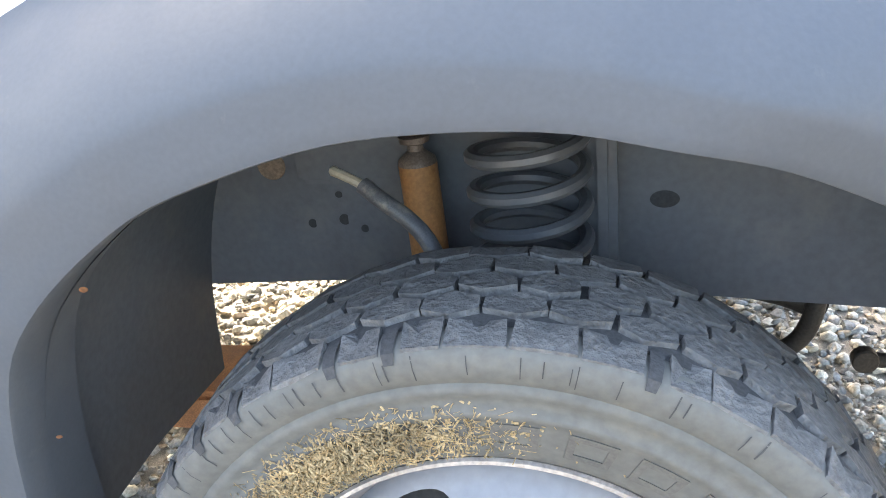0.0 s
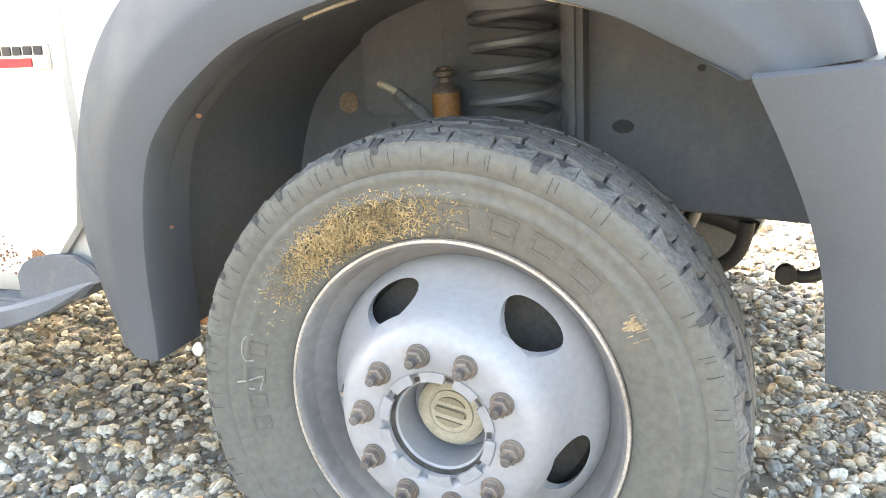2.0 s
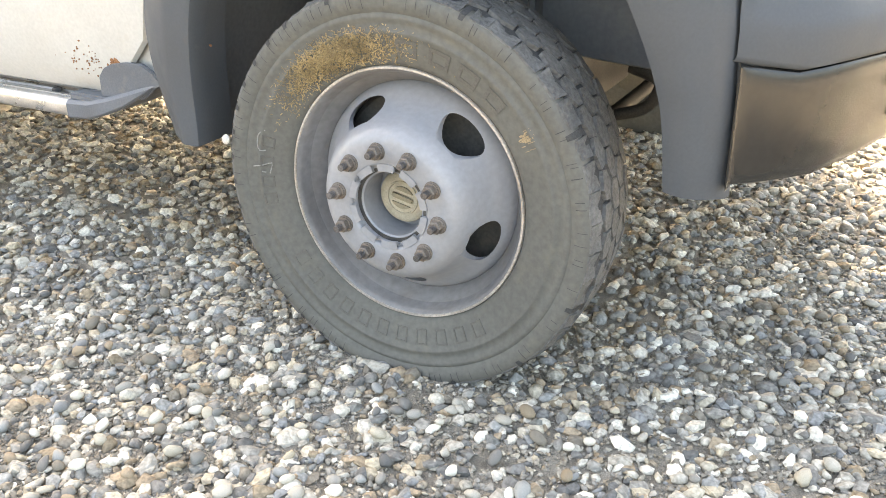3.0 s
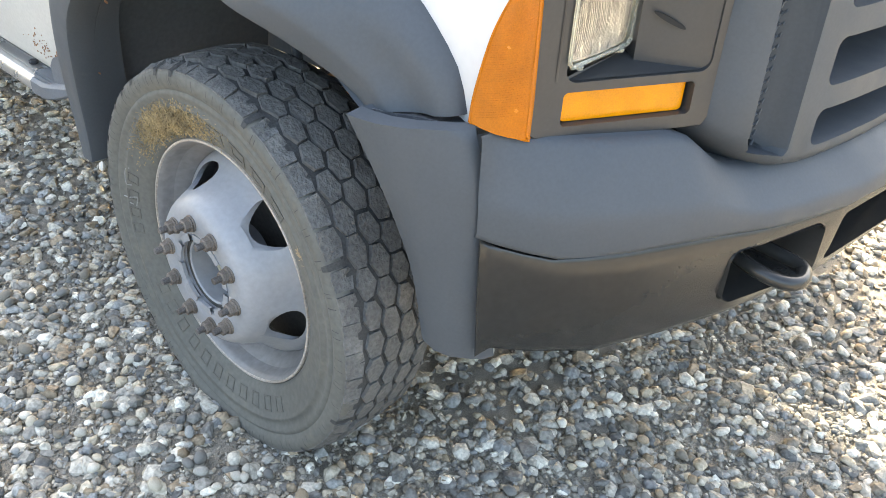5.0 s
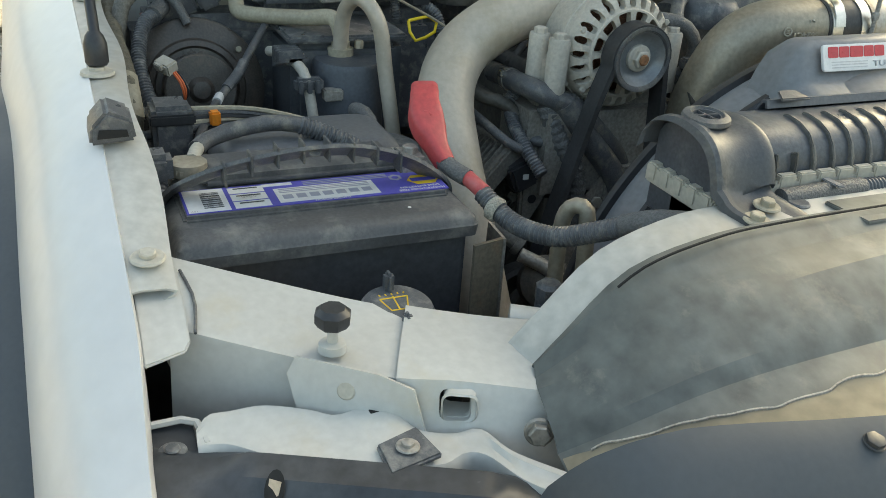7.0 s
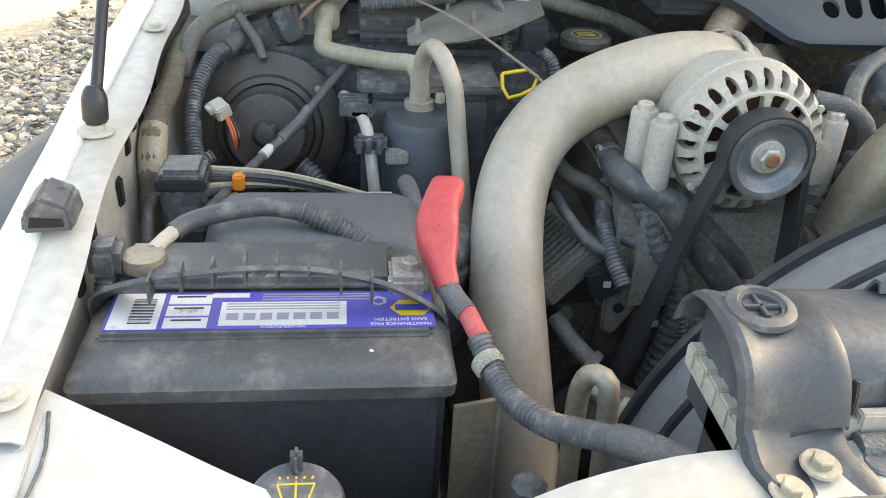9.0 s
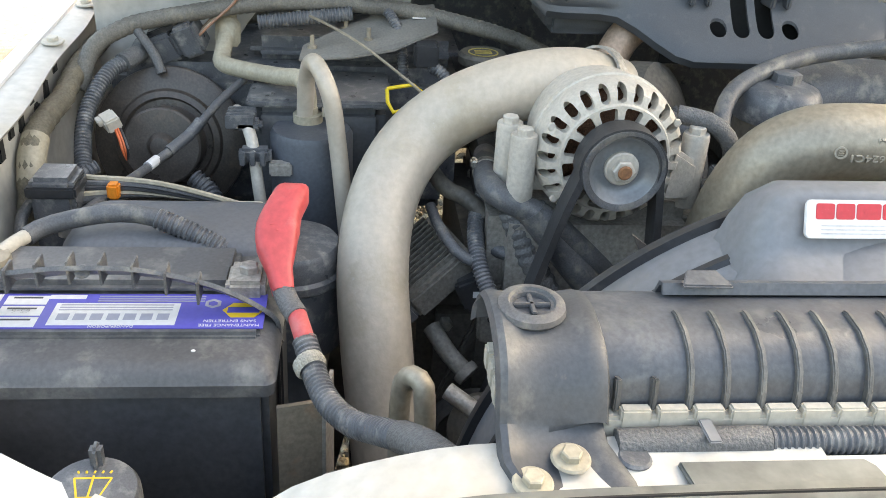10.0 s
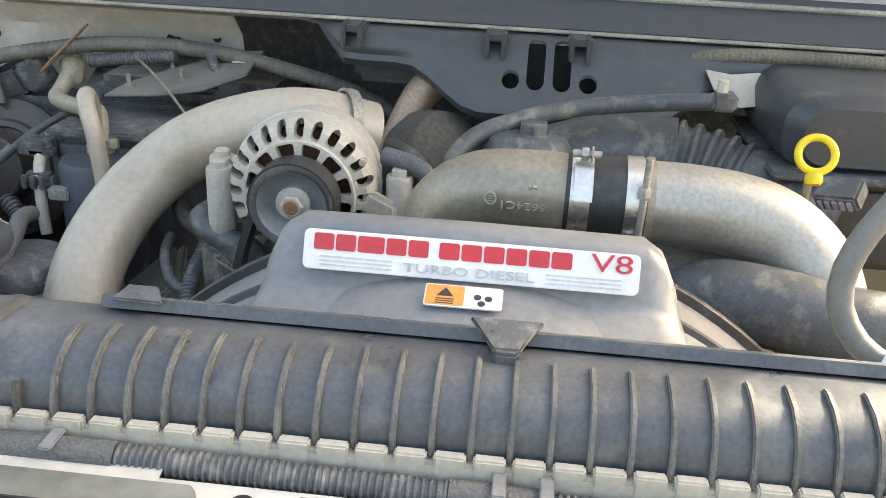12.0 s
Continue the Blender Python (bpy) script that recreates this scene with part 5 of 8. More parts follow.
    part("air_deflector", slab([P(.582, 1.015, 1.2405), P(.582, 1.10, 1.2405), P(.625, 1.11, 1.240), P(.625, 1.02, 1.240)], (0, 0, 1), .004, .001), SHIELD, truck)
    bm = disc(P(.576, .822, 1.2395), (0, 0, 1), .010, .004, 20)
    part("push_pin", bm, BLACK, truck)
    # white brace from the radiator support down to the core support
    rows = []
    for k in range(0, 21):
        p = re[k]
        wd = .034 + .008 * smooth(3, 10, k) + .008 * smooth(12, 20, k)
        row = [p + V((.02, .004, -.010)), p + V((-.004, 0, -.006)), p + V((-wd * .6, -.002, -.002)), p + V((-wd, -.004, -.002)), p + V((-wd - .003, -.004, -.006)), p + V((-wd - .003, -.002, -.06))]
        rows.append([V((q.x, sgn(q.y, flip), q.z)) for q in row])
    part("support_brace", loft(rows), RAIL_WHITE, truck, "curved white brace beside the radiator")
    # fender rail inside the bay
    rows = []
    for k in range(50):
        x = .475 - 1.0 * k / 49
        zt = table([(-.62, 1.31), (-.1, 1.275), (.139, 1.256), (.281, 1.238), (.445, 1.198), (.56, 1.158)], x) - .003
        yi = .329 - .010 * smooth(.0, -.4, x) + .003 * math.sin(x * 23)
        rows.append([P(x, .289, zt - .012), P(x, .293, zt), P(x, .30, zt + .001), P(x, yi - .008, zt), P(x, yi, zt - .003), P(x, yi - .002, zt - .007), P(x, yi - .012, zt - .012), P(x, yi - .015, zt - .05), P(x, yi - .010, 1.12), P(x, yi + .02, 1.03)])
    rail2 = part("fender_rail", thicken(loft(rows), .002), RAIL_WHITE, truck, "white inner fender rail with bolts")
    slots = [(.077, 1.240), (.106, 1.231), (.237, 1.206), (.143, 1.195), (.001, 1.250), (-.017, 1.222), (.045, 1.236), (-.06, 1.235), (-.10, 1.255), (.30, 1.195)]
    for i, (x, z) in enumerate(slots):
        yy = .329 - .010 * smooth(.0, -.4, x) + .003 * math.sin(x * 23) - .0135
        part("rail_slot", box(P(x - .007, yy - .003, z - .010 - .004 * (i % 2)), P(x + .007, yy + .003, z + .010 + .004 * (i % 2)), .002) if not flip else box((x - .006, sgn(yy, True) - .004, z - .014), (x + .006, sgn(yy, True) + .004, z + .014), .002), DARK, rail2)
    for x in (.447, -.12, -.27):
        z = table([(-.62, 1.31), (-.1, 1.275), (.139, 1.256), (.281, 1.238), (.445, 1.198), (.56, 1.158)], x) - .001
        bm = disc(P(x, .309, z), (.1, 0, 1), .0135, .003, 24)
        disc(P(x, .309, z + .0025), (.1, 0, 1), .0065, .005, 16, .001, bm)
        part("rail_bolt", bm, CREAM, rail2, "pale washer bolt")
    bm = slab([P(.440, .296, 1.186), P(.440, .330, 1.184), P(.522, .327, 1.166), P(.530, .322, 1.163), P(.537, .293, 1.160)], (0, 0, -1), .003, .001)
    part("rail_tab", bm, WHITE_DIRTY, truck)
    # thin dark line drawn for the shadow gap beside the tab
    part("tab_edge", tube([P(.444, .332, 1.182), P(.478, .337, 1.174), P(.512, .332, 1.165)], .0013, 8), RUBBER, truck)

# rubber wedge stop and the bonnet strut with its ball socket
bm = slab([(.266, .281, 1.240), (.266, .283, 1.256), (.266, .297, 1.271), (.266, .318, 1.262), (.266, .321, 1.243)], (1, 0, -.12), .036, .003)
wdg = part("wedge_stop", bm, BLACK, truck, "dusty rubber wedge on the fender rail")
part("wedge_slot", slab([(.3021, .288, 1.243), (.3021, .290, 1.251), (.3021, .313, 1.250), (.3021, .314, 1.244)], (1, 0, -.12), .0012), DARK, wdg)
strut = part("hood_strut", tube([(.131, .303, 1.285), (-.25, .300, 1.655)], .0055, 12), BLACK_CLEAN, truck, "black gas strut holding the bonnet")
part("ball_socket", lathe([(0, 0), (.009, 0), (.0115, .004), (.0115, .022), (.009, .030), (.006, .034), (0, .034)], (.139, .302, 1.262), (-.25, 0, 1), 18), BLACK_CLEAN, strut)
part("strut_base", lathe([(0, 0), (.017, 0), (.016, .003), (.008, .004), (.008, .008), (0, .008)], (.139, .301, 1.254), (0, 0, 1), 20), CREAM, strut)

# raised bonnet and cowl
HB, HT = V((-.32, 0, 1.395)), V((.10, 0, 2.42))
hn = V((.92, 0, -.38))
rows = [[(p.x + w.x, y, p.z + w.z) for y in (.30, .34, MID, 1.90, 1.94)] for p, w in ((HB, hn * .0), (HT, hn * .0), (HT, hn * .03), (HB, hn * .03))]
part("bonnet", loft(rows + [rows[0]]), WHITE, truck, "white bonnet raised on its struts")
# ---- engine bay: closing walls and the dark mass of the engine ----
bm = box((-.44, .285, 1.04), (-.40, 1.955, 1.36), .005)
part("firewall", bm, BLACK, truck, "black firewall panel")
bm = box((-.42, .68, .70), (.62, 1.56, .74), .0)
part("bay_undertray", bm, STEEL_DARK, truck)
engine = thing("engine", "grimy dark V8 diesel engine block in the bay", "engine")
blk = part("block", box((-.30, .80, .74), (.165, 1.44, 1.10), .03), ENGINE, engine, "grime-coated iron block")
part("valve_cover", box((-.30, .83, 1.08), (.16, 1.03, 1.17), .025), ENGINE, engine)
part("valve_cover", box((-.30, 1.20, 1.08), (.20, 1.40, 1.17), .025), ENGINE, engine)
part("front_cover", box((.10, .88, .80), (.18, 1.34, 1.14), .03), ENGINE_ALU, engine, "grimy alloy front cover")
part("alternator_mount", box((.06, .80, 1.06), (.17, 1.02, 1.205), .018), ENGINE_ALU, engine, "cast alloy alternator mount")
er = random.Random(21)
for k in range(26):
    x, y = er.uniform(-.28, .14), er.uniform(.78, 1.42)
    s = er.uniform(.012, .035)
    z = 1.12 + er.uniform(-.05, .05)
    m = pose(x, y, z, er.uniform(-20, 20), er.uniform(-20, 20), er.uniform(0, 180))
    part("casting", box((-s, -s * .7, -s * .8), (s, s * .7, s * .8), s * .2, m=m), er.choice([ENGINE, ENGINE, ENGINE_ALU, STEEL_DARK]), engine)
part("turbo_duct", tube([(-.06, .955, 1.21), (-.10, .972, 1.258), (-.12, .992, 1.298), (-.14, 1.025, 1.322), (-.18, 1.07, 1.33)], .0215, 20), mat("heat_browned_steel", (.36, .255, .185), .5, metal=.5, var=.2, bump=.15), engine, "heat-browned turbo pipe")
part("turbo_housing", lathe([(0, 0), (.05, 0), (.065, .015), (.07, .04), (.06, .07), (.03, .08), (0, .08)], (-.08, .99, 1.205), (.5, .6, .4), 24), ENGINE, engine)
part("loop_hose", tube([(.13, .985, 1.292), (.14, 1.016, 1.288), (.142, 1.037, 1.272), (.142, 1.046, 1.252), (.14, 1.041, 1.226), (.14, 1.020, 1.215)], .0095, 12), TAPE, engine, "taped hose loop")
part("coolant_pipe", tube([(-.02, .97, 1.255), (.03, 1.0, 1.258), (.06, 1.02, 1.25), (.075, 1.04, 1.22), (.08, 1.04, 1.15)], .011, 12), RUBBER, engine)
part("taped_loom", tube([(-.10, 1.02, 1.27), (-.08, 1.035, 1.245), (-.04, 1.045, 1.235), (0, 1.05, 1.23), (.04, 1.05, 1.2)], .010, 10), TAPE, engine)
part("injector_rail", tube([(-.25, .9, 1.18), (.0, .89, 1.185), (.15, .88, 1.17)], .012, 10), STEEL_DARK, engine)

# control module with finned heat sink, below the pipe
ficm = thing("control_module", "dusty finned alloy control module beside the engine", "control module")
M = pose(.125, .742, 1.118, 38, 0, 18) @ Matrix.Scale(.82, 4)
part("body", box((-.06, -.05, -.02), (.06, .05, .015), .004, m=M), FINS, ficm)
for k in range(11):
    part("fin", box((-.055 + .010 * k, -.048, .014), (-.0515 + .010 * k, .035, .022), .0008, m=M), FINS, ficm)
part("connector", box((.015, -.075, -.015), (.06, -.05, .02), .003, m=M), BLACK, ficm)
part("loom", tube([(.20, .80, 1.12), (.17, .79, 1.145), (.13, .79, 1.165), (.10, .80, 1.185), (.09, .82, 1.20)], .009, 12, wavy=(.004, .0012)), BLACK, ficm)
bk = thing("steel_bracket", "bent grimy steel bracket on the engine front", "bracket")
part("plate", slab([(.26, .815, 1.09), (.255, .86, 1.14), (.25, .89, 1.12), (.255, .85, 1.05)], (1, -.3, .3), .004, .001), ENGINE_ALU, bk)
part("bolt", hexnut((.262, .85, 1.10), (1, -.3, .3), .008, .006), BRIGHT, bk)

# grimy front-end clutter seen past the belt
part("front_bracket", slab([(.275, .800, 1.035), (.262, .838, 1.085), (.258, .872, 1.100), (.262, .880, 1.070), (.275, .845, 1.015), (.285, .815, 1.00)], (1, -.25, .35), .004, .001), ENGINE_ALU, engine, "bent steel bracket with a round hole")
part("bracket_hole", disc((.272, .850, 1.066), (1, -.25, .35), .008, .0012, 16, 0), DARK, engine)
part("bracket_bolt", hexnut((.282, .828, 1.040), (1, -.25, .35), .009, .007), BRIGHT, engine)
part("cross_tube", tube([(.24, .758, 1.035), (.262, .79, 1.020), (.28, .81, 1.00)], .009, 12), ENGINE_ALU, engine)
part("tube_flange", lathe([(0, 0), (.015, 0), (.016, .004), (.015, .010), (0, .012)], (.262, .79, 1.020), (.5, .7, -.4), 18), ENGINE_ALU, engine)
part("pump_body", lathe([(0, 0), (.032, 0), (.036, .012), (.034, .03), (.02, .038), (0, .04)], (.235, .80, .985), (.8, -.3, .5), 24), ENGINE, engine)
part("square_plug", box((.228, .790, 1.082), (.250, .812, 1.098), .003), BLACK, engine)
part("plug_mark", box((.2502, .796, 1.086), (.2508, .806, 1.094), 0), LABEL_WHITE, engine)
BACK = Matrix.Translation((-.081, .050, -.036))
for ob in [o for o in engine.children if o.name.split(".")[0] in ("front_bracket", "bracket_hole", "bracket_bolt", "square_plug", "plug_mark")] + list(bk.children):
    ob.data.transform(BACK)
part("timing_cover", box((.085, .735, .86), (.130, .90, 1.075), .02), ENGINE, engine, "brown grimed timing cover")
for y, z, r in ((.765, 1.045, .011), (.800, 1.062, .009), (.845, 1.052, .010), (.782, .985, .010), (.835, .965, .011)):
    part("cover_bolt", hexnut((.129, y, z), (1, 0, 0), r * .75, .010), FINS, engine)
part("cover_rib", slab([(.130, .740, .90), (.130, .752, .90), (.130, .815, 1.070), (.130, .803, 1.070)], (1, 0, 0), .010, .003), ENGINE, engine)
part("cover_rib", slab([(.130, .86, .90), (.130, .87, .90), (.130, .835, 1.070), (.130, .825, 1.070)], (1, 0, 0), .010, .003), ENGINE, engine)
part("tensioner_arm", slab([(.150, .795, 1.098), (.150, .838, 1.118), (.150, .850, 1.098), (.150, .812, 1.035), (.150, .797, 1.040)], (1, 0, 0), .012, .003), FINS, engine, "grimy cast tensioner arm")
part("arm_bolt", hexnut((.162, .832, 1.103), (1, 0, 0), .008, .007), ENGINE_ALU, engine)
part("arm_slot", disc((.1622, .812, 1.070), (1, 0, 0), .006, .0012, 14, 0), DARK, engine)
part("sensor_block", box((.150, .772, 1.090), (.178, .806, 1.128), .004, m=Matrix.Translation((.164, .789, 1.109)) @ Matrix.Rotation(radians(24), 4, "X") @ Matrix.Translation((-.164, -.789, -1.109))), BLACK_CLEAN, engine, "black sensor block")
part("block_mark", box((.1782, .786, 1.106), (.1790, .794, 1.113), 0), LABEL_WHITE, engine)
part("coolant_stub", tube([(.15, .748, 1.052), (.175, .765, 1.035), (.19, .782, 1.022)], .010, 12), FINS, engine)
part("stub_ring", lathe([(0, 0), (.0135, 0), (.0145, .003), (.0135, .010), (0, .011)], (.188, .780, 1.023), (.6, .7, -.5), 18), FINS, engine)
part("small_hose", tube([(.10, .745, 1.172), (.135, .752, 1.165), (.165, .770, 1.150), (.170, .790, 1.142)], .006, 10), RUBBER, engine)
part("small_hose", tube([(.12, .80, 1.155), (.15, .812, 1.145), (.16, .835, 1.150), (.15, .86, 1.165)], .0075, 10), RUBBER, engine)
part("small_hose", tube([(.11, .86, 1.12), (.165, .862, 1.10), (.185, .875, 1.06), (.19, .885, .98)], .008, 10, wavy=(.005, .001)), TAPE, engine)
part("grime_pipe", tube([(.06, .742, 1.205), (.09, .760, 1.190), (.11, .785, 1.185), (.12, .80, 1.17)], .009, 10), ENGINE, engine)
part("lower_pulley", lathe([(0, 0), (.050, 0), (.054, .004), (.054, .022), (.048, .026), (.03, .014), (0, .014)], (.165, .80, .93), (1, 0, 0), 36), STEEL_DARK, engine)
part("fan_hub", lathe([(0, 0), (.045, 0), (.05, .01), (.05, .03), (.03, .04), (0, .042)], (.31, 1.02, .98), (1, 0, 0), 28), ENGINE_ALU, engine)
for a in range(7):
    t = 2 * math.pi * a / 7
    c, sn_ = math.cos(t), math.sin(t)
    part("fan_blade", slab([(.335, 1.02 + .05 * c - .02 * sn_, .98 + .05 * sn_ + .02 * c), (.335, 1.02 + .22 * c - .03 * sn_, .98 + .22 * sn_ + .03 * c), (.320, 1.02 + .22 * c + .04 * sn_, .98 + .22 * sn_ - .04 * c), (.320, 1.02 + .05 * c + .02 * sn_, .98 + .05 * sn_ - .02 * c)], (1, 0, 0), .004, .001), BLACK_CLEAN, engine)

# ---- charge pipe, big tan pipe rising beside the battery ----
cp = thing("charge_pipe", "large tan metal charge air pipe bending over the engine", "pipe")
part("pipe", tube([(.32, .710, .86), (.275, .700, .965), (.225, .687, 1.075), (.177, .683, 1.150), (.120, .697, 1.201), (.079, .730, 1.240), (.068, .778, 1.273), (.06, .84, 1.294), (.05, .895, 1.298), (.02, .95, 1.280)], .0358, 32, n=60), PIPE, cp)
part("clamp", lathe([(.0355, -.006), (.0385, -.006), (.0385, .006), (.0355, .006)], (.035, .925, 1.294), (-.5, .8, -.2), 32, closed=True), ENGINE_ALU, cp)

# ---- alternator ----
AC = V((.208, .912, 1.263))
AX = V((1, .03, .02)).normalized()
alt = thing("alternator", "dull cast aluminium alternator with black ribbed belt pulley", "alternator")
u, w, v = frame_of(AX)
hub = AC - AX * .030
prof = [(.020, .006), (.034, .0055), (.0535, .004), (.0550, .0015), (.0575, .0010), (.0655, -.0020), (.0705, -.0095), (.0725, -.020), (.0728, -.034), (.0745, -.035), (.0748, -.041), (.0690, -.043), (.0680, -.085), (.064, -.098), (.05, -.106), (0, -.106), (0, -.09), (.052, -.09), (.061, -.08), (.064, -.03), (.0605, -.012), (.050, -.005), (.020, -.004)]
hs = part("housing", lathe(prof, hub, AX, 72, closed=True), ALU, alt)
cuts = []
for k in range(24):
    a = 2 * math.pi * k / 24
    d, tg = u * math.cos(a) + v * math.sin(a), -u * math.sin(a) + v * math.cos(a)
    ol = rounded(.0160, .0090, .0040, 3)
    cuts.append(loft([[hub + d * (.0635 + p) + tg * q + AX * h for p, q in ol] for h in (-.025, .03)], True, True))
for k in range(12):
    a = 2 * math.pi * (k + .5) / 12
    d, tg = u * math.cos(a) + v * math.sin(a), -u * math.sin(a) + v * math.cos(a)
    ol = rounded(.0165, .0160, .003, 2)
    cuts.append(loft([[hub + d * (.0430 + p) + tg * q * (1 + p * 20) + AX * h for p, q in ol] for h in (-.025, .03)], True, True))
join = bmesh.new()
for c in cuts:
    tmp = bpy.data.meshes.new("tmp")
    bmesh.ops.recalc_face_normals(c, faces=c.faces)
    c.to_mesh(tmp)
    c.free()
    join.from_mesh(tmp)
    bpy.data.meshes.remove(tmp)
carve(hs, [join])
for p in hs.data.polygons:
    p.use_smooth = True
hs.data.set_sharp_from_angle(angle=radians(35))
part("winding", lathe([(0, -.03), (.046, -.028), (.058, -.034), (.064, -.05), (.064, -.085), (0, -.085)], hub, AX, 40), mat("copper_windings", (.12, .055, .03), .5, metal=.4, var=.4, scale=120, bump=.6), alt, "dark copper windings")
pul = part("pulley", lathe([(.0, -.008), (.032, -.008), (.033, .004), (.0365, .006), (.0395, .006), (.0400, .003), (.0400, -.001), (.035, -.003), (.0365, -.006), (.0365, -.019), (.0375, -.022), (.034, -.024), (0, -.024)], AC + AX * .0, AX, 56), RUBBER, alt, "black ribbed pulley")
part("pulley_face", lathe([(.014, -.0065), (.022, -.0065), (.0285, -.003), (.0320, .0035), (.0330, .0045), (.0330, -.009), (.014, -.009)], AC, AX, 48, closed=True), mat("pulley_face_grey", (.20, .21, .22), .4, metal=.3, var=.1, bump=.05), alt)
bm = hexnut(AC - AX * .004, AX, .0112, .010)
disc(AC - AX * .008, AX, .0165, .007, 28, .0015, bm)
part("shaft_nut", bm, ALU, alt, "dull shaft nut and washer")
part("shaft_end", disc(AC + AX * .006, AX, .007, .003, 16), RUST, alt)
for cy, cz, x0 in ((.818, 1.232, .125), (1.003, 1.232, .145)):
    for dx in (0.0, .034) if cy < .9 else (0.0,):
        part("mount_ear", lathe([(0, 0), (.0125, 0), (.0135, .004), (.0135, .075), (.0125, .078), (0, .078)], (x0 + dx, cy + dx * .25, 1.20), (0, 0, 1), 20), ALU, alt)
        part("mount_bolt", hexnut((x0 + dx, cy + dx * .25, 1.278), (0, 0, 1), .0085, .007), ALU, alt)
    s = 1 if cy > AC.y else -1
    part("ear_web", slab([(x0 + .004, cy, 1.212), (x0 + .004, cy, 1.252), (x0 + .014, AC.y + s * .060, 1.272), (x0 + .014, AC.y + s * .055, 1.215)], (1, 0, 0), .014, .004), ALU, alt)
for a in (25, 150, 215, 320):
    a = radians(a)
    part("through_bolt", hexnut(hub + (u * math.cos(a) + v * math.sin(a)) * .069 - AX * .008, AX, .0042, .004), ALU, alt)

# ---- accessory belt ----
belt = thing("serpentine_belt", "black ribbed rubber drive belt on the pulleys", "belt")


def strap(pts, half, thick, wdir, n=None):
    n = n or max(8, len(pts) * 8)
    C = curve(pts, n)
    rows = []
    for i, c in enumerate(C):
        t = (C[min(i + 1, n - 1)] - C[max(i - 1, 0)]).normalized()
        wv = (V(wdir) - t * V(wdir).dot(t)).normalized()
        nv = t.cross(wv)
        rows.append([c + wv * half + nv * thick, c - wv * half + nv * thick, c - wv * half - nv * thick, c + wv * half - nv * thick])
    return loft(rows, True, True)


bx = AC - AX * .0085
ring = [bx + V((0, -.0385 * math.cos(radians(t)), .0385 * math.sin(radians(t)))) for t in range(-14, 195, 13)]
part("belt_run", strap([(bx.x, .782, .90), (bx.x, .802, .985), (bx.x, .851, 1.174), (bx.x, .864, 1.222)] + ring + [(bx.x, .953, 1.22), (bx.x, .960, 1.14), (bx.x, .965, 1.05)], .0130, .0036, (1, 0, 0), n=90), mat("worn_belt_rubber", (.035, .035, .037), .55, var=.2, bump=.1), belt)
part("idler_pulley", lathe([(0, 0), (.035, 0), (.038, .004), (.038, .022), (.03, .024), (0, .02)], (.20, .80, .93), (1, 0, 0), 32), STEEL_DARK, belt)

# upper radiator hose below the alternator, lower hoses
hose = thing("coolant_hose", "blue-black rubber coolant hose with a worm clamp", "hose")
part("hose", tube([(.02, .812, 1.200), (.075, .805, 1.207), (.13, .799, 1.214), (.154, .804, 1.214), (.162, .828, 1.203), (.168, .855, 1.192), (.167, .903, 1.150), (.155, .952, 1.102), (.14, .978, 1.047)], .0135, 16), RUBBER, hose)
part("hose_clamp", lathe([(.0135, -.006), (.0150, -.006), (.0150, .006), (.0135, .006)], (.085, .804, 1.208), (1, -.1, .12), 24, closed=True), ENGINE_ALU, hose)
part("clamp_screw", box((.080, .786, 1.212), (.092, .794, 1.222), .002), BRIGHT, hose)
hose = thing("coolant_hose", "black rubber hose crossing the engine front", "hose")
part("hose", tube([(.165, .84, 1.20), (.172, .885, 1.145), (.178, .925, 1.095), (.18, .95, 1.03)], .016, 14), RUBBER, hose)
hose = thing("coolant_hose", "curved dusty tan metal coolant tube by the radiator", "hose")
part("hose", tube([(.42, .700, 1.02), (.412, .699, 1.12), (.411, .700, 1.165), (.416, .705, 1.182), (.425, .713, 1.184), (.429, .716, 1.172), (.433, .718, 1.11), (.440, .720, .98)], .0082, 14, n=60), TAN_ALU, hose)
hose = thing("taped_hose", "wrapped black hose down the engine front", "hose")
part("hose", tube([(.155, .82, 1.195), (.165, .84, 1.15), (.172, .865, 1.11), (.178, .868, 1.06), (.18, .85, .98)], .013, 12, wavy=(.01, .0012)), TAPE, hose)

# ---- radiator ----
rad = thing("radiator", "black plastic radiator tank with ribs and pale crimped header", "radiator")
Y0, Y1 = .760, 1.535
sec = [(.452, 1.19), (.452, 1.278), (.458, 1.292), (.470, 1.300), (.488, 1.305), (.506, 1.3065), (.520, 1.3035), (.532, 1.296), (.540, 1.284), (.544, 1.268), (.5455, 1.252), (.5455, 1.19)]
low_top = lambda pts: [(x, z if z < 1.254 else 1.254 + (z - 1.254) * .72) for x, z in pts]
sec = low_top(sec)
rows = []
for y, k in ((Y0, .90), (Y0 + .006, .98), (Y0 + .012, 1), (.9, 1), (1.1, 1), (1.3, 1), (Y1 - .012, 1), (Y1, .95)):
    rows.append([(.498 + (x - .498) * k, y, 1.25 + (z - 1.25) * k) for x, z in sec])
tank = part("tank", loft(rows, True, True), TANK, rad, "ribbed black plastic tank")
full_rib = [(.500, 1.3085), (.506, 1.3105), (.5225, 1.3075), (.5355, 1.299), (.5435, 1.286), (.5482, 1.269), (.5500, 1.258), (.5500, 1.254), (.540, 1.254), (.535, 1.29), (.51, 1.302), (.500, 1.304)]
full_rib = low_top(full_rib)
short_rib = low_top([(.5475, 1.284), (.5500, 1.270), (.5500, 1.254), (.540, 1.254), (.540, 1.28)])
N0 = .816
k = 0
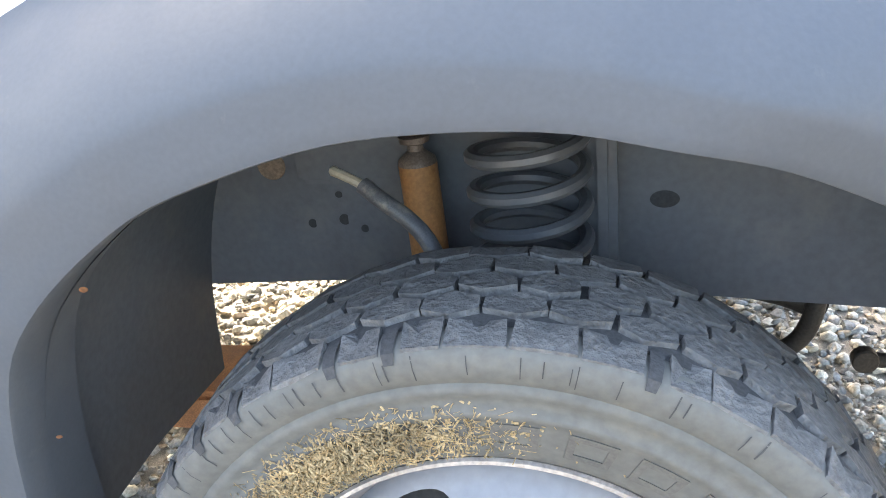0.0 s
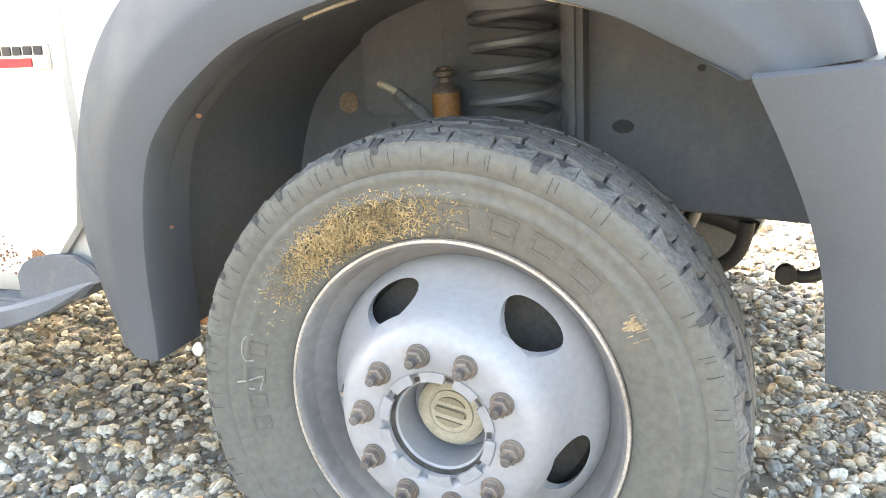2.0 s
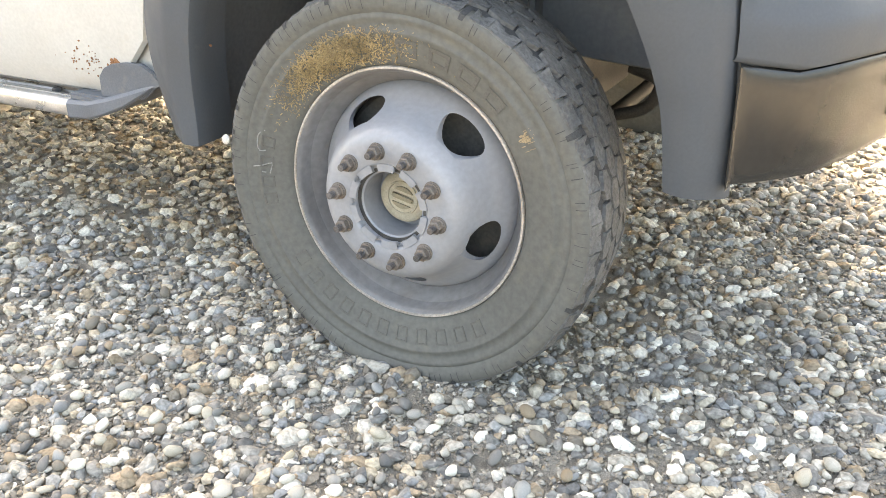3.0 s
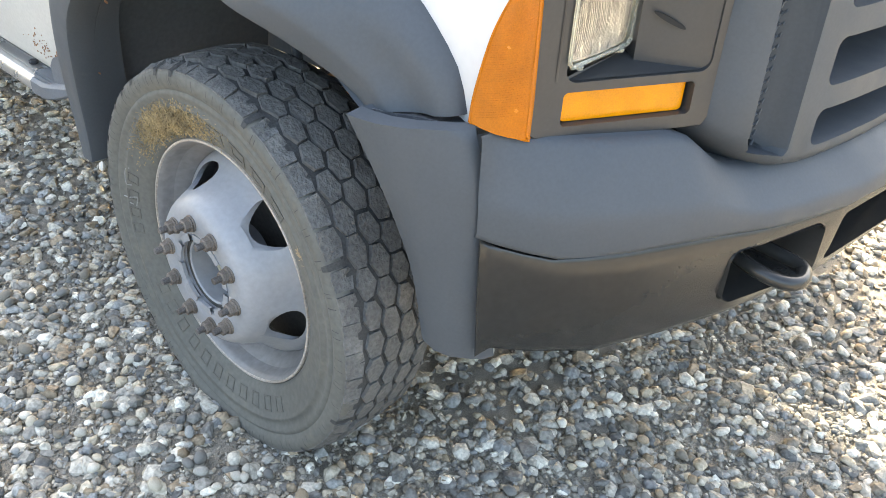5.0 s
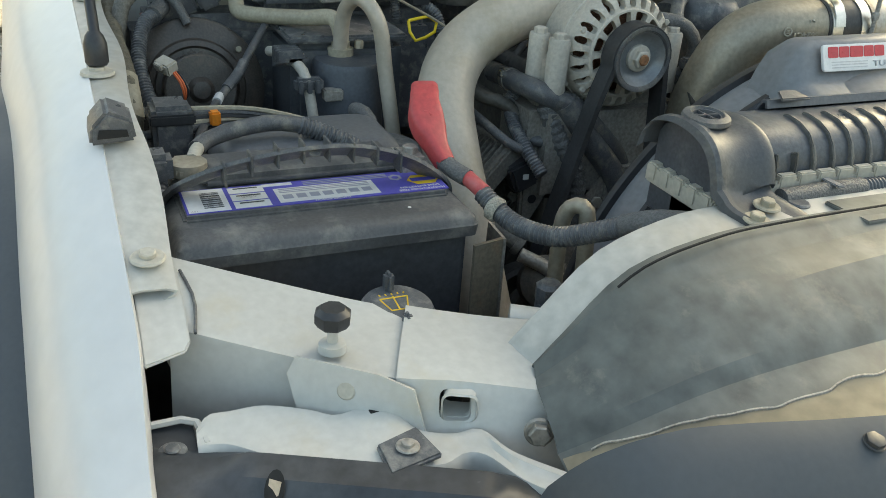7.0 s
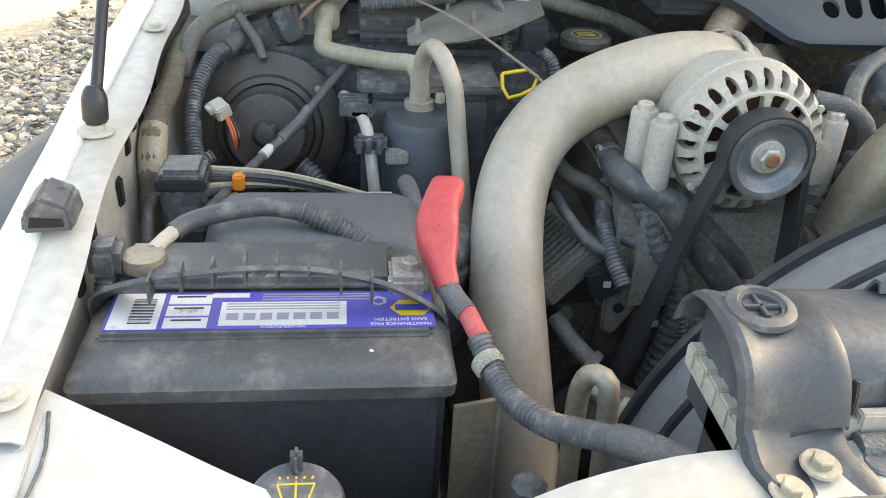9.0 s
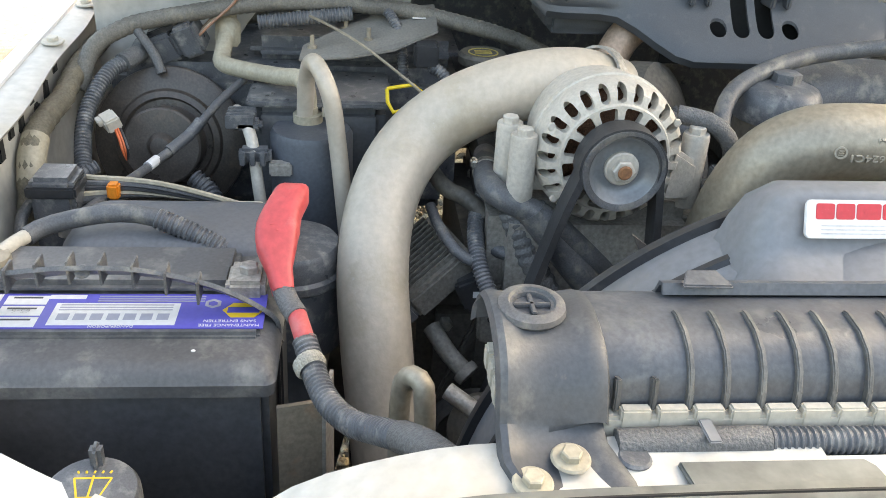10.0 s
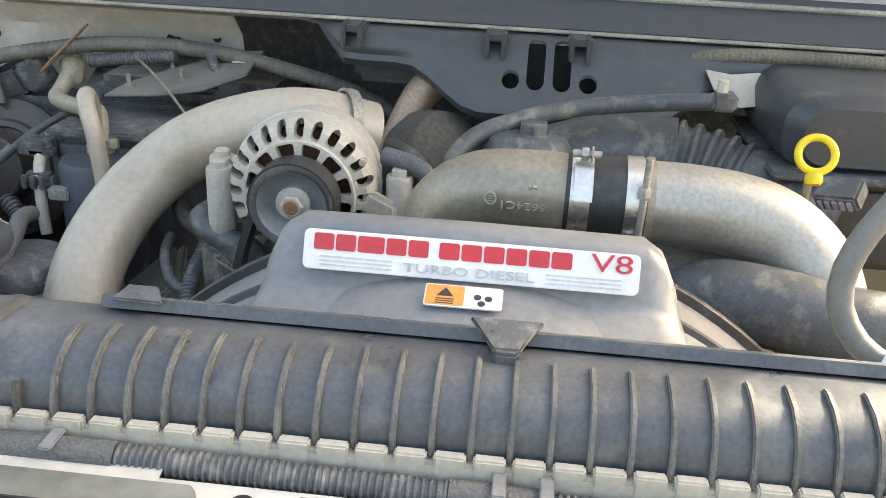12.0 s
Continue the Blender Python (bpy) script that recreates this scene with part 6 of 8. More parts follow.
while N0 + .0222 * k < Y1 - .02:
    y = N0 + .0222 * k
    shape = short_rib if k < 2 else full_rib
    part("rib", slab([(x, y - .0018, z) for x, z in shape], (0, 1, 0), .0036, .0009), RIBM, rad)
    k += 1
# header with its crimp tabs
hd = part("header", box((.528, .806, 1.222), (.5545, Y1, 1.2530), .002), CREAM, rad, "pale aluminium crimped header")
k = 0
while N0 + .0222 * k < Y1 - .03:
    y = N0 + .0222 * k
    part("tab", box((.5475, y + .0020, 1.240), (.5553, y + .0202, 1.2585), .0012), CREAM, rad)
    k += 1
core = part("core", box((.49, Y0, .76), (.545, Y1, 1.222), .0), STEEL_DARK, rad, "dark finned core")
part("tank_flange", thicken(loft([[(.458, y, 1.270), (.463, y, 1.285), (.4695, y, 1.2965), (.4755, y, 1.2980), (.479, y, 1.2910)] for y in [.86 + .033 * i for i in range(20)]]), .0025), TANK, rad)
part("latch", slab([(.474, 1.096, 1.302), (.474, 1.142, 1.302), (.486, 1.134, 1.301), (.500, 1.128, 1.295), (.500, 1.112, 1.295), (.486, 1.104, 1.301)], (0, 0, 1), .004, .001), BLACK, rad)
part("latch_lip", box((.496, 1.112, 1.280), (.504, 1.128, 1.298), .002), BLACK, rad)
part("clip_tab", slab([(.484, .870, 1.298), (.470, .876, 1.302), (.470, .896, 1.302), (.485, .904, 1.298)], (0, 0, 1), .003, .001), TANK, rad)

# crimped end of the header beside the bracket
part("header_end", box((.455, Y0 - .007, 1.222), (.552, Y0 + .004, 1.2400), .002), CREAM, rad)
for i in range(5):
    part("tab", box((.459 + .019 * i, Y0 - .0085, 1.226), (.472 + .019 * i, Y0 + .002, 1.2425), .0015), CREAM, rad)
# bracket over the tank's end with its round rubber vent
br = thing("radiator_bracket", "black pressed steel bracket bolted over the radiator tank", "bracket")
prof = [(x, z if z < 1.2465 else 1.2465 + (z - 1.2465) * .74) for x, z in ((.452, 1.262), (.456, 1.285), (.466, 1.300), (.482, 1.309), (.502, 1.3125), (.522, 1.310), (.538, 1.302), (.549, 1.288), (.5555, 1.270), (.560, 1.254), (.567, 1.2465), (.580, 1.2435), (.60, 1.239), (.622, 1.232))]
prof = [(p.x, p.z) for p in curve([(x, 0, z) for x, z in prof], 46)]
rows = []
for y, up in ((.744, -.006), (.746, .001), (.750, .003), (.756, .001), (.762, -.002), (.775, -.0025), (.788, -.002), (.796, .001), (.802, .003), (.808, .001), (.811, -.006)):
    rows.append([(x + up * .6 + (.0 if x < .56 else (y - .77) * -.25), y + (x > .575) * (x - .575) * .4, z + up * .8) for x, z in prof])
brk = part("strap", thicken(loft(rows), .0025), BRACKET, br, "black pressed steel")
bm = lathe([(0, 0), (.0200, 0), (.0215, .002), (.0205, .0055), (.0160, .0075), (.0145, .0075), (.0135, .0055), (.0118, .0055), (.0112, .0025), (.0, .0025)], (.502, .770, 1.2935), (.08, 0, 1), 32)
vent = part("vent_cap", bm, RUBBER, br, "round rubber vent with a cross slot")
part("cross_bar", box((.4905, .7685, 1.2962), (.5135, .7715, 1.2992), .0005), RUBBER, br)
part("cross_bar", box((.5005, .7585, 1.2962), (.5035, .7815, 1.2992), .0005), RUBBER, br)
for x, y, z in ((.579, .784, 1.2440), (.595, .760, 1.2415)):
    bm = disc((x, y, z), (.12, 0, 1), .0115, .0025, 28)
    hexnut((x + .0003, y, z + .0023), (.12, 0, 1), .0062, .005, bm)
    part("bolt", bm, BRASSY, br, "dusty tan flanged bolt")

# loom ahead of the tank
loom = thing("wiring_loom", "black corrugated wiring loom taped along the radiator", "loom")
part("corrugated_sleeve", tube([(.5640, .905, 1.2425), (.5640, 1.0, 1.2415), (.5640, 1.095, 1.2400)], .0088, 12, wavy=(.0042, .0014)), BLACK, loom)
part("tape_wrap", tube([(.5630, .815, 1.2405), (.5640, .86, 1.2425), (.5640, .905, 1.2425)], .0095, 12), TAPE, loom, "crumpled grey tape")
part("tape_wrap", tube([(.5640, 1.095, 1.2400), (.5645, 1.12, 1.2400), (.5640, 1.15, 1.2385)], .0098, 12), TAPE, loom, "crumpled grey tape")
part("corrugated_sleeve", tube([(.5640, 1.15, 1.2385), (.5640, 1.3, 1.2375), (.5640, 1.53, 1.2365)], .0088, 12, wavy=(.0042, .0014)), BLACK, loom)
for y in (.868, 1.122, 1.148):
    part("loom_clip", box((.5555, y - .004, 1.2508), (.576, y + .004, 1.2528), .0008), SHROUD, loom)
part("cable", tube([(.562, .80, 1.236), (.563, .83, 1.236), (.563, .87, 1.235)], .006, 8), RUBBER, loom)

# ---- fan shroud with the engine plate ----
shr = thing("fan_shroud", "grey plastic fan shroud carrying a white engine plate", "fan shroud")
SC = V((0, 1.09, .969))
prof = [(.334, .335), (.338, .345), (.338, .372), (.3365, .39), (.335, .41), (.333, .43), (.3305, .445), (.322, .470), (.2, .478)]
part("face", lathe(prof, SC, (1, 0, 0), 64, span=(0, 180)), SHROUD, shr, "grey domed plastic face")
part("rim", lathe([(.338, .340), (.3445, .341), (.3455, .345), (.3445, .350), (.338, .352)], SC, (1, 0, 0), 64, span=(0, 180)), BLACK_CLEAN, shr, "black rim")
part("rim", lathe([(.3345, .3905), (.3395, .391), (.3395, .397), (.3335, .401)], SC, (1, 0, 0), 64, span=(0, 180)), BLACK_CLEAN, shr)
# raised boss
rows = []
for y, k, zt in ((.940, .0, 1.272), (.948, .55, 1.30), (.958, .86, 1.322), (.972, 1.0, 1.3315), (1.09, 1.0, 1.3325), (1.208, 1.0, 1.3315), (1.222, .86, 1.322), (1.232, .55, 1.30), (1.240, 0, 1.272)):
    base = 1.262
    dy = (y - 1.09) * (1.0)
    rows.append([(.352, y, base - .02), (.362, y, base + (zt - base) * .8), (.372, y, zt - .006), (.380, y, zt - .002), (.398, y, zt), (.4035, y, zt - .002), (.4085, y, zt - .008), (.4195, 1.09 + dy * 1.02, base + (zt - base) * .52), (.425, 1.09 + dy * 1.03, base + (zt - base) * .44), (.445, 1.09 + dy * 1.06, base + (zt - base) * .36), (.468, 1.09 + dy * 1.10, base + (zt - base) * .20), (.475, 1.09 + dy * 1.12, base - .04)])
part("boss", loft(rows), SHROUD, shr, "raised grey boss", sharp=50)
PN = V((.026, 0, .011)).normalized()
PY = V((-.011, 0, .026)).normalized()
PX = V((0, 1, 0))
PC = (V((.41, .979, 1.328)) + V((.421, 1.202, 1.3035))) / 2 + PN * .0042
PM = Matrix((( PX.x, PY.x, PN.x, PC.x), (PX.y, PY.y, PN.y, PC.y), (PX.z, PY.z, PN.z, PC.z), (0, 0, 0, 1)))
bm = slab([(a, b, -.003) for a, b in rounded(.226, .0272, .004, 4)], (0, 0, 1), .003, .0006)
bm.transform(PM)
plate = part("engine_plate", bm, PLATE_WHITE, shr, "white plate with red and silver lettering")
x = -.1065
bm = bmesh.new()
for word in (5, 6):
    for i in range(word):
        wd = .0150 if not (word == 5 and i == 2) else .0195
        slab([(x + a + wd / 2, .0055 + b, 0) for a, b in rounded(wd - .0014, .0112, .0016, 3)], (0, 0, 1), .0006, 0, bm)
        slab([(x + wd / 2 + a, .0055 + b, .0006) for a, b in rounded(wd * .38, .0022, .0006, 2)], (0, 0, 1), .0002, 0, bm)
        x += wd
    x += .0058
bm.transform(PM)
part("emblem_bar", bm, LABEL_RED, plate, "raised red bars")
lettering("V8", .0172, PM @ Matrix.Translation((.0945, .0055, .0003)), LABEL_RED, plate, width=.0275)
lettering("TURBO DIESEL", .0085, PM @ Matrix.Translation((.0, -.0078, .0006)), mat("silver_print", (.40, .41, .43), .35, metal=.2, bump=0), plate, width=.088)
for s in (-1, 1):
    bm = bmesh.new()
    for k in range(3):
        slab([(s * .0765 + a, -.0045 - .0028 * k + b, 0) for a, b in rounded(.05, .0010, .0003, 2)], (0, 0, 1), .0005, 0, bm)
    bm.transform(PM)
    part("stripe", bm, mat("plate_stripe", (.5, .5, .52), .4, bump=0), plate)
# warning sticker on the face
SN = V((.30, 0, .95)).normalized()
SM = Matrix(((0, -SN.z, SN.x, .4415), (1, 0, 0, 1.0855), (0, SN.x, SN.z, 1.2945), (0, 0, 0, 1)))
SM = Matrix.Translation((.0025, .004, .0078)) @ SM
bm = slab([(a, b, .0) for a, b in rounded(.051, .020, .002, 3)], (0, 0, 1), .0012)
bm.transform(SM)
stk = part("warning_label", bm, LABEL_WHITE, shr, "orange and white warning sticker")
bm = slab([(-.012 + a, b, .0012) for a, b in rounded(.025, .018, .001, 2)], (0, 0, 1), .0003)
bm.transform(SM)
part("orange_panel", bm, LABEL_ORANGE, stk)
bm = bmesh.new()
slab([(-.0175, -.001, .0015), (-.0065, -.001, .0015), (-.012, .007, .0015)], (0, 0, 1), .0002, 0, bm)
for k in range(3):
    slab([(-.012 + a, -.0035 - .002 * k + b, .0015) for a, b in rounded(.012, .0008, .0002, 1)], (0, 0, 1), .0002, 0, bm)
for a in range(3):
    an = 2 * math.pi * a / 3 + .4
    slab([(.0125 + .0042 * math.cos(an) + .0026 * math.cos(t), .0035 * math.sin(an) - .002 + .0026 * math.sin(t), .0012) for t in [2 * math.pi * i / 10 for i in range(10)]], (0, 0, 1), .0002, 0, bm)
bm.transform(SM)
part("pictogram", bm, LABEL_BLACK, stk)
part("support_arm", slab([(.335, .885, 1.262), (.33, .90, 1.25), (.335, .935, 1.20), (.335, .915, 1.205)], (1, 0, 0), .004), STEEL_DARK, shr)

# ---- intake pipe with clamped rubber coupling ----
ip = thing("intake_pipe", "brushed metal intake pipe with a clamped black rubber coupling", "pipe")
A = [(.185, 1.028, 1.17), (.192, 1.038, 1.225), (.200, 1.056, 1.268), (.208, 1.085, 1.291), (.213, 1.125, 1.297), (.216, 1.165, 1.297)]
part("elbow", tube(A, .0365, 32, n=36), TAN_ALU, ip, "oxidised cast elbow")
CASTING = mat("dusted_casting_mark", (.43, .39, .32), .6, metal=.3, var=.15, bump=.2)
UPSIDE = Matrix(((0, 0, 1, 0), (-1, 0, 0, 0), (0, -1, 0, 0), (0, 0, 0, 1)))
lettering("1846624C1", .0095, Matrix.Translation((.2497, 1.133, 1.296)) @ UPSIDE, CASTING, ip, name="part_number", depth=.0012, width=.055)
lettering("L1", .0085, Matrix.Translation((.2470, 1.131, 1.311)) @ Matrix(((0, -.4, 1, 0), (-1, 0, 0, 0), (0, -1, -.4, 0), (0, 0, 0, 1))), CASTING, ip, name="part_number", depth=.0012)
part("foundry_ring", lathe([(.0042, 0), (.0058, 0), (.0058, .0012), (.0042, .0012)], (.2470, 1.096, 1.300), (1, -.25, .1), 16, closed=True), CASTING, ip)
for k in range(3):
    part("foundry_bar", box((.2470, 1.0935, 1.2975 + .002 * k), (.2485, 1.0985, 1.2983 + .002 * k), .0002), CASTING, ip)
part("coupling", tube([(.2155, 1.160, 1.297), (.217, 1.195, 1.297), (.219, 1.228, 1.297)], .0378, 32), BLACK_CLEAN, ip, "black rubber coupling")
for y, w in ((1.172, .0085), (1.2175, .0075)):
    part("clamp_band", lathe([(.0378, -w), (.0392, -w), (.0392, w), (.0378, w)], (.216 + (y - 1.172) * .05, y, 1.297), (.03, 1, 0), 40, closed=True), BRIGHT, ip, "bright steel clamp band")
tab = [(.232, 1.338), (.244, 1.330), (.2515, 1.319), (.2555, 1.306)]
part("clamp_tab", thicken(loft([[(x, y, z) for x, z in tab] for y in (1.165, 1.173, 1.181)]), .0016), BRIGHT, ip, "bright clamp tab")
bm = tube([(.240, 1.162, 1.343), (.241, 1.186, 1.343)], .0034, 10, n=4)
hexnut((.240, 1.1695, 1.343), (0, 1, 0), .0058, .006, bm)
disc((.2404, 1.1775, 1.343), (0, 1, 0), .0070, .0015, 18, .0004, bm)
part("clamp_bolt", bm, ENGINE_ALU, ip, "small clamp bolt")
bm = tube([(.2585, 1.222, 1.276), (.2605, 1.2225, 1.31), (.2595, 1.223, 1.349)], .0031, 10, n=40, wavy=(.0018, .0003))
hexnut((.2600, 1.2223, 1.316), (0, 0, 1), .0056, .008, bm)
part("clamp_bolt", bm, ENGINE_ALU, ip, "long threaded clamp bolt")
bm = tube([(.2565, 1.213, 1.270), (.2565, 1.232, 1.270)], .0050, 12, n=3)
disc((.2590, 1.2225, 1.270), (1, 0, 0), .0068, .004, 16, .001, bm)
part("trunnion", bm, BRIGHT, ip, "bright clamp trunnion")
part("pipe", tube([(.218, 1.226, 1.297), (.221, 1.27, 1.297), (.224, 1.315, 1.292), (.230, 1.350, 1.278), (.245, 1.376, 1.252), (.262, 1.386, 1.215), (.275, 1.388, 1.15)], .0365, 32, n=44), mat("brushed_steel_pipe", (.42, .395, .355), .48, metal=.65, var=.14, scale=40, bump=.12, dust=.3, dust_col=(.27, .24, .19)), ip, "brushed steel pipe")
part("weld_seam", tube([(.252, 1.24, 1.303), (.254, 1.30, 1.302), (.262, 1.345, 1.289), (.279, 1.372, 1.262)], .0013, 6, n=160, wavy=(.003, .0004)), ALU, ip, "beaded weld seam")
part("flange", lathe([(.036, -.003), (.0395, -.003), (.0395, .003), (.036, .003)], (.2185, 1.231, 1.297), (.03, 1, 0), 40, closed=True), TAN_ALU, ip)

# big black air hose on the far side
ah = thing("air_hose", "large soft black rubber air hose", "hose")
part("hose", tube([(.23, 1.255, 1.15), (.25, 1.262, 1.20), (.268, 1.285, 1.232), (.285, 1.33, 1.238), (.30, 1.40, 1.232), (.31, 1.52, 1.225)], .034, 24), RUBBER, ah)
part("clamp_band", lathe([(.034, -.006), (.0358, -.006), (.0358, .006), (.034, .006)], (.307, 1.48, 1.2275), (.08, 1, -.04), 32, closed=True), BRIGHT, ah)

# ribbed intake duct and air box
du = thing("intake_duct", "black ribbed rubber air intake duct", "duct")
part("duct", tube([(-.02, 1.13, 1.235), (-.03, 1.18, 1.252), (-.035, 1.24, 1.262), (-.03, 1.29, 1.262)], .047, 28), RUBBER, du)
part("bellows", tube([(-.03, 1.285, 1.262), (-.02, 1.325, 1.257), (.0, 1.37, 1.247)], .047, 28, wavy=(.017, .007)), RUBBER, du, "ribbed bellows")
part("duct_end", tube([(0, 1.365, 1.248), (.03, 1.40, 1.238), (.06, 1.45, 1.225)], .043, 28), RUBBER, du)
ab = thing("air_box", "dusty blue-black plastic reservoir at the firewall", "air box")
rows = []
for x, k in ((-.16, .8), (-.15, .97), (-.10, 1.0), (.0, 1.0), (.04, .95), (.055, .75)):
    rows.append([(x, 1.475 + a * k, 1.322 + b * k) for a, b in rounded(.19, .080, .032, 5)])
part("case", loft(rows, True, True), mat("blue_black_plastic", (.045, .05, .058), .42, var=.15, bump=.1, dust=.3, dust_col=(.17, .165, .15)), ab)
part("seam", box((-.165, 1.375, 1.278), (.07, 1.575, 1.285), .003), BLACK, ab)
part("lower_case", box((-.16, 1.385, 1.18), (.06, 1.565, 1.278), .01), mat("tan_grimed_plastic", (.06, .05, .04), .6, bump=.1, dust=.3, dust_col=(.12, .10, .075)), ab)

# oil filter housing and sensor
of = thing("oil_filter_housing", "dusty black oil filter housing with a hex cap", "oil filter")
part("cap", lathe([(0, 0), (.046, 0), (.047, .01), (.045, .026), (.040, .034), (.028, .039), (.0, .040)], (.055, 1.125, 1.266), (0, 0, 1), 40), BLACK, of)
part("hex", lathe([(0, 0), (.0165, 0), (.016, .011), (.014, .012), (0, .011)], (.052, 1.130, 1.304), (0, 0, 1), 6), BLACK, of)
part("body", lathe([(0, 0), (.043, 0), (.043, .10), (0, .10)], (.055, 1.125, 1.168), (0, 0, 1), 32), ENGINE, of)
sn = thing("sensor", "small black sensor plugged into an alloy canister", "sensor")
part("canister", lathe([(0, 0), (.020, 0), (.021, .03), (.0165, .036), (0, .036)], (.15, 1.04, 1.172), (0, 0, 1), 24), ENGINE_ALU, sn)
part("sensor_body", box((.140, 1.028, 1.207), (.160, 1.052, 1.232), .003), BLACK_CLEAN, sn)
part("plug", box((.144, 1.022, 1.23), (.160, 1.045, 1.245), .002), BLACK, sn)

# heater pipe across the back, hose on the far side
hp = thing("heater_pipe", "grey rubber heater hose running along the cowl", "hose")
part("hose", tube([(.105, 1.045, 1.265), (.085, 1.052, 1.285), (.06, 1.075, 1.302), (.035, 1.12, 1.315), (.01, 1.18, 1.324), (.01, 1.25, 1.334), (.03, 1.315, 1.345)], .0095, 14), RUBBER, hp)
part("end_clamp", box((.02, 1.31, 1.338), (.045, 1.335, 1.356), .003), BLACK, hp)
part("brass_end", lathe([(0, 0), (.006, 0), (.006, .012), (0, .012)], (.03, 1.32, 1.356), (0, 0, 1), 6), CREAM, hp)
oh = thing("overflow_hose", "grey bent overflow hose with a wire clamp", "hose")
part("hose", tube([(.36, 1.40, 1.40), (.385, 1.366, 1.372), (.40, 1.342, 1.340), (.408, 1.336, 1.310), (.418, 1.345, 1.288), (.432, 1.362, 1.276), (.455, 1.39, 1.275)], .0085, 16), mat("grey_hose", (.15, .145, .135), .55, bump=.08, var=.1), oh)
part("wire_clamp", lathe([(.0105, -.004), (.0125, -.004), (.0125, .004), (.0105, .004)], (.436, 1.367, 1.2755), (.6, .8, -.1), 20, closed=True), BRIGHT, oh)
ds = thing("dipstick", "yellow ring-handled dipstick in its tube", "dipstick")
RC = V((.178, 1.378, 1.339))
fu, fw, fv = frame_of((.85, -.1, .45))
part("ring", tube([RC + (fu * math.cos(a) + fv * math.sin(a)) * .0155 for a in [2 * math.pi * i / 24 for i in range(25)]], .0036, 10, n=50), YELLOW, ds, "yellow plastic ring")
part("collar", lathe([(0, 0), (.006, 0), (.008, .004), (.007, .010), (0, .010)], RC - fv * .027, fv if fv.z > 0 else -fv, 16), YELLOW, ds)
part("tube", tube([RC + V((-.005, 0, -.024)), RC + V((-.03, .005, -.10)), RC + V((-.06, .0, -.2))], .004, 8), TAN_ALU, ds)
cn = thing("connector_block", "grey multi-pin wiring connector", "connector")
M = pose(.14, 1.420, 1.292, 15, 38, -30) @ Matrix.Scale(.85, 4)
part("shell", box((-.016, -.024, -.012), (.016, .024, .012), .003, m=M), BLACK, cn)
for k in range(5):
    part("pin_row", box((.014, -.019 + .008 * k, -.007), (.019, -.014 + .008 * k, .007), .001, m=M), LABEL_GREY, cn)

# ---- cowl ----
COWL = mat("weathered_cowl_plastic", (0.062, 0.067, 0.074), 0.42, var=0.10, scale=110, bump=0.1, dust=0.32, dust_col=(0.125, 0.125, 0.12), stain=(0.10, (0.20, 0.19, 0.17), 25))
cw = thing("cowl_panel", "black plastic cowl lip with a slotted centre tongue", "cowl")
CY = [.42 + .0215 * i for i in range(56)]
rows = []
for y in CY:
    zf = 1.352 - .006 * smooth(.9, .6, y)
    ton = smooth(.965, 1.065, y) * smooth(1.36, 1.26, y)
    x1, z1 = -.108 + .055 * ton, zf - .010 - .040 * ton
    slim = smooth(.90, .84, y)
    prof_ = [(-.20, y, 1.374), (-.150, y, 1.373), (-.128, y, 1.371), (-.115, y, 1.366), (-.106, y, 1.354), (-.106 + .25 * (x1 + .106), y, zf - .004 - .2 * (zf - .004 - z1)), (-.106 + .65 * (x1 + .106), y, zf - .006 - .60 * (zf - .006 - z1)), (x1, y, z1), (x1 + .003, y, z1 - .007), (x1 - .004, y, z1 - .016)]
    rows.append([(x - slim * max(0, x + .165), y, z + slim * max(0, 1.368 - z)) for x, y, z in prof_])
lip = part("lip", thicken(loft(rows), .003), COWL, cw, "dusty black plastic lip", sharp=55)
cuts = []
for y, L, xo in ((1.093, .020, .020), (1.122, .052, 0), (1.153, .052, 0), (1.184, .020, .020)):
    ol = rounded(L * 1.0, .021, .0095, 4)
    cuts.append(loft([[(-.098 + xo * .8 + a, y + .006 + b, z) for a, b in ol] for z in (1.25, 1.42)], True, True))
join = bmesh.new()
for c in cuts:
    tmp = bpy.data.meshes.new("tmp")
    bmesh.ops.recalc_face_normals(c, faces=c.faces)
    c.to_mesh(tmp)
    c.free()
    join.from_mesh(tmp)
    bpy.data.meshes.remove(tmp)
carve(lip, [join])
for p in lip.data.polygons:
    p.use_smooth = True
lip.data.set_sharp_from_angle(angle=radians(45))
for y in (.905, 1.078, 1.178):
    bm = box((-.145, y - .014, 1.368), (-.10, y + .014, 1.376), .002)
    for s in (-1, 1):
        box((-.128, y + s * .010 - .003, 1.350), (-.094, y + s * .010 + .003, 1.380), .002, bm)
    part("clip", bm, COWL, cw)
part("seam_strip", box((-.152, .44, 1.3755), (-.140, 1.64, 1.3785), .001), mat("chalky_seal", (.34, .32, .28), .8, var=.3, scale=60, bump=.3), cw, "chalky weather strip")
rows = []
for y in CY + [1.66, 1.72, 1.80, 1.92]:
    # the last point, unseen, carries the panel back to keep sun out
    rows.append([(-.155, y, 1.379), (-.20, y, 1.396), (-.235, y, 1.405), (-.25, y, 1.402), (-.30, y, 1.425), (-.42, y, 1.45), (-.66, y, 1.48)])
part("upper_panel", loft(rows), mat("blue_grey_plastic", (.06, .066, .076), .5, var=.1, bump=.08, dust=.2, dust_col=(.15, .15, .14)), cw, "smooth blue-grey cowl panel")
